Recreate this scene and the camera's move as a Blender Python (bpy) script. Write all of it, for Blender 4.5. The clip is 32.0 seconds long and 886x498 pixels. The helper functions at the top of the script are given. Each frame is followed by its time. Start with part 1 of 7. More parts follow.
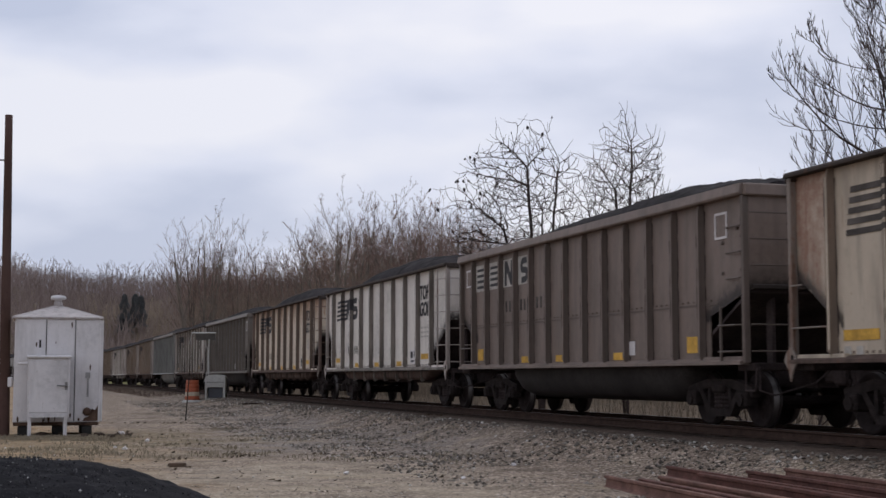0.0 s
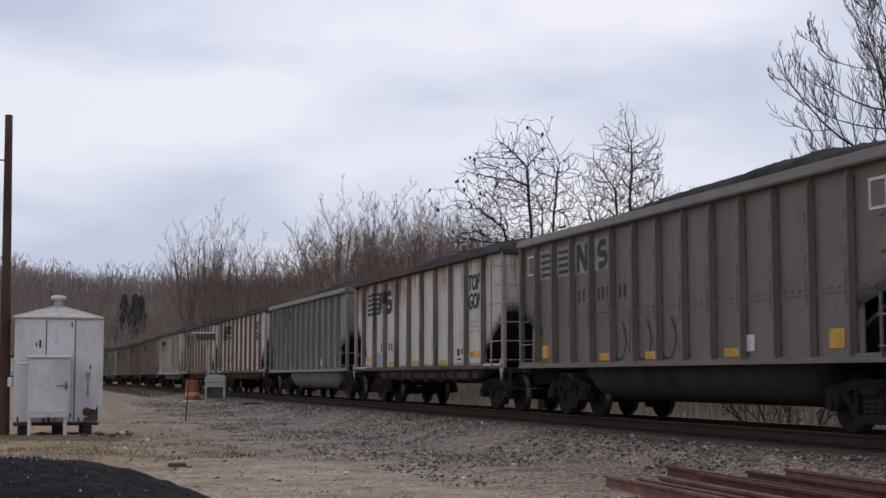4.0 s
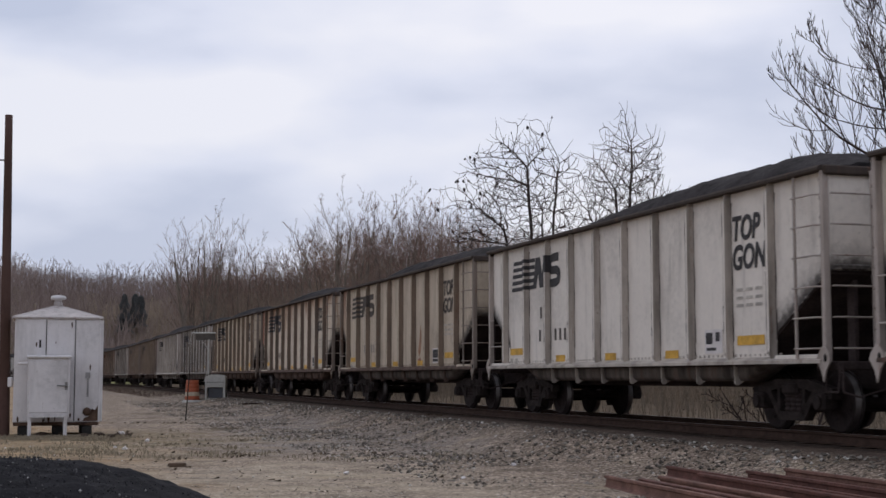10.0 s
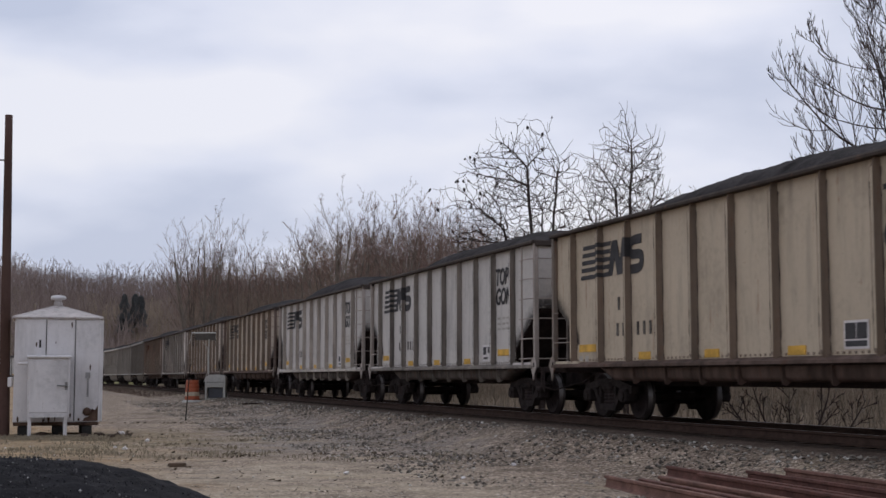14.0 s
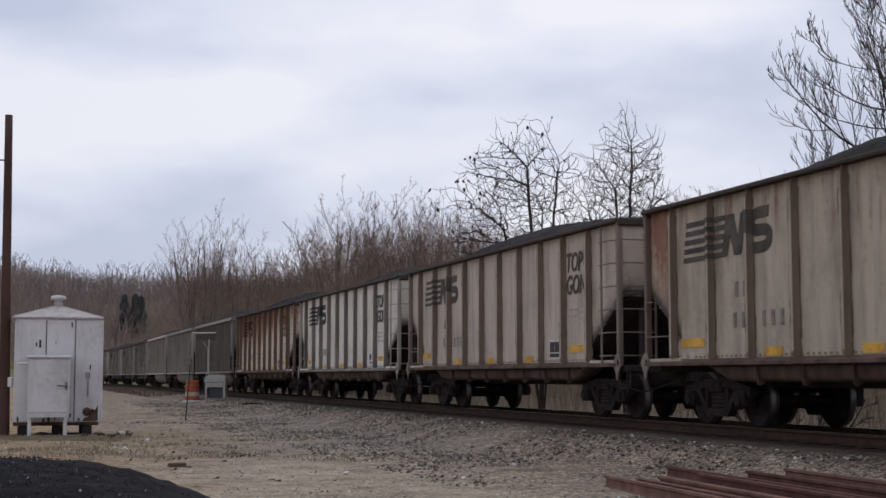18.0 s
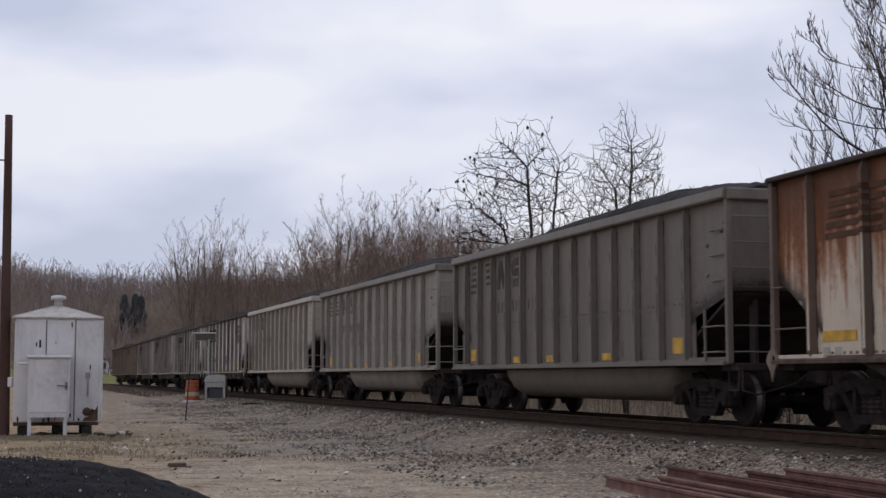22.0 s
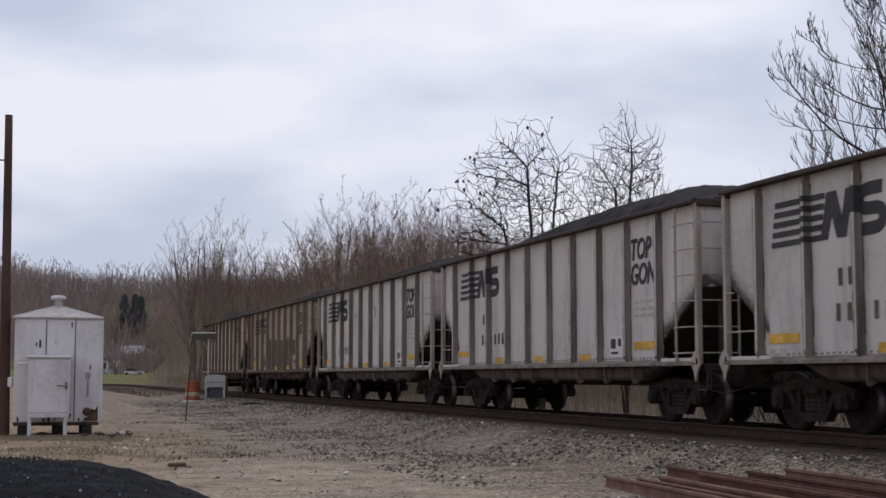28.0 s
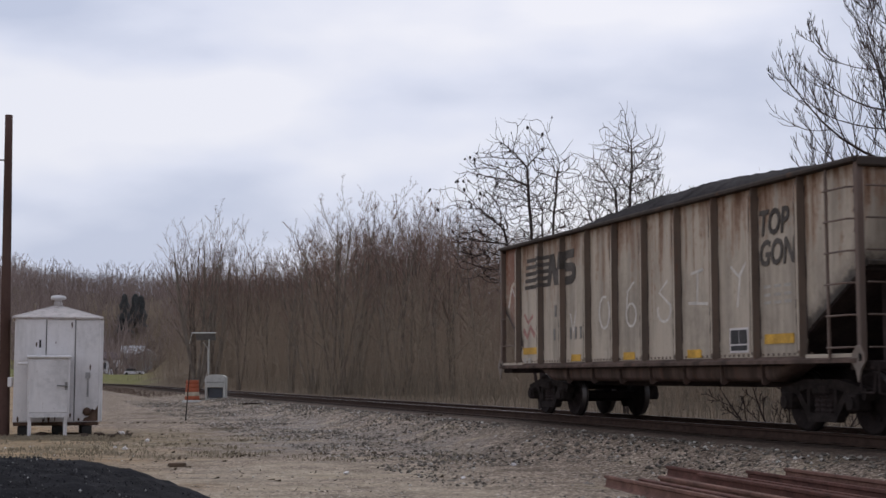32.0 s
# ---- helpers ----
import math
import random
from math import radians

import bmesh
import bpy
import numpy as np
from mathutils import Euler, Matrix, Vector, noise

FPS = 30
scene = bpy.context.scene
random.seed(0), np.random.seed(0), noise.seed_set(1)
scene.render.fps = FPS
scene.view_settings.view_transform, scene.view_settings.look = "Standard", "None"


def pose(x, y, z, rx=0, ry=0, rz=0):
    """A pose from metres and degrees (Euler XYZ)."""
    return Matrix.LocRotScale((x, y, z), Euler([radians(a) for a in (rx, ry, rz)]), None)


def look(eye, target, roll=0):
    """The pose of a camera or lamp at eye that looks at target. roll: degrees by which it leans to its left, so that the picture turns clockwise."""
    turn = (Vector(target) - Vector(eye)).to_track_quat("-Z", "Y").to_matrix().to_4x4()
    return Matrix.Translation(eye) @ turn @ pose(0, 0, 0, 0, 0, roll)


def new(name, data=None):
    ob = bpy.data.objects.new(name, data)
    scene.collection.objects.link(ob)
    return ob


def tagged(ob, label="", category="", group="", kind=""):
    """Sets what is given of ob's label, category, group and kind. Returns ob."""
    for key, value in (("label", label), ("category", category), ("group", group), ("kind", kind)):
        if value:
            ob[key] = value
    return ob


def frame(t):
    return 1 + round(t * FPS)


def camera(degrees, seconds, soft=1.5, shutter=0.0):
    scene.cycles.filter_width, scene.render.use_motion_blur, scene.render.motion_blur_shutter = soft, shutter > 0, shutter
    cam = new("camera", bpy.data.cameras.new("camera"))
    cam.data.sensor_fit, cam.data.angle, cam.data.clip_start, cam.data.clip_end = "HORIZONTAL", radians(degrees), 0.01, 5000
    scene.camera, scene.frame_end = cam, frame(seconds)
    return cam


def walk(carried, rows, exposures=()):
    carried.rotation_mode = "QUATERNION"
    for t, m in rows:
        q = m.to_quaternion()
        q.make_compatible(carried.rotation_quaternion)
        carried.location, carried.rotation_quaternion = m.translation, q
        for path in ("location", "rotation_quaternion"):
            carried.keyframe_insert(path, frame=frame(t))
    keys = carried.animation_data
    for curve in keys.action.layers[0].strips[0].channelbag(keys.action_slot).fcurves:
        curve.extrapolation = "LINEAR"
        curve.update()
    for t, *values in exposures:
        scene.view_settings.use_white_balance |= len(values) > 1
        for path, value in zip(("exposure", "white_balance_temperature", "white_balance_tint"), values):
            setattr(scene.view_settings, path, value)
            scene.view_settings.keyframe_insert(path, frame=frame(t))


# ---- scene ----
# ---- camera ----
EYE = (0.0, 0.0, 1.5)
cam = camera(35.04, 32.0, soft=1.52, shutter=0.12)
CAM = pose(*EYE, 90 + 5.217, 0, 0)
walk(cam, [(0.0, CAM), (32.0, CAM)], exposures=[(0.0, 0.0, 6500, 11), (32.0, 0.0, 6500, 11)])

# ---- world and sun ----
SUN_EL, SUN_AZ = radians(42), radians(14)


def make_world():
    w = bpy.data.worlds.new("overcast_sky")
    scene.world = w
    w.use_nodes = True
    n, l = w.node_tree.nodes, w.node_tree.links
    n.clear()
    out, bg = n.new("ShaderNodeOutputWorld"), n.new("ShaderNodeBackground")
    sky = n.new("ShaderNodeTexSky")
    sky.sky_type, sky.sun_disc = "NISHITA", False
    sky.sun_elevation, sky.sun_rotation = SUN_EL, SUN_AZ
    sky.air_density, sky.dust_density = 1.0, 3.0
    dim = n.new("ShaderNodeMix")
    dim.data_type, dim.blend_type = "RGBA", "MULTIPLY"
    dim.inputs["Factor"].default_value = 1.0
    l.new(sky.outputs[0], dim.inputs["A"])
    dim.inputs["B"].default_value = (0.09, 0.09, 0.09, 1)
    tc, mp = n.new("ShaderNodeTexCoord"), n.new("ShaderNodeMapping")
    mp.inputs["Scale"].default_value = (1.0, 1.0, 2.6)
    mp.inputs["Rotation"].default_value = (0.0, radians(-16), 0.0)
    mp.inputs["Location"].default_value = (0.35, 0.2, 0.0)
    l.new(tc.outputs["Generated"], mp.inputs[0])
    big, fine = n.new("ShaderNodeTexNoise"), n.new("ShaderNodeTexNoise")
    big.inputs["Scale"].default_value, big.inputs["Detail"].default_value = 3.4, 3.0
    big.inputs["Roughness"].default_value = 0.45
    fine.inputs["Scale"].default_value, fine.inputs["Detail"].default_value = 9.0, 5.0
    for q in (big, fine):
        l.new(mp.outputs[0], q.inputs["Vector"])
    add = n.new("ShaderNodeMath")
    add.operation = "MULTIPLY_ADD"
    l.new(fine.outputs["Fac"], add.inputs[0])
    add.inputs[1].default_value = 0.22
    l.new(big.outputs["Fac"], add.inputs[2])
    ramp = n.new("ShaderNodeValToRGB")
    e = ramp.color_ramp.elements
    e[0].position, e[0].color = 0.47, (0.52, 0.58, 0.74, 1)
    e[1].position, e[1].color = 0.70, (0.83, 0.85, 0.935, 1)
    mid = ramp.color_ramp.elements.new(0.585)
    mid.color = (0.69, 0.735, 0.875, 1)
    sx, slant, total = n.new("ShaderNodeSeparateXYZ"), n.new("ShaderNodeMapRange"), n.new("ShaderNodeMath")
    l.new(tc.outputs["Generated"], sx.inputs[0])
    l.new(sx.outputs["X"], slant.inputs["Value"])
    slant.inputs["From Min"].default_value, slant.inputs["From Max"].default_value = -0.05, 0.30
    slant.inputs["To Min"].default_value, slant.inputs["To Max"].default_value = 0.01, -0.085
    l.new(add.outputs[0], total.inputs[0])
    l.new(slant.outputs[0], total.inputs[1])
    l.new(total.outputs[0], ramp.inputs[0])
    mix = n.new("ShaderNodeMix")
    mix.data_type = "RGBA"
    mix.inputs["Factor"].default_value = 0.9
    l.new(dim.outputs["Result"], mix.inputs["A"])
    l.new(ramp.outputs[0], mix.inputs["B"])
    l.new(mix.outputs["Result"], bg.inputs[0])
    bg.inputs[1].default_value = 1.0
    l.new(bg.outputs[0], out.inputs[0])


make_world()
sun_data = bpy.data.lights.new("sun", "SUN")
sun_data.energy, sun_data.angle, sun_data.color = 0.5, radians(30), (1.0, 0.97, 0.92)
sun = new("sun", sun_data)
sun.matrix_world = look((60 * math.sin(SUN_AZ), 60 * math.cos(SUN_AZ), 60 * math.tan(SUN_EL)), (0, 0, 0))

# ---- track line and timetable ----
RAIL_Z = 0.668
DS = 0.5
S_LO, S_HI = -560.0, 130.0


def make_line():
    """Centre line of the track every DS metres, and its heading."""
    s = np.arange(S_LO, S_HI + DS, DS)
    c = np.clip(s, -170.0, 30.0)
    h = -1.27403 - 0.26686e-3 * c - 0.6158e-5 * c * c / 2
    h = h + np.clip(-120 - s, 0, 42) / 500 + np.clip(-162 - s, 0, 180) / 140   # bends away behind the house
    i0 = int(round(-S_LO / DS))
    mid = (h[1:] + h[:-1]) / 2
    x = np.concatenate([[0], np.cumsum(np.cos(mid) * DS)])
    y = np.concatenate([[0], np.cumsum(np.sin(mid) * DS)])
    return s, x - x[i0] + 8.0, y - y[i0] + 16.9062, h


LINE_S, LINE_X, LINE_Y, LINE_H = make_line()


def on_line(s, off=0.0):
    """Place and heading at s metres along the track, off metres to the near side."""
    x, y, h = (float(np.interp(s, LINE_S, a)) for a in (LINE_X, LINE_Y, LINE_H))
    return x + off * math.sin(h), y - off * math.cos(h), h


def train_s(t):
    """How far the rear of the first wagon has come along the track."""
    u = (t - 16) / 16
    return 202.309 + 207.193 * u + 1.305 * u ** 2 + 0.308 * u ** 3 + 0.981 * u ** 4 + 0.191 * u ** 5 - 1.525 * u ** 6


def smooth(a):
    a = np.clip(a, 0, 1)
    return a * a * (3 - 2 * a)


def side_of_track(x, y):
    """Signed distance from the track line; the near side is positive."""
    x, y = np.atleast_1d(x).astype(float), np.atleast_1d(y).astype(float)
    px, py, ph = LINE_X[::4], LINE_Y[::4], LINE_H[::4]
    shape, x, y = x.shape, x.ravel(), y.ravel()
    out = np.empty(x.size)
    for i in range(0, x.size, 4000):
        dx, dy = x[i:i + 4000, None] - px, y[i:i + 4000, None] - py
        j = np.argmin(dx * dx + dy * dy, axis=1)
        k = np.arange(j.size)
        out[i:i + 4000] = dx[k, j] * np.sin(ph[j]) - dy[k, j] * np.cos(ph[j])
    return out.reshape(shape)


def ground_z(x, y):
    x, y = np.atleast_1d(x).astype(float), np.atleast_1d(y).astype(float)
    l = side_of_track(x, y)
    base = 0.30 * smooth((y - 38) / 50)
    far = 0.30 * smooth((y - 38) / 50) - 0.1
    z = np.where(l > 0, base, far)
    bed = 0.475
    w = smooth((np.abs(l) - 1.75) / np.where(l > 0, 2.2, 2.6))
    z = bed * (1 - w) + z * w
    b = x / np.maximum(y, 1)
    clearing = smooth((b + 0.262) / 0.02) * smooth((-0.192 - b) / 0.01) * smooth((y - 150) / 60) * smooth((410 - y) / 60)      # the valley floor with the houses
    z = z + np.where(l < -6, 6.0 * smooth((-l - 20) / 110), 0) * smooth((y - 20) / 60) * (1 - clearing)
    z = z + 1.7 * smooth((y - 150) / 60) * smooth((np.abs(l) - 3) / 10)
    z = z + (15.0 + 7.5 * smooth((-0.06 - b) / 0.06)) * smooth((y - 275 - 75 * clearing) / (240 - 75 * clearing)) * smooth((np.abs(l) - 6) / 14)
    z = z + 18.0 * smooth((y - 260) / 200) * smooth((-x - 100) / 160)
    return z


def gz(x, y):
    return float(ground_z(x, y)[0])


# ---- materials ----
def ramp_node(n, stops):
    r = n.new("ShaderNodeValToRGB")
    e = r.color_ramp.elements
    while len(e) < len(stops):
        e.new(0.5)
    for q, (p, c) in zip(e, stops):
        q.position = p
        q.color = (*c, 1) if len(c) == 3 else c
    return r


def mix_node(n, l, fac, a, b, blend="MIX"):
    m = n.new("ShaderNodeMix")
    m.data_type, m.blend_type = "RGBA", blend
    for key, v in (("Factor", fac), ("A", a), ("B", b)):
        if isinstance(v, bpy.types.NodeSocket):
            l.new(v, m.inputs[key])
        elif isinstance(v, (int, float)):
            m.inputs[key].default_value = v
        else:
            m.inputs[key].default_value = (*v, 1)
    return m.outputs["Result"]


def noise_node(n, l, vec, scale, detail=4.0, rough=0.55, stretch=None):
    t = n.new("ShaderNodeTexNoise")
    t.inputs["Scale"].default_value, t.inputs["Detail"].default_value, t.inputs["Roughness"].default_value = scale, detail, rough
    if stretch:
        m = n.new("ShaderNodeMapping")
        m.inputs["Scale"].default_value = stretch
        l.new(vec, m.inputs[0])
        vec = m.outputs[0]
    l.new(vec, t.inputs["Vector"])
    return t.outputs["Fac"]


def start_mat(name, rough=0.7, metal=0.0):
    m = bpy.data.materials.new(name)
    m.use_nodes = True
    n, l = m.node_tree.nodes, m.node_tree.links
    b = n["Principled BSDF"]
    b.inputs["Roughness"].default_value, b.inputs["Metallic"].default_value = rough, metal
    b.inputs["Specular IOR Level"].default_value = 0.5 if rough < 0.5 else 0.22 if rough < 0.8 else 0.08
    return m, n, l, b


def coords(n, l, spread=37.0, world=False):
    """Object (or world) coordinates, shifted for each object at random."""
    if world:
        return n.new("ShaderNodeNewGeometry").outputs["Position"]
    tc, oi = n.new("ShaderNodeTexCoord"), n.new("ShaderNodeObjectInfo")
    mul, add = n.new("ShaderNodeMath"), n.new("ShaderNodeVectorMath")
    mul.operation, mul.inputs[1].default_value = "MULTIPLY", spread
    l.new(oi.outputs["Random"], mul.inputs[0])
    l.new(tc.outputs["Object"], add.inputs[0])
    l.new(mul.outputs[0], add.inputs[1])
    return add.outputs[0]


def bump(n, l, b, height, strength=0.4, dist=0.02):
    q = n.new("ShaderNodeBump")
    q.inputs["Strength"].default_value, q.inputs["Distance"].default_value = strength, dist
    l.new(height, q.inputs["Height"])
    l.new(q.outputs[0], b.inputs["Normal"])


def plain(name, c, rough=0.7, metal=0.0, vary=0.25, scale=3.0, grain=40.0, relief=0.25, world=False):
    """A surface with blotches and grain round one colour."""
    m, n, l, b = start_mat(name, rough, metal)
    v = coords(n, l, world=world)
    big, fine = noise_node(n, l, v, scale), noise_node(n, l, v, grain, 2.0)
    c0, c1 = [q * (1 - vary) for q in c], [min(1, q * (1 + vary)) for q in c]
    r = ramp_node(n, [(0.3, c0), (0.7, c1)])
    l.new(big, r.inputs[0])
    r2 = ramp_node(n, [(0.3, (1 - vary,) * 3), (0.7, (1 + vary * 0.4,) * 3)])
    l.new(fine, r2.inputs[0])
    l.new(mix_node(n, l, 0.7, r.outputs[0], r2.outputs[0], "MULTIPLY"), b.inputs["Base Color"])
    bump(n, l, b, fine, relief, 0.01)
    return m


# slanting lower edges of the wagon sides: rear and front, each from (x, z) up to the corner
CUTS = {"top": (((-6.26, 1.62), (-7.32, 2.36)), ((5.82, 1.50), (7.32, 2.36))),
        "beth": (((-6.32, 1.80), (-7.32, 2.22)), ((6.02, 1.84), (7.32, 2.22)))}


def math_node(n, l, op, a, b=None):
    q = n.new("ShaderNodeMath")
    q.operation = op
    for k, v in enumerate((a, b)):
        if isinstance(v, bpy.types.NodeSocket):
            l.new(v, q.inputs[k])
        elif v is not None:
            q.inputs[k].default_value = v
    return q.outputs[0]


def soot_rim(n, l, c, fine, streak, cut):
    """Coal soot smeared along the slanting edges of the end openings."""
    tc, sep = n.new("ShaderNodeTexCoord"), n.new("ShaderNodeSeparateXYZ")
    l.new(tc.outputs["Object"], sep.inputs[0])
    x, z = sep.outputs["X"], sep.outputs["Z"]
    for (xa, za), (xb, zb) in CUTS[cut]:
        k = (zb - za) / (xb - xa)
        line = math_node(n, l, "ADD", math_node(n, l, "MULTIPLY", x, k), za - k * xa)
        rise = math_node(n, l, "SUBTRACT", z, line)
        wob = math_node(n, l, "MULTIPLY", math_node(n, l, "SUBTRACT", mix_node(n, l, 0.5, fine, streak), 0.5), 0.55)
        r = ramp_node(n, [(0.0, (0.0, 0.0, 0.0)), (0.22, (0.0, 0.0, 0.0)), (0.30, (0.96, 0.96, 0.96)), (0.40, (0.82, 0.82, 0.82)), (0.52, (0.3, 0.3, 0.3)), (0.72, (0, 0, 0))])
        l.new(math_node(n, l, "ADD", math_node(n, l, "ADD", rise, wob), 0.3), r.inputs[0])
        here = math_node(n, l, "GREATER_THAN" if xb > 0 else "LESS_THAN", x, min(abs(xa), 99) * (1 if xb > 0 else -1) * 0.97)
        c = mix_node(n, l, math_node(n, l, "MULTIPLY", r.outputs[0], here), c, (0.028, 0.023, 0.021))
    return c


def wagon_paint(name, base, grime=0.35, rust=0.25, rust_c=(0.16, 0.06, 0.025), grime_c=(0.10, 0.085, 0.07), top_rust=0.0, rough=0.6, metal=0.0, cut="", tail=0.0, end_rust=0.0):
    """Weathered paint: blotches, vertical runs of soot, and rust that bleeds from bright edges to dark scale;
    cut names the wagon type whose end openings have blackened the paint beside them."""
    m, n, l, b = start_mat(name, rough, metal)
    v = coords(n, l)
    streak = noise_node(n, l, v, 1.0, 4.0, 0.6, (3.2, 3.2, 0.45))
    run = noise_node(n, l, v, 1.0, 4.0, 0.55, (7.0, 7.0, 0.6))
    blotch = noise_node(n, l, v, 0.6, 5.0, 0.65)
    fine = noise_node(n, l, v, 9.0, 5.0, 0.65)
    speck = noise_node(n, l, v, 34.0, 2.0)
    base = (base[0] * 1.03, base[1], base[2] * 0.975)
    r0 = ramp_node(n, [(0.28, [q * 0.66 for q in base]), (0.5, base), (0.7, [min(1, q * 1.12) for q in base])])
    l.new(mix_node(n, l, 0.35, blotch, fine), r0.inputs[0])
    g = ramp_node(n, [(0.62 - grime * 0.45, (0, 0, 0)), (0.84 - grime * 0.2, (1, 1, 1))])
    l.new(streak, g.inputs[0])
    gm = n.new("ShaderNodeMath")
    gm.operation = "MULTIPLY"
    l.new(g.outputs[0], gm.inputs[0])
    gm.inputs[1].default_value = min(0.9, 0.3 + grime * 0.9)
    c = mix_node(n, l, gm.outputs[0], r0.outputs[0], grime_c)
    # small dark scuffs
    sm = ramp_node(n, [(0.66, (0, 0, 0)), (0.74, (0.6, 0.6, 0.6))])
    l.new(fine, sm.inputs[0])
    c = mix_node(n, l, sm.outputs[0], c, [q * 0.8 for q in grime_c])
    soft = mix_node(n, l, 0.72, fine, run)
    lo = 0.70 - rust * 0.32
    rm = ramp_node(n, [(lo - 0.02, (0, 0, 0)), (lo + 0.05, (0.5, 0.5, 0.5)), (lo + 0.17, (0.95, 0.95, 0.95))])
    if top_rust:
        sep, mr = n.new("ShaderNodeSeparateXYZ"), n.new("ShaderNodeMapRange")
        tc = n.new("ShaderNodeTexCoord")
        l.new(tc.outputs["Object"], sep.inputs[0])
        l.new(sep.outputs["Z"], mr.inputs["Value"])
        mr.inputs["From Min"].default_value, mr.inputs["From Max"].default_value = 1.4, 3.9
        mr.inputs["To Min"].default_value, mr.inputs["To Max"].default_value = -0.16, top_rust
        soft = math_node(n, l, "ADD", soft, mr.outputs[0])
        if tail:
            soft = math_node(n, l, "ADD", soft, math_node(n, l, "MULTIPLY", sep.outputs["X"], -tail / 7.3))
    l.new(soft, rm.inputs[0])
    rc = ramp_node(n, [(lo + 0.02, [q * 1.5 for q in rust_c]), (lo + 0.14, rust_c), (min(0.98, lo + 0.3), [q * 0.5 for q in rust_c])])
    l.new(soft, rc.inputs[0])
    r2 = ramp_node(n, [(0.3, (0.7, 0.7, 0.7)), (0.7, (1.15, 1.15, 1.15))])
    l.new(speck, r2.inputs[0])
    c = mix_node(n, l, rm.outputs[0], c, mix_node(n, l, 0.8, rc.outputs[0], r2.outputs[0], "MULTIPLY"))
    if end_rust:      # the last panel at the rear end has rusted through its paint
        tc2, sx = n.new("ShaderNodeTexCoord"), n.new("ShaderNodeSeparateXYZ")
        l.new(tc2.outputs["Object"], sx.inputs[0])
        er = ramp_node(n, [(0.40, (0, 0, 0)), (0.60, (end_rust,) * 3)])
        l.new(math_node(n, l, "ADD", mix_node(n, l, 0.6, fine, streak), math_node(n, l, "MULTIPLY", math_node(n, l, "SUBTRACT", sx.outputs["Z"], 2.4), 0.08)), er.inputs[0])
        c = mix_node(n, l, math_node(n, l, "MULTIPLY", er.outputs[0], math_node(n, l, "LESS_THAN", sx.outputs["X"], -6.28)), c, mix_node(n, l, speck, (0.30, 0.13, 0.08), (0.15, 0.06, 0.04)))
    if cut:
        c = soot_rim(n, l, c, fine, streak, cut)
    l.new(c, b.inputs["Base Color"])
    bump(n, l, b, fine, 0.25, 0.01)
    return m


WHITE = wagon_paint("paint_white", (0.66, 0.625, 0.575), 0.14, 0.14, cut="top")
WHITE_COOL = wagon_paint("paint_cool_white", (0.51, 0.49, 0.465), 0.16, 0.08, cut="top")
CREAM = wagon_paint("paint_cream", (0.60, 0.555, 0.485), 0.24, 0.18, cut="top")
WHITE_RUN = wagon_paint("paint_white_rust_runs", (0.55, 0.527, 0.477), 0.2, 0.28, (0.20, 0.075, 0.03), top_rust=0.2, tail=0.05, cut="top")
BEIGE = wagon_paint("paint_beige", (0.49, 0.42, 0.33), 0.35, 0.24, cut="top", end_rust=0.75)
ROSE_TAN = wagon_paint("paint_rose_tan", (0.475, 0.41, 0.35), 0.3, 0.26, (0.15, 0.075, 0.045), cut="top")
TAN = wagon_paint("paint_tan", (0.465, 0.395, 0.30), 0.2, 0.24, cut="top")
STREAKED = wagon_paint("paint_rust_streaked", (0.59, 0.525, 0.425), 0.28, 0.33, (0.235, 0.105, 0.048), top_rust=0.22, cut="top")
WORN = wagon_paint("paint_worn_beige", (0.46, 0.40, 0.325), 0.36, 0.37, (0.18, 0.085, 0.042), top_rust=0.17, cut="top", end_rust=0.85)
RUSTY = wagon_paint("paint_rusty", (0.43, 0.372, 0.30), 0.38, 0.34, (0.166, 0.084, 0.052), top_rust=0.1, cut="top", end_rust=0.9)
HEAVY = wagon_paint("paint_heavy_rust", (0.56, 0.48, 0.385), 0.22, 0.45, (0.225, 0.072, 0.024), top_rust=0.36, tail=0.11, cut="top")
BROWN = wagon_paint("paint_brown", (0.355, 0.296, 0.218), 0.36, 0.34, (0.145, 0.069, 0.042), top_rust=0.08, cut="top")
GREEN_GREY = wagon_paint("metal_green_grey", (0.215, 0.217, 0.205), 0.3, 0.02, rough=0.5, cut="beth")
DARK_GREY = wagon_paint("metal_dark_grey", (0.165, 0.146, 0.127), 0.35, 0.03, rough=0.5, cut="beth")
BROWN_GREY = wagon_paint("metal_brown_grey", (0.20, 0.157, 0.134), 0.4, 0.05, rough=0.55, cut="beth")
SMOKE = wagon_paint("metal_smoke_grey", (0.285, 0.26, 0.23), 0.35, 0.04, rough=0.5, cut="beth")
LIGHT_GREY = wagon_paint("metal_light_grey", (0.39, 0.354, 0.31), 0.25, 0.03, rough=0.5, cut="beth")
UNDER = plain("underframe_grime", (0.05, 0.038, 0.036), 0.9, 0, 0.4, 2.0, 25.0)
SILL_DIRT = wagon_paint("sill_dirt", (0.135, 0.097, 0.082), 0.55, 0.34, (0.105, 0.055, 0.038), (0.031, 0.024, 0.020), rough=0.85)
BELLY_GREY = plain("belly_grime", (0.036, 0.031, 0.029), 0.7, 0, 0.4, 1.2, 20.0)
STEEL_DARK = plain("truck_steel", (0.032, 0.025, 0.023), 0.85, 0.0, 0.4, 6.0, 40.0)
WHEEL = plain("wheel_steel", (0.028, 0.021, 0.02), 0.8, 0.1, 0.35, 5.0, 30.0)
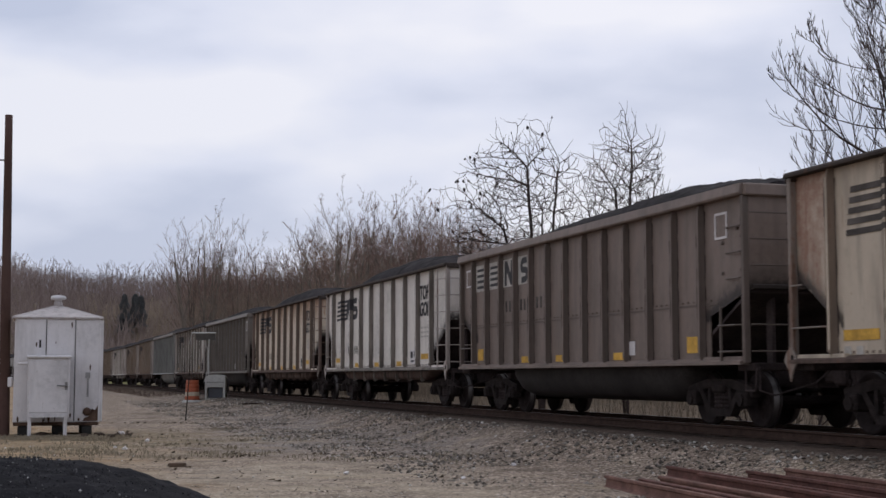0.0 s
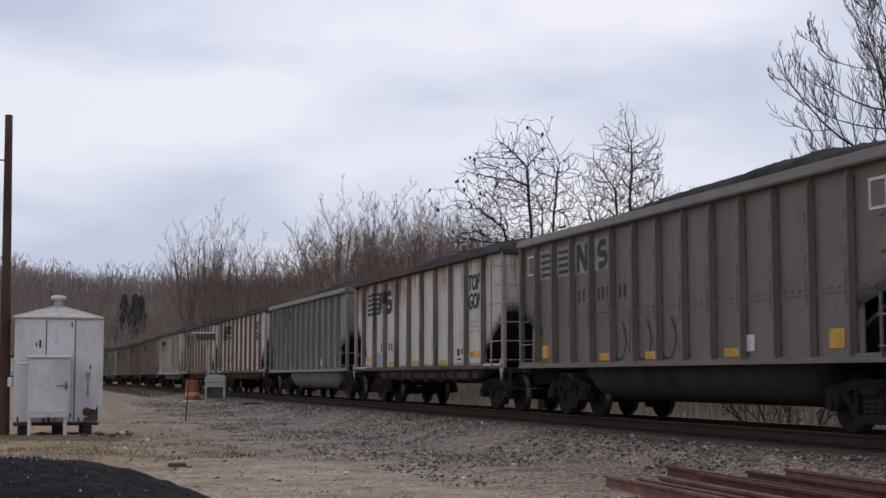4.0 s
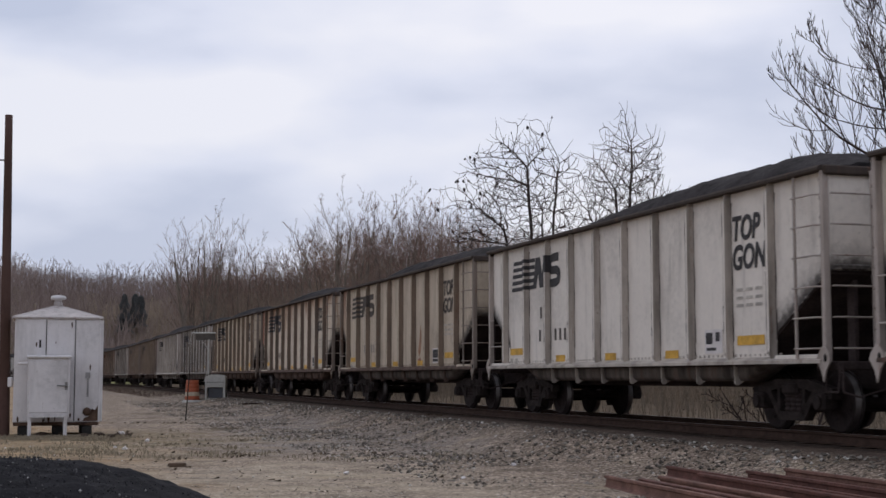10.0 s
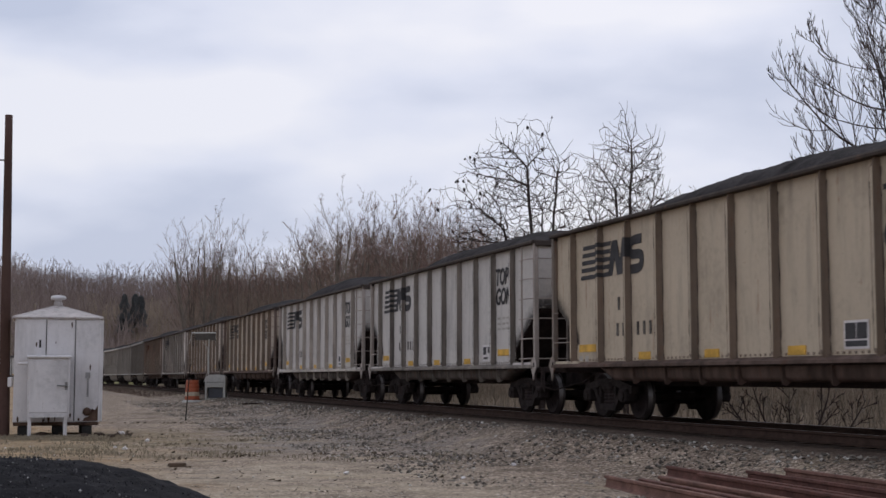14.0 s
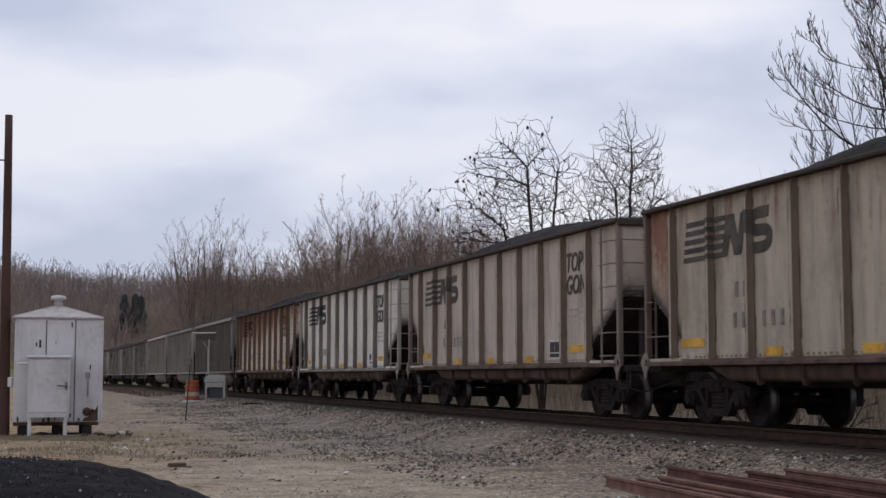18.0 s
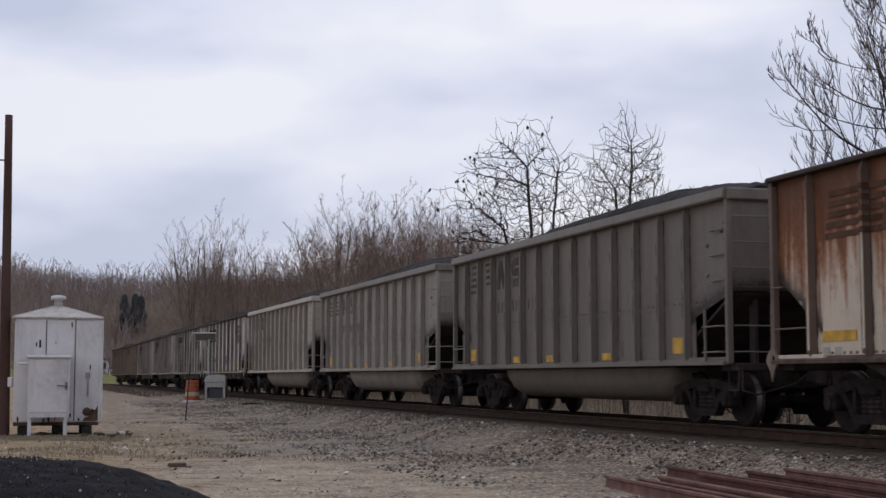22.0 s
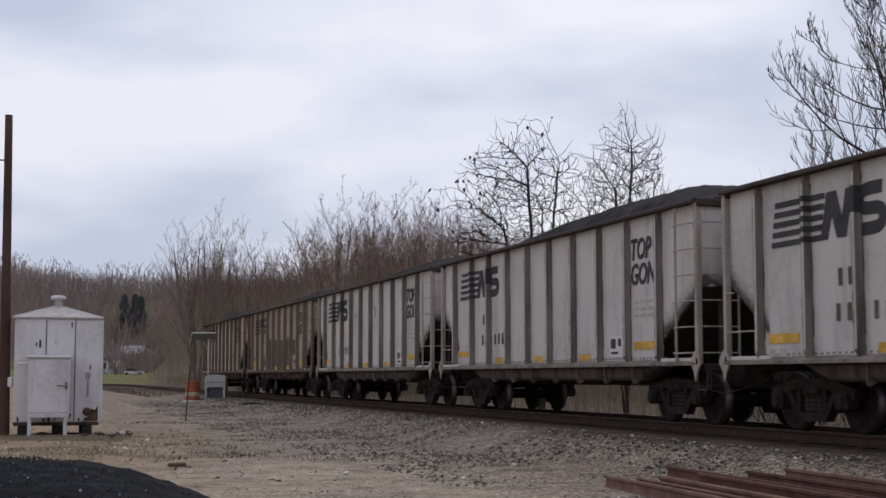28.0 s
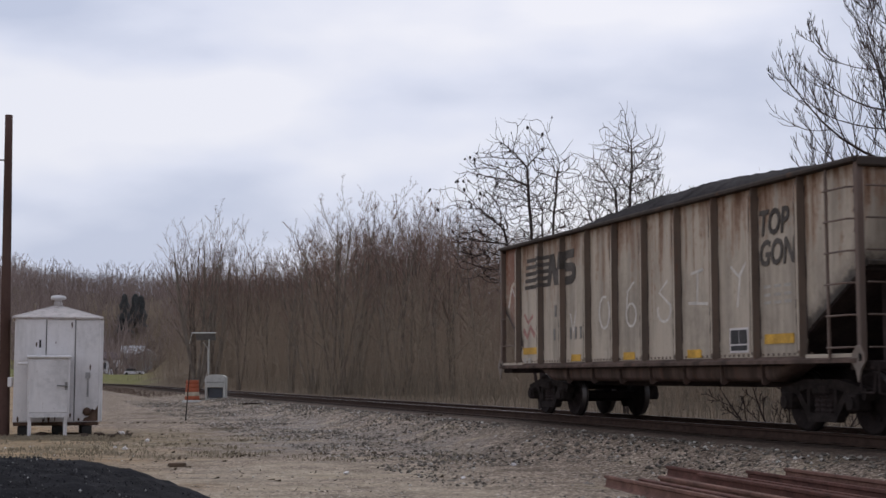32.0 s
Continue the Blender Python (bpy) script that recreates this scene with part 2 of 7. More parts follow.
TREAD = plain("polished_tread", (0.11, 0.10, 0.096), 0.45, 1.0, 0.15, 8.0, 40.0, 0.05)
PIPE_RUST = wagon_paint("post_paint", (0.217, 0.182, 0.155), 0.4, 0.45, (0.124, 0.059, 0.035))
COAL = plain("coal", (0.037, 0.033, 0.034), 0.95, 0, 0.5, 1.5, 18.0, 0.9)
BLACK = plain("black_lettering", (0.052, 0.049, 0.05), 0.7, 0, 0.3, 3.0)
YELLOW = plain("yellow_reflector", (0.60, 0.345, 0.06), 0.6, 0, 0.3, 4.0)
PALE = plain("pale_decal", (0.642, 0.601, 0.580), 0.6, 0, 0.12, 4.0)
PRIMER = plain("dark_primer", (0.118, 0.097, 0.077), 0.8, 0, 0.35, 1.5)
CHALK = plain("chalk_paint", (0.62, 0.58, 0.53), 0.8, 0, 0.2, 6.0)
PIPE_WHITE = wagon_paint("rail_white", (0.373, 0.330, 0.300), 0.35, 0.3, (0.124, 0.059, 0.040))
PIPE_DARK = wagon_paint("rail_dark", (0.155, 0.113, 0.095), 0.4, 0.4, (0.103, 0.049, 0.030))
FADED = plain("faded_print", (0.44, 0.405, 0.36), 0.8)
POST_TAN = wagon_paint("post_tan", (0.215, 0.165, 0.126), 0.45, 0.35, (0.124, 0.059, 0.035))
POST_GREY = wagon_paint("post_grey", (0.275, 0.245, 0.215), 0.7, 0.3, (0.11, 0.058, 0.036), (0.05, 0.042, 0.037))
POST_RUST = wagon_paint("post_rust", (0.16, 0.118, 0.094), 0.55, 0.34, (0.135, 0.071, 0.045))
POST_WHITE = wagon_paint("post_white", (0.45, 0.41, 0.365), 0.45, 0.3, (0.11, 0.058, 0.036), (0.05, 0.042, 0.037))
STENCIL = plain("dirty_stencil_ground", (0.30, 0.272, 0.245), 0.8, 0, 0.3, 3.0)
POST_BROWN = wagon_paint("post_brown_grey", (0.125, 0.098, 0.084), 0.45, 0.1, rough=0.55)
CHORD = wagon_paint("chord_grime", (0.062, 0.05, 0.044), 0.5, 0.3, (0.103, 0.054, 0.035), (0.036, 0.030, 0.026), rough=0.85)
BEAM = wagon_paint("beam_grime", (0.17, 0.148, 0.132), 0.75, 0.42, (0.085, 0.05, 0.036), (0.03, 0.024, 0.021), rough=0.85)
SLOT = plain("dark_hole", (0.012, 0.011, 0.011), 0.9)
INK_FADED = plain("faded_black_ink", (0.105, 0.092, 0.082), 0.8, 0, 0.4, 2.0)
INK_SOOT = plain("sooty_ink", (0.15, 0.135, 0.115), 0.8, 0, 0.3, 2.0)
INK_RUST = plain("rusted_ink", (0.105, 0.058, 0.04), 0.85, 0, 0.4, 2.0)
INK_GREY = plain("worn_stencil_ink", (0.23, 0.215, 0.2), 0.8, 0, 0.3, 6.0)
RED_OXIDE = wagon_paint("red_oxide", (0.29, 0.12, 0.075), 0.3, 0.3, (0.17, 0.06, 0.028))


# ---- mesh helpers ----
def box(bm, x0, x1, y0, y1, z0, z1, m=None):
    v = [bm.verts.new(p if m is None else m @ Vector(p)) for p in
         ((x0, y0, z0), (x1, y0, z0), (x1, y1, z0), (x0, y1, z0), (x0, y0, z1), (x1, y0, z1), (x1, y1, z1), (x0, y1, z1))]
    for f in ((3, 2, 1, 0), (4, 5, 6, 7), (0, 1, 5, 4), (1, 2, 6, 5), (2, 3, 7, 6), (3, 0, 4, 7)):
        bm.faces.new([v[i] for i in f])


def soft_box(bm, x0, x1, y0, y1, z0, z1, r):
    """A box with chamfered edges."""
    q = bmesh.new()
    box(q, x0, x1, y0, y1, z0, z1)
    bmesh.ops.bevel(q, geom=q.edges[:], offset=r, segments=1, affect="EDGES")
    merge(bm, q)


def merge(bm, q, m=None):
    new_v = {}
    for v in q.verts:
        new_v[v] = bm.verts.new(v.co if m is None else m @ v.co)
    for f in q.faces:
        bm.faces.new([new_v[v] for v in f.verts])
    q.free()


def tube(bm, a, b, r0, r1=None, n=6, caps=True):
    a, b = Vector(a), Vector(b)
    r1 = r0 if r1 is None else r1
    q = (b - a).to_track_quat("Z", "Y")
    ring = lambda c, r: [bm.verts.new(c + q @ Vector((r * math.cos(k * 2 * math.pi / n), r * math.sin(k * 2 * math.pi / n), 0))) for k in range(n)]
    u, w = ring(a, r0), ring(b, r1)
    for k in range(n):
        bm.faces.new((u[k], u[(k + 1) % n], w[(k + 1) % n], w[k]))
    if caps:
        bm.faces.new(u[::-1])
        bm.faces.new(w)


def prism(bm, pts, axis, a0, a1):
    """Extrude a polygon; axis 'y': pts are (x, z); axis 'x': pts are (y, z)."""
    f = (lambda p, a: (p[0], a, p[1])) if axis == "y" else (lambda p, a: (a, p[0], p[1]))
    u = [bm.verts.new(f(p, a0)) for p in pts]
    w = [bm.verts.new(f(p, a1)) for p in pts]
    k = len(pts)
    for i in range(k):
        bm.faces.new((u[i], u[(i + 1) % k], w[(i + 1) % k], w[i]))
    bm.faces.new(u[::-1])
    bm.faces.new(w)


def lathe(bm, prof, n=20, m=None, smooth_faces=True):
    """Turn (radius, height) round z."""
    rings = []
    for r, z in prof:
        rings.append([bm.verts.new((m or Matrix()) @ Vector((r * math.cos(k * 2 * math.pi / n), r * math.sin(k * 2 * math.pi / n), z))) for k in range(n)])
    for u, w in zip(rings, rings[1:]):
        for k in range(n):
            f = bm.faces.new((u[k], u[(k + 1) % n], w[(k + 1) % n], w[k]))
            f.smooth = smooth_faces
    bm.faces.new(rings[0][::-1])
    bm.faces.new(rings[-1])


def mesh_of(name, bm, material=None):
    bmesh.ops.recalc_face_normals(bm, faces=bm.faces[:])
    me = bpy.data.meshes.new(name)
    bm.to_mesh(me)
    bm.free()
    me.materials.append(material)
    return me


def part(name, bm, material, parent, label=""):
    """One mesh object under a thing or a part."""
    ob = new(name, mesh_of(name, bm, material))
    ob.parent = parent
    return tagged(ob, label)


def shared(name, me, material, parent, m=None, label=""):
    """One object on a mesh that others use too, with a material of its own."""
    ob = new(name, me)
    ob.parent = parent
    if m is not None:
        ob.matrix_local = m
    ob.material_slots[0].link = "OBJECT"
    ob.material_slots[0].material = material
    return tagged(ob, label)


def thing(name, label, category, m=None, group="", kind=""):
    ob = new(name)
    ob.empty_display_size = 0.2
    if m is not None:
        ob.matrix_world = m
    return tagged(ob, label, category, group, kind)


def single(name, bm, material, label, category, m=None, group="", kind=""):
    ob = new(name, mesh_of(name, bm, material))
    if m is not None:
        ob.matrix_world = m
    return tagged(ob, label, category, group, kind)


# ---- coal wagons ----
HALF = 7.32


def text_mesh(name, body, size, material):
    """Solid letters from the built-in font, in the x-z plane, facing -y."""
    cu = bpy.data.curves.new(name, "FONT")
    cu.body, cu.size, cu.extrude, cu.space_character, cu.shear = body, size, 0.004, 1.0, 0.18
    cu.offset = 0.014
    cu.resolution_u = 3
    ob = bpy.data.objects.new(name, cu)
    scene.collection.objects.link(ob)
    me = bpy.data.meshes.new_from_object(ob.evaluated_get(bpy.context.evaluated_depsgraph_get()))
    bpy.data.objects.remove(ob)
    me.name = name
    me.transform(pose(0, 0, 0, 90, 0, 0) @ Matrix.Diagonal((0.82, 1, 1, 1)))
    me.materials.clear()
    me.materials.append(material)
    return me


def wheelset_mesh():
    bm = bmesh.new()
    tube(bm, (0, -0.95, 0), (0, 0.95, 0), 0.075, n=10)
    for sgn in (-1, 1):
        m = pose(0, sgn * 0.72, 0, -90 * sgn, 0, 0)
        lathe(bm, [(0.12, -0.09), (0.48, -0.06), (0.485, -0.03), (0.457, -0.02), (0.452, 0.075), (0.40, 0.08), (0.36, 0.03), (0.20, 0.045), (0.15, 0.09), (0.10, 0.10)], 22, m)
        for k in range(4):
            a = k * math.pi / 2
            tube(bm, m @ Vector((0.27 * math.cos(a), 0.27 * math.sin(a), 0.03)), m @ Vector((0.27 * math.cos(a), 0.27 * math.sin(a), 0.055)), 0.03, n=6)
    me = mesh_of("wheelset", bm, WHEEL)
    me.materials.append(TREAD)
    for f in me.polygons:      # the running band of each wheel is worn bright
        if f.normal.y ** 2 < 0.1 and min(math.hypot(me.vertices[i].co.x, me.vertices[i].co.z) for i in f.vertices) > 0.44:
            f.material_index = 1
    return me


def side_frame_mesh():
    bm = bmesh.new()
    y0, y1 = -0.08, 0.08
    prism(bm, [(-1.12, 0.50), (-1.16, 0.66), (-0.45, 0.80), (0.45, 0.80), (1.16, 0.66), (1.12, 0.50), (0.75, 0.58), (0.38, 0.66), (-0.38, 0.66), (-0.75, 0.58)], "y", y0, y1)
    prism(bm, [(-0.72, 0.60), (-0.60, 0.62), (-0.30, 0.30), (0.30, 0.30), (0.60, 0.62), (0.72, 0.60), (0.36, 0.17), (-0.36, 0.17)], "y", y0, y1)
    for x in (-0.40, 0.32):
        box(bm, x, x + 0.08, y0, y1, 0.25, 0.70)
    for x in (-0.89, 0.89):
        soft_box(bm, x - 0.15, x + 0.15, -0.16, 0.10, 0.34, 0.60, 0.03)
        tube(bm, (x, -0.19, 0.457), (x, -0.15, 0.457), 0.10, n=10)
    return mesh_of("side_frame", bm, STEEL_DARK)


def spring_mesh():
    bm = bmesh.new()
    lathe(bm, [(0.085 if k % 2 else 0.06, 0.30 + k * 0.035) for k in range(11)], 8, None, False)
    return mesh_of("spring", bm, UNDER)


def bolster_mesh():
    bm = bmesh.new()
    soft_box(bm, -0.22, 0.22, -1.12, 1.12, 0.56, 0.74, 0.04)
    box(bm, -0.3, 0.3, -0.3, 0.3, 0.74, 0.98)
    for x in (-0.42, 0.42):
        soft_box(bm, x - 0.06, x + 0.06, -0.9, 0.9, 0.30, 0.42, 0.02)
    return mesh_of("bolster", bm, STEEL_DARK)


WHEELSET, SIDE_FRAME, SPRINGS, BOLSTER = wheelset_mesh(), side_frame_mesh(), spring_mesh(), bolster_mesh()


def coal_mesh(seed, peak, shape, z0=3.66):
    """A heaped load; shape is a run of (distance from the rear end, share of the peak)."""
    nx, ny = 190, 24
    bm = bmesh.new()
    rows = []
    at, share = [q[0] - 7.32 for q in shape], [q[1] for q in shape]
    for i in range(nx + 1):
        x = -7.15 + 14.3 * i / nx
        row = []
        f = sum(float(np.interp(x + d, at, share)) for d in (-0.5, -0.25, 0, 0.25, 0.5)) / 5
        for j in range(ny + 1):
            y = -1.4 + 2.8 * j / ny
            h = peak * f * (1 - (y / 1.45) ** 2) ** 0.55
            h += f * 0.05 * noise.noise(Vector((x * 0.4, y * 0.5, seed))) + 0.03 * noise.noise(Vector((x * 2.2, y * 2.2, seed + 5)))
            h += 0.03 * noise.noise(Vector((x * 7, y * 7, seed + 9))) + 0.035 * noise.noise(Vector((x * 16, y * 16, seed + 3)))
            row.append(bm.verts.new((x, y, z0 + h)))
        rows.append(row)
    for a, b in zip(rows, rows[1:]):
        for j in range(ny):
            bm.faces.new((a[j], b[j], b[j + 1], a[j + 1])).smooth = True
    low = [[bm.verts.new((x, y, 2.6)) for y in (-1.4, 1.4)] for x in (-7.15, 7.15)]
    bm.faces.new([r[0] for r in rows] + [low[1][0], low[0][0]])
    bm.faces.new([r[-1] for r in rows][::-1] + [low[0][1], low[1][1]])
    bm.faces.new(rows[0][::-1] + [low[0][0], low[0][1]])
    bm.faces.new(rows[-1] + [low[1][1], low[1][0]])
    bm.faces.new([low[0][0], low[1][0], low[1][1], low[0][1]])
    return mesh_of("coal_load", bm, COAL)


COALS = [coal_mesh(1, 0.79, ((0.3, 0.3), (4.0, 0.55), (7.0, 0.92), (9.8, 1.0), (12.6, 0.98), (13.8, 0.72), (14.4, 0.4))),
         coal_mesh(2, 0.73, ((0.3, 0.25), (3.4, 0.5), (5.6, 0.92), (9.0, 1.0), (12.6, 0.95), (14.2, 0.5))),
         coal_mesh(3, 0.86, ((0.3, 0.3), (2.6, 0.5), (5.0, 0.92), (8.5, 1.0), (11.2, 0.86), (13.2, 0.6), (14.4, 0.3))),
         coal_mesh(4, 0.60, ((0.3, 0.3), (4.0, 0.6), (7.2, 0.95), (10.5, 1.0), (13.0, 0.85), (14.3, 0.4)), 3.79),
         coal_mesh(5, 0.66, ((0.3, 0.3), (4.5, 0.55), (8.5, 0.85), (11.5, 1.0), (13.4, 0.98), (14.4, 0.5))),
         coal_mesh(6, 0.72, ((0.3, 0.25), (2.4, 0.5), (4.6, 0.92), (8.5, 1.0), (11.2, 0.88), (13.2, 0.6), (14.4, 0.3)))]


HAT = {"top": (0.034, 0.125, 0.014), "beth": (0.030, 0.115, 0.014)}      # outer width, depth and flare of a post
LIP = 0.017      # the flange overhangs the web by this much


def pieces(kind):
    """The meshes of one kind of wagon: name, mesh, poses, material key, label."""
    out = []
    top = kind == "top"
    p = 1.45
    flip = Matrix.Rotation(math.pi, 4, "Z")
    both = [Matrix(), flip]

    def add(name, bm, key, poses=(Matrix(),), label=""):
        out.append((name, mesh_of(name, bm, None), poses, key, label))

    z_low, z_top = 1.08, 3.80 if top else 3.74
    a, b = (1.06, 1.50) if top else (1.0, 1.30)      # uncut bottom starts this far from the rear and front ends
    ca, cb = (1.62, 1.50) if top else (1.80, 1.84)
    h = 2.36 if top else 2.22
    outline = [(-HALF + a, z_low), (HALF - b, z_low), (HALF - b, cb), (HALF, h), (HALF, z_top), (-HALF, z_top), (-HALF, h), (-HALF + a, ca)]
    bm = bmesh.new()
    prism(bm, outline, "y", -p, -p + 0.02)
    add("side_panel", bm, "paint")
    bm = bmesh.new()
    prism(bm, outline, "y", p - 0.02, p)
    add("side_panel", bm, "paint")
    bm = bmesh.new()
    box(bm, HALF - 0.04, HALF, -p + 0.02, p - 0.02, h, z_top)
    add("end_wall", bm, "paint", both)
    bm = bmesh.new()
    prism(bm, [(HALF, h), (HALF + 0.03, h + 0.02), (HALF + 0.03, h + 0.07), (HALF, h + 0.09)], "y", -p + 0.06, p - 0.06)
    add("end_stiffener", bm, "paint", both)
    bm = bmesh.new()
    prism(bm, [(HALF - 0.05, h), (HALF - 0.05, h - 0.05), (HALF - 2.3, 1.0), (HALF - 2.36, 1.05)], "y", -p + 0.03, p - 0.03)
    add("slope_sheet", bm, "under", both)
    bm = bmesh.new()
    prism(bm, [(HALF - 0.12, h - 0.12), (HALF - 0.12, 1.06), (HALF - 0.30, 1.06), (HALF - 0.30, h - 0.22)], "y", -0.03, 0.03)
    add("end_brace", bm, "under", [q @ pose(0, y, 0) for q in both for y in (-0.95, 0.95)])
    bm = bmesh.new()
    box(bm, -HALF + 2.3, HALF - 2.3, -p + 0.03, p - 0.03, 1.0, 1.04)
    add("floor_plate", bm, "under")
    # posts on the sides
    w, d, flare = HAT[kind]
    bm = bmesh.new()
    rings = []
    for z, k in ((z_low - 0.02, 0.55), (z_low + 0.09, 1.0), (z_top - 0.12, 1.0), (z_top, 0.8)):
        rings.append([bm.verts.new((x, y, z)) for x, y in ((-w / 2 - flare, -p), (-w / 2, -p - d * k), (w / 2, -p - d * k), (w / 2 + flare, -p))])
    for u, v in zip(rings, rings[1:]):
        for k in range(4):
            bm.faces.new((u[k], u[(k + 1) % 4], v[(k + 1) % 4], v[k]))
    bm.faces.new(rings[0][::-1])
    bm.faces.new(rings[-1])
    soft_box(bm, -w / 2 - LIP - 0.014, w / 2 + LIP, -p - d - 0.008, -p - d + 0.004, z_low + 0.10, z_top - 0.12, 0.003)
    rib = mesh_of("side_post", bm, None)
    xs = [1.06, 2.45, 3.75, 5.09, 6.42, 7.75, 9.10, 10.45, 11.77, 13.12] if top else [1.0 + 1.012 * k for k in range(13)]
    poses = [pose(-HALF + x, 0, 0) for x in xs] + [flip @ pose(HALF - x, 0, 0) for x in xs]
    out.append(("side_post", rib, poses, "post", ""))
    bm = bmesh.new()
    box(bm, -w / 2 - LIP + 0.012, w / 2 + LIP - 0.004, -p - d - 0.0095, -p - d - 0.007, z_low + 0.14, z_top - 0.13)
    out.append(("post_flange", mesh_of("post_flange", bm, None), poses, "flange", ""))
    # ragged dark strips down both sides of each post, wider on the front side
    rag = random.Random(4 if top else 7)
    bm = bmesh.new()
    for side in (-1, 1):
        x, line = w / 2 + flare, []
        z = z_low + 0.02
        while z < z_top - 0.06:
            line.append((rag.choice((0.004, 0.012, 0.02, 0.026)) * (1.3 if side > 0 else 1.0), z))
            z += rag.uniform(0.05, 0.22)
        pts = [(side * x, z_low + 0.02)] + [(side * (x + q), z) for q, z in line] + [(side * x, line[-1][1] + 0.03)]
        prism(bm, pts if side > 0 else pts[::-1], "y", -p - 0.002, -p + 0.002)
    for _ in range(6):      # smears on the lip
        z, k = rag.uniform(z_low + 0.2, z_top - 0.6), rag.uniform(0.06, 0.4)
        prism(bm, [(-w / 2 - LIP - 0.013, z), (-w / 2 - LIP + rag.uniform(0.0, 0.014), z + k * 0.3), (-w / 2 - LIP + 0.004, z + k), (-w / 2 - LIP - 0.013, z + k * 1.1)], "y", -p - d - 0.0105, -p - d - 0.007)
    out.append(("dirt_seam", mesh_of("dirt_seam", bm, None), poses[:len(xs)], "under", ""))
    bm = bmesh.new()
    if top:
        prism(bm, [(-p + 0.03, z_top), (-p - 0.17, z_top), (-p - 0.17, z_top + 0.04), (-p - 0.14, z_top + 0.075), (-p + 0.05, z_top + 0.075)], "x", -HALF - 0.02, HALF + 0.02)
    else:
        prism(bm, [(-p + 0.03, z_top), (-p - 0.15, z_top), (-p - 0.17, z_top + 0.03), (-p - 0.14, z_top + 0.18), (-p + 0.05, z_top + 0.18)], "x", -HALF - 0.02, HALF + 0.02)
    add("top_chord", bm, "chord", both)
    zt = z_top + (0.075 if top else 0.18)
    bm = bmesh.new()
    soft_box(bm, HALF - 0.08, HALF + 0.10, -p - 0.10, p + 0.10, zt - (0.14 if top else 0.20), zt - 0.005, 0.02)
    add("end_chord", bm, "chord", both)
    bm = bmesh.new()
    prism(bm, [(-p + 0.02, z_low - 0.05), (-p - 0.16, z_low - 0.05), (-p - 0.16, z_low), (-p - 0.02, z_low + 0.06), (-p + 0.02, z_low + 0.06)], "x", -HALF + 0.05, HALF - 0.05)
    add("side_sill", bm, "sill" if top else "paint", both)
    if top:
        # bulging lower side: a bent sheet that turns in under the sill, with gussets
        bm = bmesh.new()
        rings = []
        for x, k in ((-5.25, 0.05), (-4.6, 1.0), (4.7, 1.0), (5.35, 0.05)):
            rings.append([bm.verts.new((x, y, 1.03 + (z - 1.03) * k)) for y, z in ((-1.37, 1.03), (-1.375, 0.96), (-1.365, 0.84), (-1.32, 0.775), (-1.0, 0.75), (-1.0, 1.03))])
        for u, v in zip(rings, rings[1:]):
            for k in range(6):
                bm.faces.new((u[k], u[(k + 1) % 6], v[(k + 1) % 6], v[k])).smooth = k in (1, 2, 3)
        bm.faces.new(rings[0])
        bm.faces.new(rings[-1][::-1])
        add("side_beam", bm, "beam", both)
        bm = bmesh.new()
        prism(bm, [(-1.43, 1.03), (-1.42, 0.72), (-1.36, 0.70), (-1.2, 0.80), (-1.2, 1.03)], "x", -0.012, 0.012)
        add("gusset", bm, "sill", [pose(-HALF + x, 0, 0) for x in xs[2:9]] + [flip @ pose(HALF - x, 0, 0) for x in xs[2:9]])
        bm = bmesh.new()
        prism(bm, [(-4.4, 0.98), (-3.9, 0.77), (3.9, 0.77), (4.4, 0.98)], "y", -0.9, 0.9)
        box(bm, -HALF + 0.1, HALF - 0.1, -0.2, 0.2, 0.66, 0.98)
        add("underframe", bm, "under")
        bm = bmesh.new()
        for k in range(80):
            x = -HALF + 1.15 + k * 0.153
            box(bm, x, x + 0.05, -p - 0.009, -p + 0.01, z_low + 0.075, z_low + 0.115)
        add("rivet_strip", bm, "post", both, "")
    else:
        bm = bmesh.new()
        prof = [(-1.24, 1.02), (-1.22, 0.78), (-1.08, 0.52), (-0.80, 0.40), (-0.3, 0.36), (0.3, 0.36), (0.80, 0.40), (1.08, 0.52), (1.22, 0.78), (1.24, 1.02)]
        rings = []
        for x, f in ((-4.35, 0.1), (-4.25, 0.55), (-4.05, 0.85), (-3.7, 1.0), (3.9, 1.0), (4.3, 0.85), (4.55, 0.55), (4.65, 0.1)):
            rings.append([bm.verts.new((x, y * (0.9 + 0.1 * f), 1.02 + (z - 1.02) * f)) for y, z in prof])
        for u, v in zip(rings, rings[1:]):
            for k in range(len(prof) - 1):
                q = bm.faces.new((u[k], u[k + 1], v[k + 1], v[k]))
                q.smooth = True
        bm.faces.new(rings[0])
        bm.faces.new(rings[-1])
        add("belly_tub", bm, "belly")
        bm = bmesh.new()
        box(bm, -HALF + 0.1, HALF - 0.1, -0.2, 0.2, 0.66, 0.98)
        add("centre_sill", bm, "under")
        bm = bmesh.new()
        box(bm, -HALF + 1.02, HALF - 1.02, -p - 0.012, -p, 2.03, 2.06)
        for k in range(60):
            x = -HALF + 1.1 + k * 0.208
            box(bm, x, x + 0.03, -p - 0.022, -p, 2.09, 2.12)
        add("seam", bm, "post", both)
        bm = bmesh.new()
        for k in range(14):
            box(bm, HALF - 0.10, HALF - 0.05, -p - 0.02, -p, h + 0.06 + k * 0.11, h + 0.10 + k * 0.11)
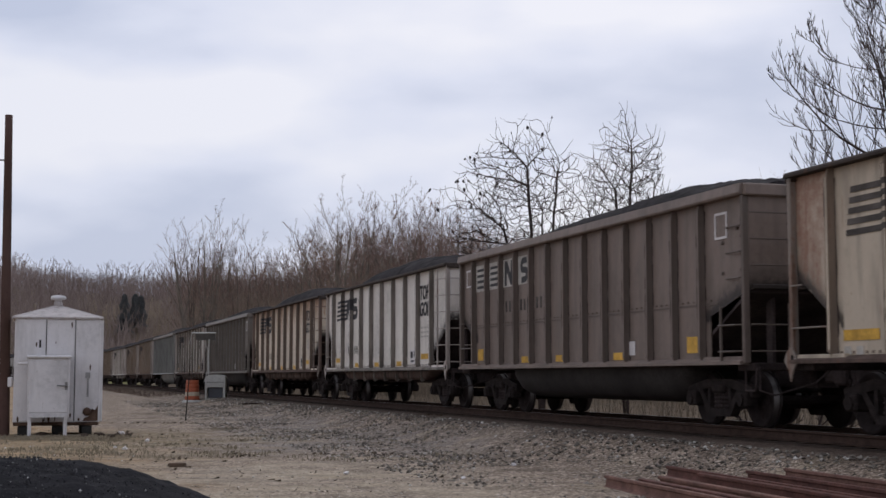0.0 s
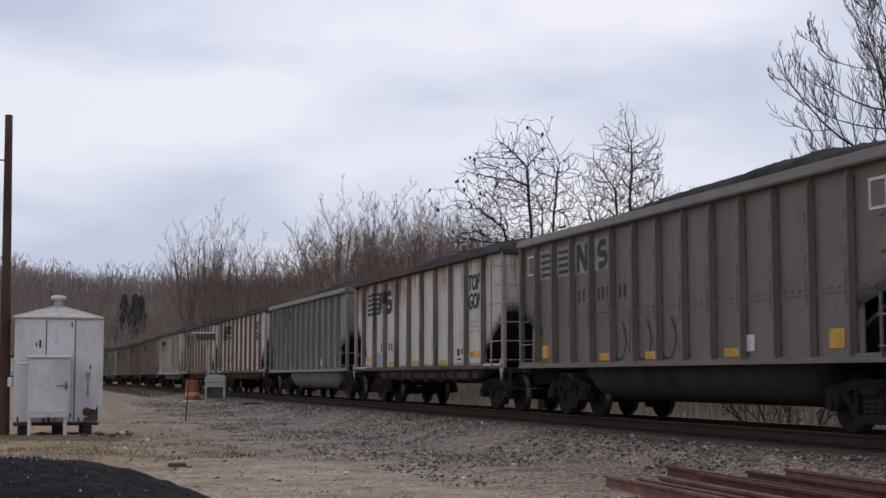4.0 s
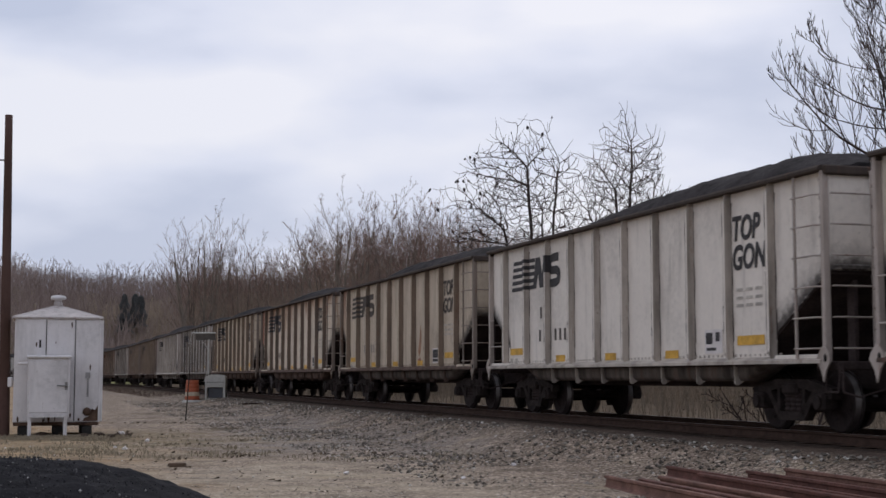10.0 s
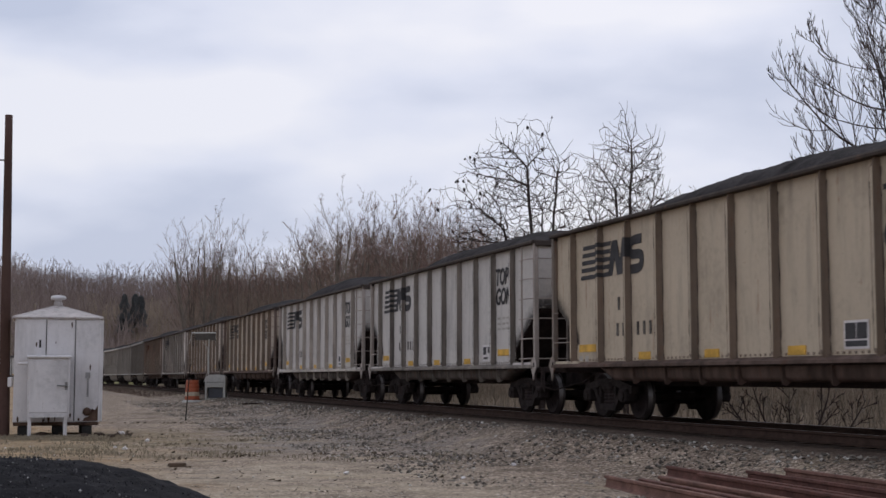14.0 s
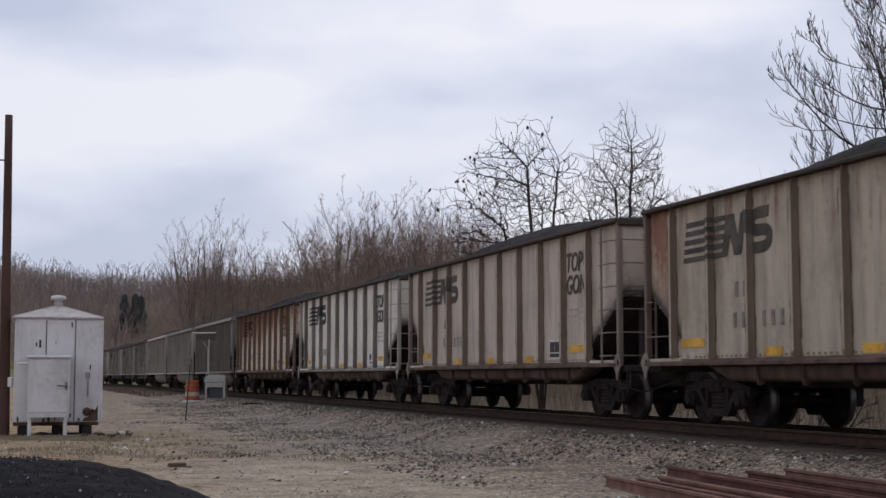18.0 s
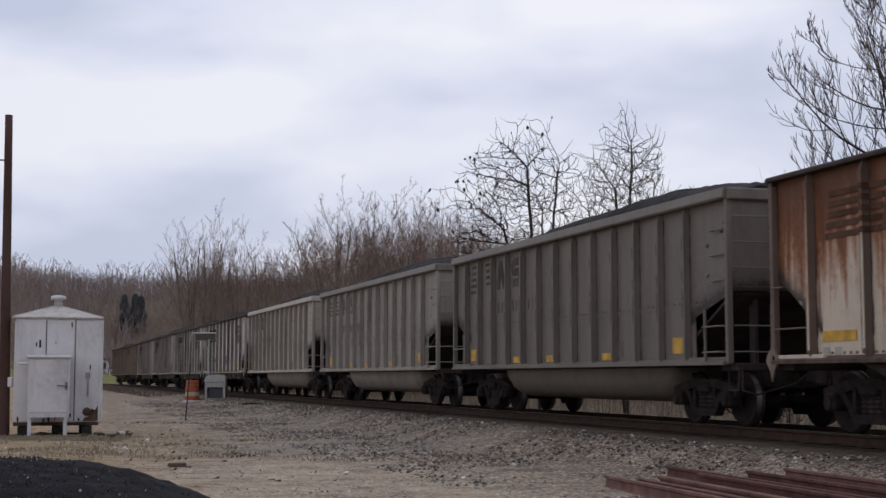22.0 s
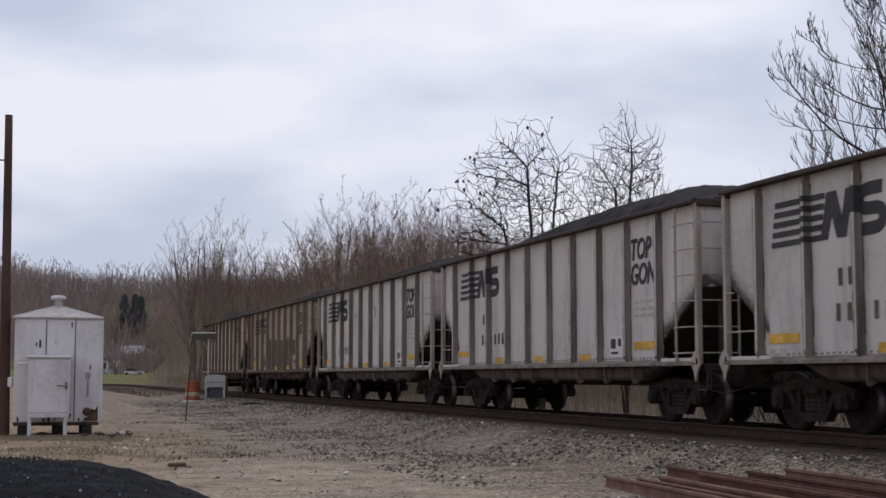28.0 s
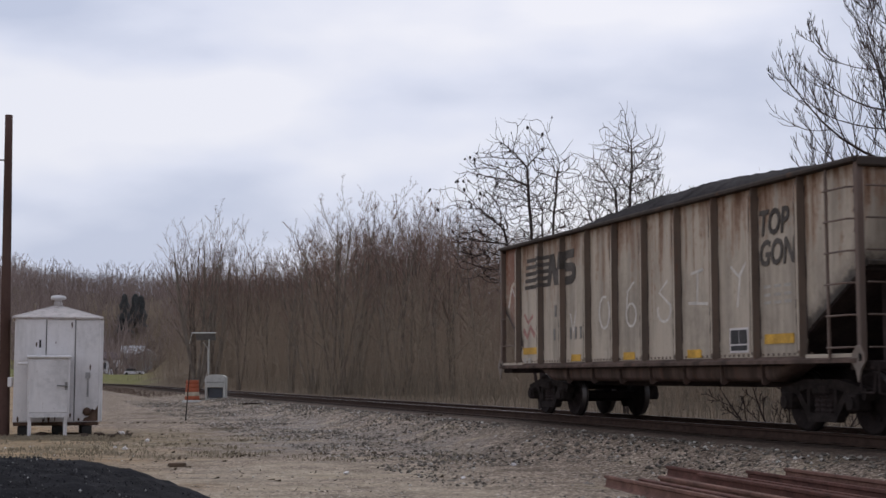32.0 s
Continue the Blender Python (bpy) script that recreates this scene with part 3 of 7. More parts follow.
        for x, z in ((0.85, 2.5), (0.85, 3.0), (0.35, 3.2)):
            soft_box(bm, HALF - x, HALF - x + 0.07, -p - 0.04, -p, z, z + 0.06, 0.015)
        add("bolt_row", bm, "post", both)
    # ends: platform, corner posts, ladders, coupler
    bm = bmesh.new()
    soft_box(bm, HALF - 0.42, HALF + 0.12, -p, p, 0.93, 1.06, 0.02)
    add("end_platform", bm, "under", both)
    bm = bmesh.new()
    soft_box(bm, HALF - 1.40, HALF - 0.1, -p - 0.10, -p + 0.02, 1.08, 1.16, 0.01)
    add("step_plate", bm, "paint", both + [q @ pose(0, 2 * p + 0.08, 0) for q in both])
    bm = bmesh.new()
    pts = [(HALF + 0.20, -p + 0.05, 1.0), (HALF + 0.24, -p + 0.02, 0.62), (HALF + 0.30, -p + 0.25, 0.55), (HALF + 0.34, -0.5, 0.74), (HALF + 0.30, -0.15, 0.98)]
    for u, w2 in zip(pts, pts[1:]):
        tube(bm, u, w2, 0.016, n=6)
    add("uncoupling_lever", bm, "under", both)
    bm = bmesh.new()
    soft_box(bm, -0.045, 0.045, -0.05, 0.06, 1.05, z_top, 0.012)
    corners = [pose(HALF - 0.02, -p - 0.06, 0), pose(-HALF + 0.02, -p - 0.06, 0)]
    corners += [flip @ q for q in corners]
    add("corner_post", bm, "rail", corners)
    bm = bmesh.new()
    for k in range(9):
        z = 1.45 + k * (z_top - 1.6) / 8
        soft_box(bm, -0.062, -0.04, -0.045, -0.01, z, z + 0.05, 0.006)
    add("bolt_row", bm, "under", corners)
    if top:
        bm = bmesh.new()
        prism(bm, [(-0.17, 1.07), (-0.13, 1.16), (-0.02, 1.27), (0.05, 1.27), (0.15, 1.15), (0.17, 1.04), (0.07, 0.93), (0.0, 0.76), (-0.05, 0.92)], "y", -0.075, -0.05)
        add("corner_bracket", bm, "bracket", corners)
        # no opening is cut: a near-black plate paints the shade inside the hole
        bm = bmesh.new()
        prism(bm, [(0.03, 1.04), (0.10, 1.06), (0.10, 1.13), (0.06, 1.17), (0.03, 1.13)], "y", -0.079, -0.074)
        add("bracket_slot", bm, "slot", corners)
        rungs, hi = [1.24 + 0.443 * k for k in range(6)], z_top
    else:
        rungs, hi = [1.24, 1.66], 2.0
    bm = bmesh.new()
    soft_box(bm, HALF - 0.73, HALF - 0.69, -p - 0.15, -p - 0.11, 1.06, hi - 0.02, 0.006)
    add("ladder_stile", bm, "rail", both)
    bm = bmesh.new()
    pts = [(HALF - 0.71, -p - 0.13), (HALF - 0.69, -p - 0.19), (HALF - 0.12, -p - 0.19), (HALF - 0.05, -p - 0.08)]
    for u, v in zip(pts, pts[1:]):
        tube(bm, (*u, 0), (*v, 0), 0.015, n=6)
    add("ladder_rung", bm, "rail", [q @ pose(0, 0, z) for q in both for z in rungs])
    bm = bmesh.new()
    tube(bm, (HALF + 0.15, -p - 0.05, 0), (HALF + 0.15, -p + 0.62, 0), 0.015, n=6)
    add("ladder_rung", bm, "rail", [q @ pose(0, 0, z) for q in both for z in (rungs if top else rungs + [2.6, 3.02, 3.44])])
    bm = bmesh.new()
    box(bm, HALF + 0.135, HALF + 0.165, -0.016, 0.016, 1.06, hi)
    add("ladder_stile", bm, "rail", [q @ pose(0, -p + 0.62, 0) for q in both])
    if not top:
        bm = bmesh.new()
        for u, v in (((-0.62, -p), (-0.62, -p - 0.07)), ((-0.62, -p - 0.07), (-0.16, -p - 0.07)), ((-0.16, -p - 0.07), (-0.16, -p))):
            tube(bm, (HALF + u[0], u[1], 0), (HALF + v[0], v[1], 0), 0.014, n=6)
        add("grab_iron", bm, "rail", [q @ pose(0, 0, z) for q in both for z in (2.42, 2.84, 3.26)])
    bm = bmesh.new()
    tube(bm, (-HALF + 0.02, -p - 0.10, 1.55), (-HALF + 1.0, -p - 0.10, 1.55), 0.015, n=6)
    add("hand_rail", bm, "rail", both)
    bm = bmesh.new()
    tube(bm, (-HALF + 0.02, -p - 0.11, 2.18), (-HALF + 0.30, -p - 0.09, 2.18), 0.014, n=6)
    add("grab_iron", bm, "rail", both)
    bm = bmesh.new()
    tube(bm, (HALF + 0.2, -p, 0.98), (HALF + 0.18, -p - 0.02, 0.62), 0.016, n=6)
    tube(bm, (HALF - 0.15, -p, 0.98), (HALF - 0.13, -p - 0.02, 0.62), 0.016, n=6)
    tube(bm, (HALF + 0.18, -p - 0.02, 0.62), (HALF - 0.13, -p - 0.02, 0.62), 0.018, n=6)
    add("stirrup_step", bm, "under", both)
    bm = bmesh.new()
    soft_box(bm, HALF, HALF + 0.34, -0.14, 0.14, 0.74, 0.96, 0.03)
    soft_box(bm, HALF + 0.30, HALF + 0.60, -0.17, -0.02, 0.70, 0.98, 0.04)
    soft_box(bm, HALF + 0.28, HALF + 0.48, -0.05, 0.17, 0.72, 0.96, 0.04)
    soft_box(bm, HALF + 0.44, HALF + 0.60, 0.08, 0.17, 0.70, 0.98, 0.03)
    add("coupler", bm, "under", both)
    bm = bmesh.new()
    pts = [(HALF + 0.30, 0.35, 0.80), (HALF + 0.42, 0.36, 0.52), (HALF + 0.58, 0.30, 0.42), (HALF + 0.70, 0.2, 0.50)]
    for u, v in zip(pts, pts[1:]):
        tube(bm, u, v, 0.028, n=6)
    add("brake_hose", bm, "under", both)
    bm = bmesh.new()
    m = pose(HALF + 0.16, 0.75, 1.75, 0, 90, 0)
    for k in range(16):
        u, v = k * math.pi / 8, (k + 1) * math.pi / 8
        tube(bm, m @ Vector((0.26 * math.cos(u), 0.26 * math.sin(u), 0)), m @ Vector((0.26 * math.cos(v), 0.26 * math.sin(v), 0)), 0.016, n=5)
    for k in range(4):
        u = k * math.pi / 2
        tube(bm, m @ Vector((0, 0, 0)), m @ Vector((0.26 * math.cos(u), 0.26 * math.sin(u), 0)), 0.012, n=5)
    tube(bm, m @ Vector((0, 0, -0.2)), m @ Vector((0, 0, 0.03)), 0.03, n=6)
    add("brake_wheel", bm, "under")
    return out


KITS = {k: pieces(k) for k in ("top", "beth")}


def rects_mesh(name, quads, y=-1.458, t=0.006):
    """Flat painted shapes (lists of x, z corners) a few millimetres proud of the side."""
    bm = bmesh.new()
    for q in quads:
        prism(bm, q, "y", y - t, y + 0.004)
    return mesh_of(name, bm, None)


def rect(x0, x1, z0, z1, lean=0.0):
    return [(x0, z0), (x1, z0), (x1 + lean, z1), (x0 + lean, z1)]


R0 = -HALF
def block_s(x0, x1, z0, z1, t, lean=0.16):
    """One double-bent stroke with rounded corners, leaning forwards."""
    cx, cz = (x0 + x1) / 2, (z0 + z1) / 2
    rx, rz = (x1 - x0 - t) / 2, (z1 - z0 - t) / 4
    bend = lambda v: math.copysign(abs(v) ** 0.7, v)
    line = [(cx + rx * 0.8, cz + 2 * rz)]
    line += [(cx + rx * bend(math.cos(radians(w))), cz + rz + rz * bend(math.sin(radians(w)))) for w in range(90, 271, 12)]
    line += [(cx + rx * bend(math.cos(radians(w))), cz - rz + rz * bend(math.sin(radians(w)))) for w in range(90, -91, -12)]
    line += [(cx - rx * 0.8, cz - 2 * rz)]
    left, right = [], []
    for k, (x, z) in enumerate(line):
        (xa, za), (xb, zb) = line[max(0, k - 1)], line[min(len(line) - 1, k + 1)]
        n = math.hypot(xb - xa, zb - za)
        u, v = -(zb - za) / n * t / 2, (xb - xa) / n * t / 2
        left.append((x + u + lean * (z + v - z0), z + v))
        right.append((x - u + lean * (z - v - z0), z - v))
    return left + right[::-1]


STRIPE = rects_mesh("emblem_stripe", [rect(0, 1.37, 0, 0.085)])
EMBLEM_TOP = [(STRIPE, pose(R0 + 1.38 + 0.03 * k, 0, 2.80 + 0.15 * k)) for k in range(5)]
EMBLEM_TOP += [(rects_mesh("emblem_block", [[(R0 + 2.74, 2.80), (R0 + 2.93, 2.80), (R0 + 3.05, 3.14), (R0 + 3.17, 2.80), (R0 + 3.40, 2.80), (R0 + 3.58, 3.48), (R0 + 3.41, 3.48), (R0 + 3.30, 3.08), (R0 + 3.17, 3.48), (R0 + 2.93, 3.48)]]), Matrix()),
               (rects_mesh("emblem_block", [block_s(R0 + 3.60, R0 + 4.34, 2.77, 3.50, 0.18, 0.12)]), Matrix())]
def wrapped(name, z0, z1):
    """Paint that goes on over a side post."""
    w, d, f = HAT["top"]
    bm = bmesh.new()
    u, v = [[bm.verts.new((x, y, z)) for x, y in ((-w / 2 - f - 0.006, -1.45), (-w / 2 - LIP - 0.017, -1.45 - d - 0.012), (w / 2 + LIP + 0.003, -1.45 - d - 0.011), (w / 2 + f + 0.006, -1.45))] for z in (z0, z1)]
    for k in range(4):
        bm.faces.new((u[k], u[(k + 1) % 4], v[(k + 1) % 4], v[k]))
    bm.faces.new(u[::-1])
    bm.faces.new(v)
    return mesh_of(name, bm, None)


WRAP, WRAP_BLOCK = wrapped("emblem_stripe", 0, 0.085), wrapped("emblem_block", 3.10, 3.47)
EMBLEM_TOP += [(WRAP, pose(R0 + 2.45, 0, 2.80 + 0.15 * k)) for k in range(5)] + [(WRAP_BLOCK, pose(R0 + 3.75, 0, 0))]
BAR = rects_mesh("emblem_stripe", [rect(0, 0.68, 0, 0.07)])
EMBLEM_BETH = [(BAR, pose(R0 + x, 0, 3.02 + 0.14 * k)) for k in range(4) for x in (1.15, 2.15)]
EMBLEM_BETH += [(rects_mesh("emblem_block", [[(R0 + 3.18, 2.98), (R0 + 3.33, 2.98), (R0 + 3.33, 3.30), (R0 + 3.60, 2.98), (R0 + 3.76, 2.98), (R0 + 3.76, 3.56), (R0 + 3.61, 3.56), (R0 + 3.61, 3.24), (R0 + 3.34, 3.56), (R0 + 3.18, 3.56)]]), Matrix()),
                (rects_mesh("emblem_block", [block_s(R0 + 4.20, R0 + 4.70, 2.98, 3.56, 0.14)]), Matrix())]
BAR_SLANT = [rects_mesh("emblem_stripe", [[(a, 0), (b, 0), (b + 0.03, 0.075), (a + 0.03, 0.075)]]) for a, b in ((0.0, 0.70), (0.18, 0.62), (0.12, 0.66), (0.06, 0.70), (0.0, 0.74))]
EMBLEM_SLANT = [(BAR_SLANT[0], pose(R0 + 1.14 + 0.04 * k, 0, 2.92 + 0.155 * k)) for k in range(5)]
EMBLEM_SLANT += [(BAR_SLANT[min(4, k)], pose(R0 + 2.16 + 0.04 * k, 0, 2.92 + 0.155 * k)) for k in range(1, 5)]
EMBLEM_SLANT += [(rects_mesh("emblem_block", [[(R0 + 3.16, 2.92), (R0 + 3.34, 2.92), (R0 + 3.44, 3.28), (R0 + 3.60, 2.92), (R0 + 3.80, 2.92), (R0 + 3.96, 3.60), (R0 + 3.79, 3.60), (R0 + 3.68, 3.20), (R0 + 3.52, 3.60), (R0 + 3.32, 3.60)]]), Matrix()),
                 (rects_mesh("emblem_block", [block_s(R0 + 4.12, R0 + 4.86, 2.92, 3.60, 0.19, 0.14)]), Matrix())]
EMBLEM_GROUND = rects_mesh("emblem_ground", [rect(0, 0.9, 2.95, 3.6)], t=0.003)
DIGIT = rects_mesh("number_bar", [rect(0.03, 0.12, 0, 0.25)])
NUMBER_TOP = [pose(R0 + x, 0, 2.12) for x in (3.15, 3.40)] + [pose(R0 + x, 0, 1.62) for x in (3.08, 3.36, 4.0, 4.27, 4.54)]
NUMBER_BETH = [pose(R0 + x, 0, 2.36) for x in (3.2, 3.45, 4.2, 4.42, 4.64, 5.22, 5.45)]
PANEL_TOP = rects_mesh("data_plate", [rect(R0 + 10.85, R0 + 11.45, 1.22, 1.62)])
PANEL_BARS = {pale: [rects_mesh("data_bar", [rect(R0 + a, R0 + b, c, d)], t=0.012) for a, b, c, d in q] for pale, q in (
    (True, ((10.90, 11.12, 1.38, 1.57), (11.24, 11.37, 1.42, 1.57), (10.92, 11.24, 1.27, 1.32))), (False, ((10.89, 11.14, 1.36, 1.585), (11.165, 11.41, 1.36, 1.585), (10.89, 11.41, 1.255, 1.335))))}
SMALL_TOP = rects_mesh("small_print", [rect(R0 + 11.95 + 0.3 * k, R0 + 12.15 + 0.3 * k, z, z + 0.05) for k in range(3) for z in (1.95, 2.07, 2.2)] + [rect(R0 + 1.25 + 0.3 * k, R0 + 1.42 + 0.3 * k, 1.14, 1.26) for k in range(2)], t=0.0015)
PLATE_BETH = rects_mesh("data_plate", [rect(R0 + 9.5 + 0.60, R0 + 9.5 + 0.88, 1.24, 1.50)])
STENCIL_BETH = rects_mesh("stencil_frame", [q for x in (0.30, 13.55) for q in (rect(R0 + x, R0 + x + 0.42, 3.10, 3.14), rect(R0 + x, R0 + x + 0.42, 3.50, 3.54), rect(R0 + x, R0 + x + 0.04, 3.14, 3.50), rect(R0 + x + 0.38, R0 + x + 0.42, 3.14, 3.50))])
REFLECTOR = {}
for key, w, z, hgt in (("wide", 0.85, 1.34, 0.15), ("low", 0.5, 1.16, 0.14), ("square", 0.38, 1.24, 0.28)):
    REFLECTOR[key] = rects_mesh("reflector", [rect(0, w, z, z + hgt)])
TEXT_TOP = [text_mesh("lettering", w, 0.55, BLACK) for w in ("TOP", "GON")]
FLIP = Matrix.Rotation(math.pi, 4, "Z")

# kind, paint, posts, beam, lettering colour, load, label
WAGONS = [
    ("top", BEIGE, POST_TAN, 0, "weathered beige steel coal gondola with dark side posts, heaped with coal"),
    ("beth", BROWN_GREY, POST_BROWN, 3, "brown-grey coal gondola with a dark belly tub, heaped with coal"),
    ("top", WHITE, POST_GREY, 2, "off-white steel coal gondola with a black striped emblem, heaped with coal"),
    ("top", STREAKED, POST_RUST, 2, "beige coal gondola with rust-streaked posts, heaped with coal"),
    ("beth", DARK_GREY, DARK_GREY, 3, "dark brown-grey coal gondola with graffiti scrawl, heaped with coal"),
    ("top", WHITE_RUN, POST_GREY, 1, "white coal gondola with rust runs down its panels, heaped with coal"),
    ("beth", GREEN_GREY, GREEN_GREY, 3, "green-grey coal gondola with a rounded belly tub, heaped with coal"),
    ("top", CREAM, POST_TAN, 1, "dirty beige coal gondola with brown posts, heaped with coal"),
    ("top", CREAM, POST_TAN, 0, "cream coal gondola with dirty posts and yellow reflectors, heaped with coal"),
    ("top", WHITE, POST_WHITE, 0, "clean white coal gondola with black emblem, heaped with coal"),
    ("top", BEIGE, POST_TAN, 1, "grey-beige coal gondola with a rust stain, heaped with coal"),
    ("top", STREAKED, POST_RUST, 5, "rust-streaked beige coal gondola with a red-brown end panel, heaped with coal"),
    ("top", TAN, POST_TAN, 5, "tan coal gondola with dusty posts, heaped with coal"),
    ("top", WHITE_COOL, POST_GREY, 1, "pale grey-white coal gondola with dark posts, heaped with coal"),
    ("top", WHITE_COOL, POST_WHITE, 2, "white coal gondola with yellow reflectors, heaped with coal"),
    ("top", RUSTY, POST_TAN, 1, "brown rusty coal gondola with faded emblem, heaped with coal"),
    ("top", ROSE_TAN, POST_TAN, 5, "rose-beige coal gondola with faded emblem, heaped with coal"),
    ("top", WHITE, POST_GREY, 4, "white coal gondola with black lettering, heaped with coal"),
    ("top", HEAVY, POST_RUST, 0, "heavily rusted white coal gondola with rust runs, heaped with coal"),
    ("beth", DARK_GREY, DARK_GREY, 3, "dark grey coal gondola with a belly tub, heaped with coal"),
    ("beth", SMOKE, SMOKE, 3, "grey coal gondola with a rounded belly tub, heaped with coal"),
    ("beth", LIGHT_GREY, SMOKE, 3, "light grey coal gondola with a rounded belly tub, heaped with coal"),
    ("top", WHITE_COOL, POST_GREY, 1, "grey-white coal gondola with patches of dirt, heaped with coal"),
    ("top", WHITE_COOL, POST_GREY, 4, "cool white coal gondola with black lettering, heaped with coal"),
    ("top", WHITE_COOL, POST_GREY, 0, "cool white coal gondola with grey posts, heaped with coal"),
    ("top", WHITE_COOL, POST_GREY, 4, "pale grey coal gondola with dark end cut-outs, heaped with coal"),
    ("top", BROWN, POST_TAN, 4, "brown coal gondola with dark primer patches, heaped with coal"),
    ("top", WORN, POST_RUST, 5, "beige rusty coal gondola with white graffiti strokes, heaped with coal"),
]
LENGTHS = (0.0, 16.03, 15.81, 15.86, 16.04, 15.82, 15.88, 15.80, 16.0, 15.90, 15.87, 15.87, 15.76, 15.73, 15.73, 15.75, 15.85, 15.82, 15.86, 16.04, 16.15, 16.12,
           15.81, 15.80, 15.61, 15.62, 15.81, 15.91)
ALL_WHEELS = []


def wagon(i, kind, paint, posts, load, label):
    w = thing("coal_gondola", label, "railway wagon", pose(*on_line(-200 - 16 * i)[:2], RAIL_Z), "coal train")
    beth = kind == "beth"
    pale = paint in (WHITE, WHITE_COOL, CREAM, WHITE_RUN)
    rail = posts if beth else PIPE_DARK if i in (3, 15, 18, 26, 27) else PIPE_WHITE if pale else PIPE_RUST
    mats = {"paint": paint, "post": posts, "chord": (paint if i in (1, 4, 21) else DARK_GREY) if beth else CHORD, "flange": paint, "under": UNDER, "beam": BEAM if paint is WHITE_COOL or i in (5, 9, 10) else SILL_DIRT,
            "belly": BELLY_GREY if i in (1, 4) else posts, "rail": rail, "sill": posts if paint in (WHITE, WHITE_COOL) else SILL_DIRT, "slot": SLOT, "bracket": PIPE_WHITE if pale else PIPE_RUST}
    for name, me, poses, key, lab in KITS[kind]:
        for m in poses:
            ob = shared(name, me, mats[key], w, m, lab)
            if name in ("rivet_strip", "bolt_row", "seam"):
                tagged(ob, kind="stuff")
    shared("coal_load", COALS[load], COAL, w, None, "heaped black coal")
    ink = INK_RUST if paint is HEAVY else INK_SOOT if i == 20 else INK_FADED if paint in (RUSTY, BEIGE, HEAVY, BROWN, WORN, ROSE_TAN) or i in (19, 21) else BLACK
    for m in (Matrix(), FLIP):
        if beth:
            if i in (1, 4):
                for x in (1.06, 2.08, 3.08, 4.1):
                    shared("emblem_ground", EMBLEM_GROUND, STENCIL if i == 4 else FADED, w, m @ pose(R0 + x, 0, 0))
            for me, q in (EMBLEM_SLANT if i in (6, 19) else EMBLEM_BETH):
                shared(me.name.split(".")[0], me, ink, w, m @ q)
            for q in NUMBER_BETH:
                shared("number_bar", DIGIT, INK_FADED if i in (1, 4) else INK_SOOT, w, m @ q)
            if i in (1, 4):
                shared("stencil_frame", STENCIL_BETH, PALE, w, m)
            shared("data_plate", PLATE_BETH, PALE if i in (1, 4, 6) else POST_GREY, w, m)
            for x, key in ((1.2, "square"), (4.3, "low"), (6.4, "low"), (9.4, "low"), (12.5, "square")):
                shared("reflector", REFLECTOR[key], YELLOW, w, m @ pose(R0 + x, 0, 0), "yellow reflector")
        else:
            for me, q in EMBLEM_TOP:
                shared(me.name.split(".")[0], me, ink, w, m @ q)
            for q in NUMBER_TOP:
                shared("number_bar", DIGIT, INK_GREY if ink is INK_FADED else INK_FADED, w, m @ q)
            for k, me in enumerate(TEXT_TOP):
                shared("lettering", me, ink, w, m @ pose(R0 + 11.82, -1.462, 3.03 - 0.47 * k), "black block lettering")
            shared("data_plate", PANEL_TOP, PALE, w, m)
            for me in PANEL_BARS[pale]:
                shared("data_bar", me, BLACK, w, m)
            tagged(shared("small_print", SMALL_TOP, FADED, w, m), kind="stuff")
            for x, key in ((1.25, "wide"), (4.1, "low"), (6.7, "low"), (9.35, "low"), (11.95, "wide")):
                shared("reflector", REFLECTOR[key], YELLOW, w, m @ pose(R0 + x, 0, 0), "yellow reflector")
    for x in (-HALF + 1.76, HALF - 1.76):
        tr = shared("truck", BOLSTER, STEEL_DARK, w, pose(x, 0, 0))
        for sgn in (-1, 1):
            shared("side_frame", SIDE_FRAME, STEEL_DARK, tr, pose(0, sgn * 0.99, 0, 0, 0, 0 if sgn < 0 else 180))
            if sgn < 0:
                for px in (-0.165, 0.0, 0.165):
                    shared("spring", SPRINGS, UNDER, tr, pose(px, sgn * 0.99, 0))
        for dx in (-0.89, 0.89):
            ws = new("wheelset", WHEELSET)
            ws.parent = tr
            ws.matrix_parent_inverse = pose(dx, 0, 0.457)
            ALL_WHEELS.append(ws)
    return w


def ribbon_mesh(name, points, width, y=-1.452, t=0.002):
    """A painted stroke along a run of (x, z) points, as one strip."""
    bm = bmesh.new()
    rows = []
    for k, (x, z) in enumerate(points):
        (xa, za), (xb, zb) = points[max(0, k - 1)], points[min(len(points) - 1, k + 1)]
        n = math.hypot(xb - xa, zb - za) or 1.0
        u, v = -(zb - za) / n * width / 2, (xb - xa) / n * width / 2
        rows.append([bm.verts.new(q) for q in ((x + u, y - t, z + v), (x - u, y - t, z - v), (x - u, y + 0.004, z - v), (x + u, y + 0.004, z + v))])
    for p, q in zip(rows, rows[1:]):
        for k in range(4):
            bm.faces.new((p[k], p[(k + 1) % 4], q[(k + 1) % 4], q[k]))
    bm.faces.new(rows[0][::-1])
    bm.faces.new(rows[-1])
    return mesh_of(name, bm, None)


def arc(cx, cz, rx, rz, a0, a1, n=10):
    return [(cx + rx * math.cos(radians(a0 + (a1 - a0) * k / n)), cz + rz * math.sin(radians(a0 + (a1 - a0) * k / n))) for k in range(n + 1)]


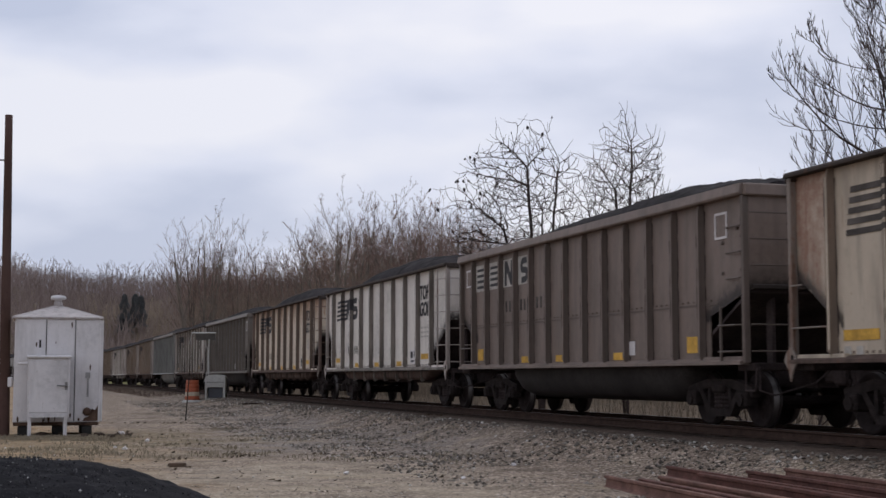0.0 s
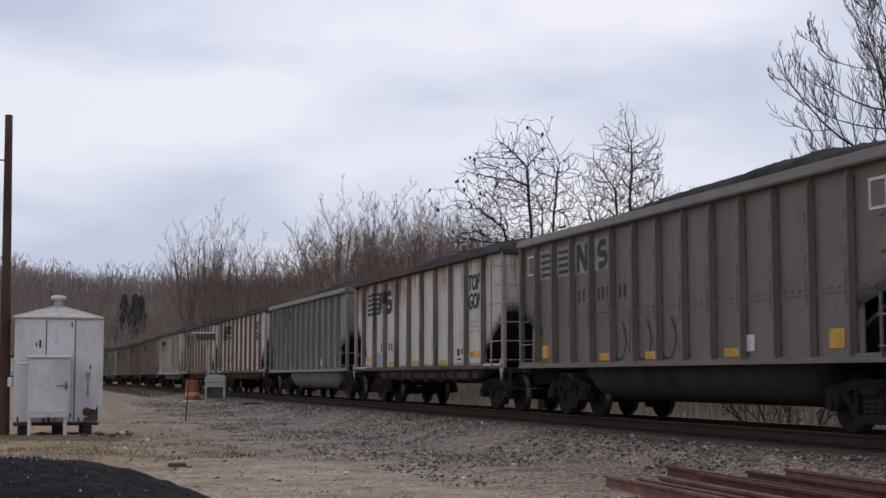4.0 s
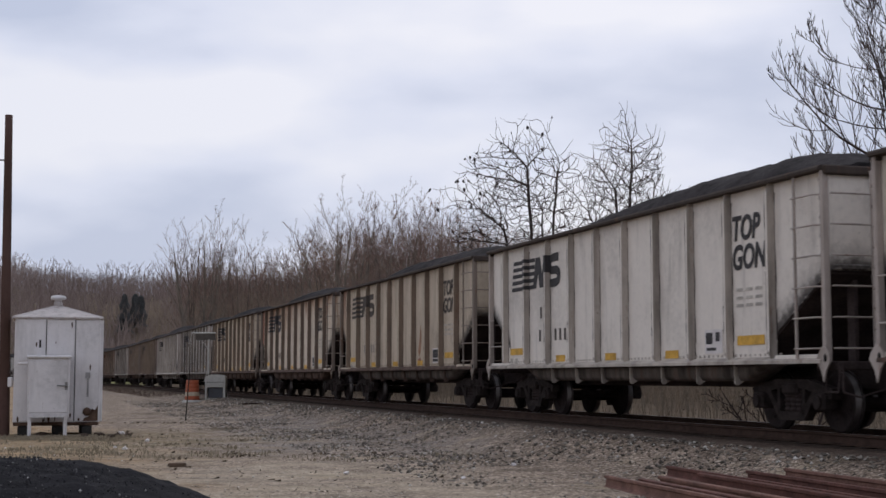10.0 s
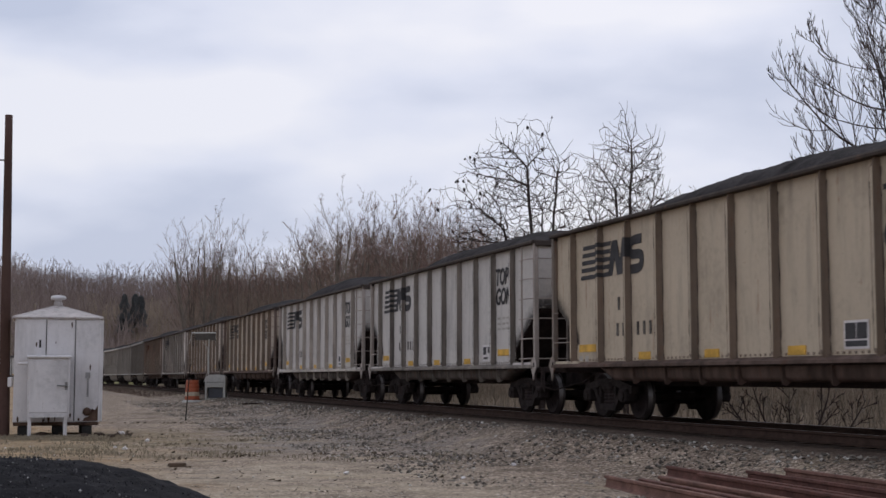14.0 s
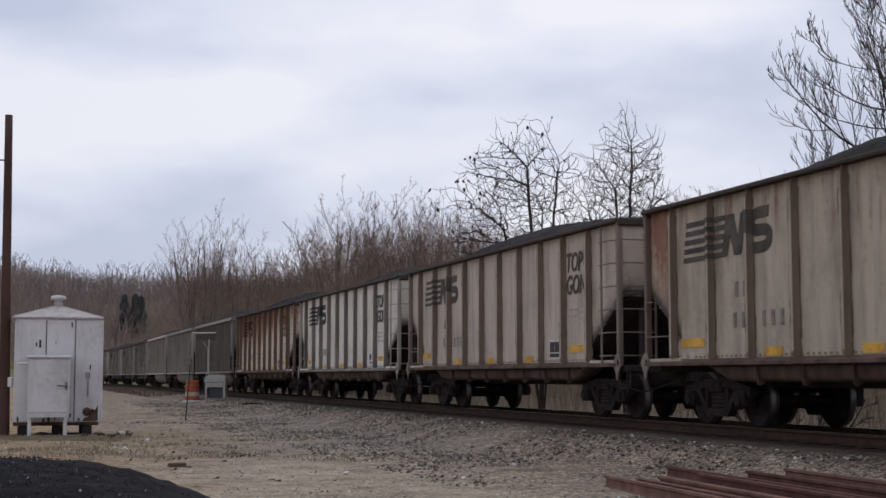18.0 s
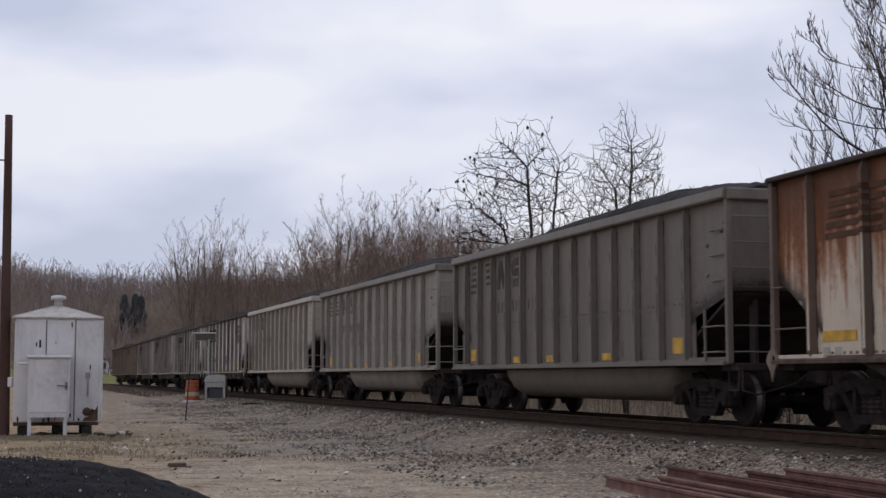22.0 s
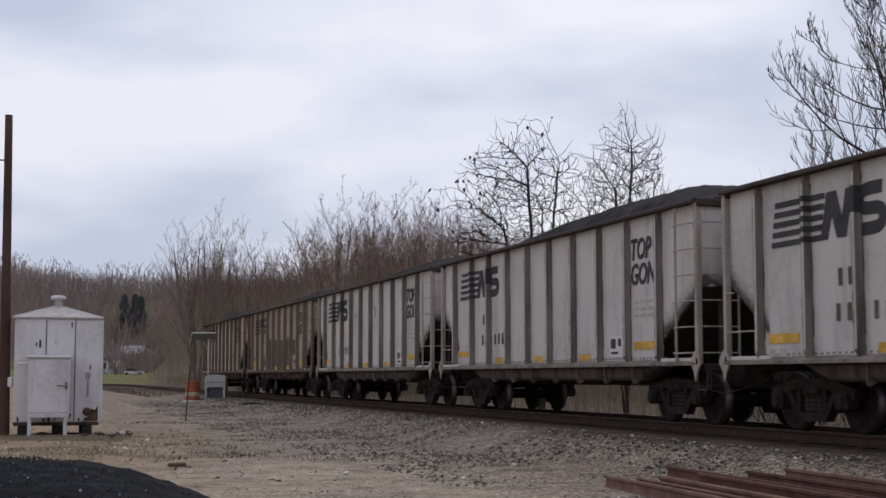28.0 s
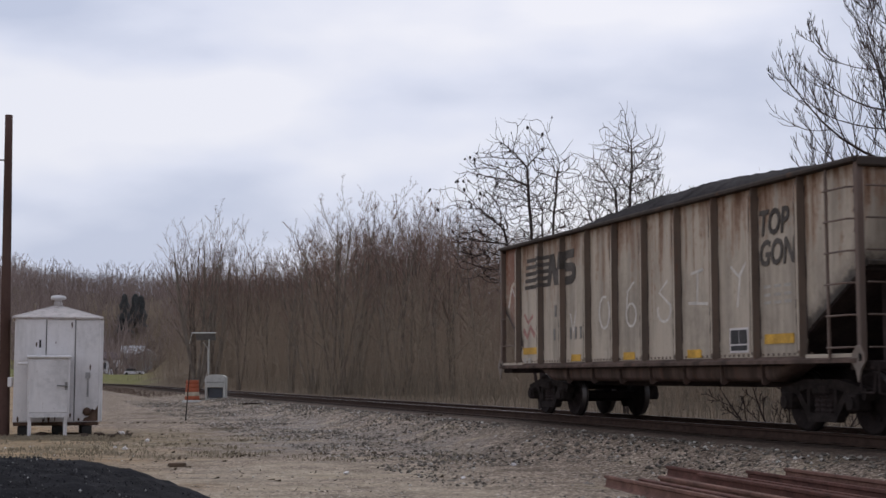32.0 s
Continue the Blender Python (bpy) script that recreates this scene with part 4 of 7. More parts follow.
def marks(i, w):
    """What sets single wagons apart: patches, primer and scrawls."""
    def stroke(points, width, material, name="graffiti_stroke"):
        shared(name, ribbon_mesh(name, points, width), material, w)

    def patch(quad, material, name):
        shared(name, rects_mesh(name, [quad], t=0.004), material, w)

    if i in (11, 26):
        patch([(R0 + 0.05, 2.40), (R0 + 1.0, 1.70), (R0 + 1.0, 3.76), (R0 + 0.05, 3.76)], RED_OXIDE, "repaired_panel")
    if i == 26:
        for k, (x0, x1, zl, zr) in enumerate(((3.84, 5.02, 1.45, 2.3), (5.16, 6.35, 2.50, 2.52), (6.49, 7.68, 2.46, 2.40), (7.82, 9.03, 2.36, 2.44), (9.17, 10.38, 2.42, 2.56), (10.52, 11.7, 2.34, 2.40))):
            zb = 1.18 if k < 5 else 1.75
            top = [(R0 + x1 + (x0 - x1) * j / 9, zr + (zl - zr) * (j / 9) ** (0.6 if k == 0 else 1) + 0.035 * math.sin(j * 1.1 + 2 * k) - 0.10 * (j in (0, 9))) for j in range(10)]
            patch([(R0 + x0, zb), (R0 + x1, zb)] + top, PRIMER, "primer_patch")
    if i == 27:
        c = CHALK
        spray = plain("pink_spray", (0.40, 0.22, 0.19), 0.8, 0, 0.35, 5.0)
        stroke(arc(R0 + 0.62, 2.65, 0.26, 0.34, 200, -60), 0.09, plain("cream_spray", (0.56, 0.47, 0.36), 0.8, 0, 0.3, 5.0))
        stroke([(R0 + 0.25, 2.45), (R0 + 0.5, 2.9), (R0 + 0.8, 2.5), (R0 + 0.85, 3.1)], 0.07, c)
        stroke([(R0 + 1.25, 1.9), (R0 + 1.5, 1.72), (R0 + 1.7, 1.95), (R0 + 1.95, 1.75)], 0.12, spray)
        stroke([(R0 + 1.3, 2.25), (R0 + 1.55, 2.05), (R0 + 1.85, 2.2)], 0.08, spray)
        stroke([(R0 + 4.05, 2.15), (R0 + 4.2, 1.75), (R0 + 4.35, 2.2)], 0.048, c)
        stroke(arc(R0 + 5.8, 2.1, 0.25, 0.32, 70, 400), 0.048, c)
        stroke(arc(R0 + 7.05, 2.0, 0.22, 0.22, -180, 180) + [(R0 + 6.9, 2.45), (R0 + 7.2, 2.62)], 0.048, c)
        stroke([(R0 + 8.6, 2.55), (R0 + 8.25, 2.35), (R0 + 8.7, 2.1)] + arc(R0 + 8.45, 2.02, 0.26, 0.2, 20, -200), 0.048, c)
        stroke([(R0 + 9.5, 2.6), (R0 + 9.95, 2.65), (R0 + 9.75, 2.6), (R0 + 9.72, 2.1), (R0 + 9.4, 2.1), (R0 + 10.1, 2.06)], 0.048, c)
        stroke([(R0 + 10.9, 2.62), (R0 + 11.15, 2.45), (R0 + 11.4, 2.65), (R0 + 11.2, 2.45), (R0 + 11.1, 1.95)], 0.048, c)
    if i == 4:
        for x in (5.2, 6.3, 7.3):
            stroke(arc(R0 + x, 1.55, 0.35, 0.4, 120, 420) + [(R0 + x + 0.5, 1.3), (R0 + x + 0.55, 2.0)], 0.06, BLACK)
    if i == 10:
        stain = plain("pale_rust", (0.34, 0.20, 0.135), 0.8, 0, 0.4, 4.0)
        patch([(R0 + 9.42, 1.55), (R0 + 9.55, 1.42), (R0 + 9.68, 1.6), (R0 + 9.72, 2.05), (R0 + 9.64, 2.3), (R0 + 9.58, 1.95)], stain, "rust_stain")
        patch([(R0 + 9.40, 1.32), (R0 + 9.55, 1.22), (R0 + 9.70, 1.34), (R0 + 9.60, 1.38)], RED_OXIDE, "rust_stain")
    if i == 7:
        faint = plain("faded_spray", (0.44, 0.39, 0.43), 0.8, 0, 0.3, 3.0)
        stroke(arc(R0 + 5.75, 2.0, 0.4, 0.28, 190, -20) + [(R0 + 5.6, 1.5), (R0 + 5.45, 1.9)], 0.11, faint)
        stroke([(R0 + 7.0, 1.6), (R0 + 7.1, 2.25), (R0 + 7.3, 1.7), (R0 + 7.5, 2.2), (R0 + 7.6, 1.6)], 0.13, faint)
    if i == 17:
        patch([(R0 + 2.08, 1.55), (R0 + 2.38, 1.5), (R0 + 2.40, 2.5), (R0 + 2.2, 2.55)], INK_SOOT, "primer_patch")
        patch([(R0 + 4.75, 1.62), (R0 + 4.98, 1.62), (R0 + 4.98, 1.92), (R0 + 4.75, 1.92)], POST_WHITE, "placard_holder")
    if i == 25:
        for x, z in ((5.55, 2.83), (6.2, 2.62), (8.05, 2.98), (8.2, 2.86), (8.12, 2.74), (10.1, 2.9)):
            patch([(R0 + x, z), (R0 + x + 0.05, z + 0.02), (R0 + x + 0.07, z + 0.08), (R0 + x + 0.03, z + 0.12), (R0 + x - 0.01, z + 0.06)], SLOT, "paint_chip")
        patch([(R0 + 0.99, z) for z in (1.78, 2.30)] + [(R0 + 0.99 - 0.5 * math.sin(j * math.pi / 8), 2.04 + 0.27 * math.cos(j * math.pi / 8)) for j in range(1, 6)], INK_SOOT, "primer_patch")
    if i == 22:
        patch([(R0 + 7.9, 1.5), (R0 + 8.9, 1.5), (R0 + 8.9, 1.95), (R0 + 7.9, 1.95)], POST_GREY, "repaired_panel")
    if i == 5:
        patch([(R0 + 2.55, 1.2), (R0 + 3.65, 1.2), (R0 + 3.65, 1.55), (R0 + 2.55, 1.6)], plain("blue_overpaint", (0.29, 0.31, 0.34), 0.8), "repaired_panel")


TRAIN, OFFSETS = [], []
off = 0.0
for i, (kind, paint, posts, load, label) in enumerate(WAGONS):
    off += LENGTHS[i]
    OFFSETS.append(off)
    TRAIN.append(wagon(i, kind, paint, posts, load, label))
    marks(i, TRAIN[-1])


# ---- ground ----
def ground_material():
    m, n, l, b = start_mat("ground_gravel_and_dirt", 0.95)
    v = coords(n, l, world=True)
    at = n.new("ShaderNodeAttribute")
    at.attribute_name = "zones"
    sep = n.new("ShaderNodeSeparateColor")
    l.new(at.outputs["Color"], sep.inputs[0])
    broad = noise_node(n, l, v, 0.22, 4.0, 0.6, (0.45, 1.0, 1.0))
    patch = noise_node(n, l, v, 1.1, 5.0, 0.65)
    stones = n.new("ShaderNodeTexVoronoi")
    stones.inputs["Scale"].default_value = 27.0
    l.new(v, stones.inputs["Vector"])
    speck = noise_node(n, l, v, 26.0, 3.0, 0.7)
    dirt = ramp_node(n, [(0.28, (0.15, 0.102, 0.060)), (0.5, (0.305, 0.218, 0.132)), (0.72, (0.44, 0.337, 0.218))])
    l.new(patch, dirt.inputs[0])
    grav = ramp_node(n, [(0.1, (0.086, 0.067, 0.052)), (0.45, (0.201, 0.162, 0.128)), (0.8, (0.333, 0.274, 0.221)), (0.97, (0.528, 0.454, 0.387))])
    sc = n.new("ShaderNodeSeparateColor")
    l.new(stones.outputs["Color"], sc.inputs[0])
    l.new(sc.outputs[0], grav.inputs[0])
    mid = noise_node(n, l, v, 0.8, 6.0, 0.7, (0.4, 1.0, 1.0))
    gm = ramp_node(n, [(0.40, (0, 0, 0)), (0.62, (1, 1, 1))])
    sum1 = n.new("ShaderNodeMath")
    sum1.operation = "ADD"
    half = mix_node(n, l, 0.5, broad, mid)
    l.new(half, sum1.inputs[0])
    sub = n.new("ShaderNodeMath")
    sub.operation, sub.inputs[1].default_value = "MULTIPLY_ADD", 0.42
    l.new(sep.outputs[0], sub.inputs[0])
    sub.inputs[2].default_value = -0.07
    l.new(sub.outputs[0], sum1.inputs[1])
    l.new(sum1.outputs[0], gm.inputs[0])
    c = mix_node(n, l, gm.outputs[0], dirt.outputs[0], grav.outputs[0])
    # bands of dark fines and dead weeds, and pale worn tracks
    rut = noise_node(n, l, v, 0.9, 5.0, 0.7, (0.45, 1.0, 1.0))
    dk = ramp_node(n, [(0.54, (0, 0, 0)), (0.66, (0.68, 0.68, 0.68))])
    l.new(rut, dk.inputs[0])
    c = mix_node(n, l, dk.outputs[0], c, (0.075, 0.06, 0.045))
    pl = ramp_node(n, [(0.32, (0.8, 0.8, 0.8)), (0.45, (0, 0, 0))])
    l.new(rut, pl.inputs[0])
    c = mix_node(n, l, pl.outputs[0], c, (0.360, 0.307, 0.218))
    litter = ramp_node(n, [(0.3, (0.085, 0.066, 0.048)), (0.6, (0.16, 0.124, 0.09)), (0.8, (0.22, 0.175, 0.128))])
    l.new(patch, litter.inputs[0])
    c = mix_node(n, l, sep.outputs[1], c, litter.outputs[0])
    grass = ramp_node(n, [(0.3, (0.103, 0.113, 0.040)), (0.7, (0.207, 0.197, 0.085))])
    l.new(patch, grass.inputs[0])
    c = mix_node(n, l, sep.outputs[2], c, grass.outputs[0])
    # dead grass by the sheds, and ballast blackened by oil and coal dust
    weed = ramp_node(n, [(0.3, (0.11, 0.085, 0.052)), (0.52, (0.232, 0.186, 0.118)), (0.75, (0.345, 0.288, 0.19))])
    l.new(noise_node(n, l, v, 5.0, 5.0, 0.75), weed.inputs[0])
    wm = n.new("ShaderNodeMath")
    wm.operation = "MULTIPLY"
    l.new(at.outputs["Alpha"], wm.inputs[0])
    wr = ramp_node(n, [(0.40, (0, 0, 0)), (0.58, (0.9, 0.9, 0.9))])
    l.new(mid, wr.inputs[0])
    l.new(wr.outputs[0], wm.inputs[1])
    c = mix_node(n, l, wm.outputs[0], c, weed.outputs[0])
    oa = n.new("ShaderNodeAttribute")
    oa.attribute_name = "oil"
    zone = n.new("ShaderNodeSeparateColor")
    l.new(oa.outputs["Color"], zone.inputs[0])
    # a worn, pale drive and a spread of grey stone, both broken up by dirt
    wear = noise_node(n, l, v, 0.55, 6.0, 0.7)
    for k, stops, tint in ((1, ((0.36, (0, 0, 0)), (0.60, (0.85, 0.85, 0.85))), ((0.25, 0.205, 0.152), (0.40, 0.345, 0.27), (0.52, 0.46, 0.37))),
                           (2, ((0.38, (0, 0, 0)), (0.58, (0.8, 0.8, 0.8))), ((0.115, 0.102, 0.094), (0.235, 0.214, 0.20), (0.40, 0.375, 0.35)))):
        r = ramp_node(n, stops)
        l.new(wear if k == 1 else patch, r.inputs[0])
        t = ramp_node(n, [(0.2, tint[0]), (0.55, tint[1]), (0.9, tint[2])])
        l.new(mix_node(n, l, 0.45, sc.outputs[1], speck), t.inputs[0])
        c = mix_node(n, l, math_node(n, l, "MULTIPLY", r.outputs[0], zone.outputs[k]), c, t.outputs[0])
    om = n.new("ShaderNodeMath")
    om.operation = "MULTIPLY"
    l.new(zone.outputs[0], om.inputs[0])
    om.inputs[1].default_value = 0.85
    c = mix_node(n, l, om.outputs[0], c, (0.055, 0.038, 0.031))
    sp = ramp_node(n, [(0.3, (0.72, 0.72, 0.72)), (0.7, (1.15, 1.15, 1.15))])
    l.new(speck, sp.inputs[0])
    c = mix_node(n, l, 0.8, c, sp.outputs[0], "MULTIPLY")
    for k, stops in ((4.5, ((0.3, (0.70, 0.69, 0.68)), (0.5, (1.0, 1.0, 1.0)), (0.72, (1.24, 1.23, 1.22)))), (1.3, ((0.3, (0.64, 0.63, 0.62)), (0.5, (1.0, 1.0, 1.0)), (0.7, (1.24, 1.23, 1.20))))):
        mottle = ramp_node(n, stops)
        l.new(noise_node(n, l, v, k, 5.0, 0.7), mottle.inputs[0])
        c = mix_node(n, l, 0.85, c, mottle.outputs[0], "MULTIPLY")
    c = mix_node(n, l, 1.0, c, (1.10, 1.06, 1.02), "MULTIPLY")
    l.new(c, b.inputs["Base Color"])
    bump(n, l, b, stones.outputs["Distance"], 0.45, 0.02)
    return m


def axis(parts):
    out = [parts[0][0]]
    for a, b, step in parts:
        k = max(1, int(round((b - a) / step)))
        out += [a + (b - a) * (i + 1) / k for i in range(k)]
    return np.array(out)


def make_ground():
    xs = axis([(-1600, -300, 130), (-300, -80, 11), (-80, -30, 2.5), (-30, 24, 0.45), (24, 80, 2.5), (80, 300, 11), (300, 1600, 130)])
    ys = axis([(-700, -60, 80), (-60, 4, 4), (4, 60, 0.45), (60, 130, 1.6), (130, 300, 5), (300, 620, 16), (620, 2600, 180)])
    gx, gy = np.meshgrid(xs, ys)
    x, y = gx.ravel(), gy.ravel()
    lat = side_of_track(x, y)
    z = ground_z(x, y)
    rough = np.array([noise.noise(Vector((a * 0.35, b * 0.35, 3.0))) * 0.05 + noise.noise(Vector((a * 1.3, b * 1.3, 7.0))) * 0.02 for a, b in zip(x, y)])
    z = z + rough * (np.abs(lat) > 1.8) * smooth((y - 4) / 4)
    nx, ny = len(xs), len(ys)
    idx = np.arange(nx * ny).reshape(ny, nx)
    quads = np.stack([idx[:-1, :-1], idx[:-1, 1:], idx[1:, 1:], idx[1:, :-1]], -1).reshape(-1, 4)
    me = bpy.data.meshes.new("ground")
    me.from_pydata(np.stack([x, y, z], 1).tolist(), [], quads.tolist())
    gravel = smooth((12.5 - np.abs(lat)) / 7.0)
    straw_zone = smooth(1.25 - np.hypot((x + 7.5) / 6.0, (y - 33.0) / 8.5))
    woods = np.maximum(smooth((-lat - 3.6) / 2.5), smooth((y - 190) / 15))
    lawn = smooth((y - 160) / 12) * smooth((310 - y) / 10) * (lat < -4) * smooth((-0.204 - x / np.maximum(y, 1)) / 0.01)
    att = me.color_attributes.new("zones", "FLOAT_COLOR", "POINT")
    att.data.foreach_set("color", np.stack([gravel, woods * (1 - lawn), lawn, straw_zone], 1).ravel().astype(np.float32))
    oil = smooth((2.55 - np.abs(lat)) / 0.7)
    drive = smooth((27.5 - y) / 5) * smooth((lat - 4.5) / 3) * smooth((x + 7) / 3)
    grey = smooth((y - 25) / 6) * smooth((75 - y) / 20) * smooth((x / np.maximum(y, 1) + 0.19) / 0.07) * smooth((lat - 2) / 2)
    att = me.color_attributes.new("oil", "FLOAT_COLOR", "POINT")
    att.data.foreach_set("color", np.stack([oil, drive, grey, np.ones_like(oil)], 1).ravel().astype(np.float32))
    me.materials.append(ground_material())
    me.polygons.foreach_set("use_smooth", np.ones(len(me.polygons), dtype=bool))
    return tagged(new("ground", me), "gravel yard of grey stones and brown dirt, rising to wooded slopes", "ground", kind="structure")


make_ground()

def stone_field(name, label, spots, seed, material=None, flat=0.6):
    """Loose stones as one mesh: each is a squashed, bent octahedron."""
    rng = np.random.default_rng(seed)
    base = np.array([(1, 0, 0), (0, 1, 0), (-1, 0, 0), (0, -1, 0), (0, 0, 1), (0, 0, -1)], float)
    tri = np.array([(0, 1, 4), (1, 2, 4), (2, 3, 4), (3, 0, 4), (1, 0, 5), (2, 1, 5), (3, 2, 5), (0, 3, 5)])
    k = len(spots)
    spots = np.asarray(spots)
    size = spots[:, 2] * rng.uniform(0.6, 1.5, k)
    v = base[None] * rng.uniform(0.6, 1.2, (k, 6, 1)) * size[:, None, None] * np.array([1, 0.85, flat])
    a = rng.uniform(0, 6.28, k)
    ca, sa = np.cos(a)[:, None], np.sin(a)[:, None]
    vx, vy = v[..., 0] * ca - v[..., 1] * sa, v[..., 0] * sa + v[..., 1] * ca
    z = ground_z(spots[:, 0], spots[:, 1])
    v = np.stack([vx + spots[:, :1], vy + spots[:, 1:2], v[..., 2] + z[:, None] + 0.008], -1).reshape(-1, 3)
    f = (tri[None] + 6 * np.arange(k)[:, None, None]).reshape(-1, 3)
    me = bpy.data.meshes.new(name)
    me.from_pydata(v.tolist(), [], f.tolist())
    me.materials.append(material or STONE_ISLAND)
    return tagged(new(name, me), label, "gravel", kind="stuff")


def island_material(name, stops, rough=0.9):
    m, n, l, b = start_mat(name, rough)
    g = n.new("ShaderNodeNewGeometry")
    r = ramp_node(n, stops)
    l.new(g.outputs["Random Per Island"], r.inputs[0])
    f = noise_node(n, l, g.outputs["Position"], 60.0, 2.0)
    r2 = ramp_node(n, [(0.3, (0.75, 0.75, 0.75)), (0.7, (1.1, 1.1, 1.1))])
    l.new(f, r2.inputs[0])
    l.new(mix_node(n, l, 0.8, r.outputs[0], r2.outputs[0], "MULTIPLY"), b.inputs["Base Color"])
    return m


STONE_ISLAND = island_material("loose_stone", [(0.0, (0.07, 0.06, 0.051)), (0.4, (0.14, 0.121, 0.102)), (0.75, (0.215, 0.188, 0.158)), (0.93, (0.35, 0.318, 0.275)), (1.0, (0.62, 0.59, 0.545))])


def scatter():
    rng = np.random.default_rng(11)
    spots = []
    for _ in range(19000):      # ballast shoulder
        s, o = rng.uniform(-62, 8), 2.0 + 4.8 * rng.random() ** 1.5
        x, y, _h = on_line(s, o)
        spots.append((x, y, 0.016 + 0.034 * rng.random() ** 2))
    stone_field("ballast_stones", "grey crushed stone ballast along the track", spots, 1)
    spots = []
    for _ in range(24000):
        y = 14 + 46 * rng.random() ** 1.4
        x = rng.uniform(-0.36, 0.34) * y
        spots.append((x, y, 0.007 + 0.022 * rng.random() ** 4))
    spots = [q for q, d in zip(spots, side_of_track(np.array([q[0] for q in spots]), np.array([q[1] for q in spots]))) if d > 3]
    stone_field("loose_gravel", "scattered grey gravel on the yard", spots, 2, island_material("yard_stone", [(0.0, (0.24, 0.195, 0.155)), (0.5, (0.34, 0.285, 0.23)), (0.9, (0.48, 0.415, 0.35)), (1.0, (0.725, 0.721, 0.690))]), 0.35)


scatter()

# ---- track ----
RAIL_MAT = plain("rail_rust", (0.056, 0.035, 0.027), 0.8, 0.1, 0.3, 5.0, 40.0)
RAIL_TOP = plain("rail_head", (0.176, 0.153, 0.145), 0.35, 0.7, 0.2, 8.0)
TIE_MAT = plain("creosote_tie", (0.052, 0.039, 0.032), 0.9, 0, 0.35, 3.0, 25.0)
RAIL_PROFILE = [(-0.070, 0.0), (-0.070, 0.012), (-0.014, 0.030), (-0.009, 0.06), (-0.009, 0.12), (-0.037, 0.135), (-0.037, 0.165), (-0.030, 0.172),
                (0.030, 0.172), (0.037, 0.165), (0.037, 0.135), (0.009, 0.12), (0.009, 0.06), (0.014, 0.030), (0.070, 0.012), (0.070, 0.0)]


def make_track():
    tr = thing("railway_track", "single railway track with rusty rails on dark ties", "railway track", kind="structure")
    for off in (-0.7545, 0.7545):
        bm = bmesh.new()
        prev = None
        for s in list(np.arange(-330, -120, 6)) + list(np.arange(-120, 60, 2.0)):
            x, y, h = on_line(s, off)
            ring = [bm.verts.new((x + p * math.sin(h), y - p * math.cos(h), RAIL_Z - 0.172 + z)) for p, z in RAIL_PROFILE]
            if prev:
                for k in range(len(ring)):
                    bm.faces.new((prev[k], prev[(k + 1) % len(ring)], ring[(k + 1) % len(ring)], ring[k]))
            prev = ring
        part("rail", bm, RAIL_MAT, tr)
        bm = bmesh.new()
        prev = None
        for s in list(np.arange(-330, -120, 6)) + list(np.arange(-120, 60, 2.0)):
            x, y, h = on_line(s, off)
            ring = [bm.verts.new((x + p * math.sin(h), y - p * math.cos(h), RAIL_Z + z)) for p, z in ((-0.028, -0.002), (-0.026, 0.0015), (0.026, 0.0015), (0.028, -0.002))]
            if prev:
                for k in range(3):
                    bm.faces.new((prev[k], prev[k + 1], ring[k + 1], ring[k]))
            prev = ring
        part("rail_head", bm, RAIL_TOP, tr, "worn steel running surface")
    bm = bmesh.new()
    soft_box(bm, -0.115, 0.115, -1.3, 1.3, -0.17, 0.0, 0.015)
    for y in (-0.7545, 0.7545):
        box(bm, -0.09, 0.09, y - 0.17, y + 0.17, 0.0, 0.012)
    tie = mesh_of("tie", bm, TIE_MAT)
    for k in range(230):
        x, y, h = on_line(-112 + k * 0.53)
        ob = new("tie", tie)
        ob.parent = tr
        ob.matrix_local = pose(x, y, RAIL_Z - 0.186, 0, 0, math.degrees(h))


make_track()

# ---- equipment house, cabinet and poles ----
SHED_PAINT = wagon_paint("shed_white_paint", (0.63, 0.62, 0.625), 0.22, 0.20, (0.16, 0.11, 0.085), (0.30, 0.285, 0.27))
ROOF_PAINT = wagon_paint("roof_weathered_paint", (0.47, 0.44, 0.43), 0.4, 0.42, (0.18, 0.13, 0.115), (0.27, 0.25, 0.24))
SEAM_GREY = plain("seam_shadow", (0.13, 0.125, 0.12), 0.9)
RUST_BASE = plain("rusted_base", (0.11, 0.07, 0.052), 0.95, 0, 0.5, 4.0)
SHED_DARK = plain("shed_dark", (0.04, 0.038, 0.036), 0.9)
CONCRETE = plain("concrete", (0.373, 0.335, 0.300), 0.95, 0, 0.2)
WOOD_POLE = wagon_paint("pole_wood", (0.088, 0.055, 0.047), 0.4, 0.1, (0.062, 0.034, 0.020), (0.052, 0.030, 0.020), rough=0.9)


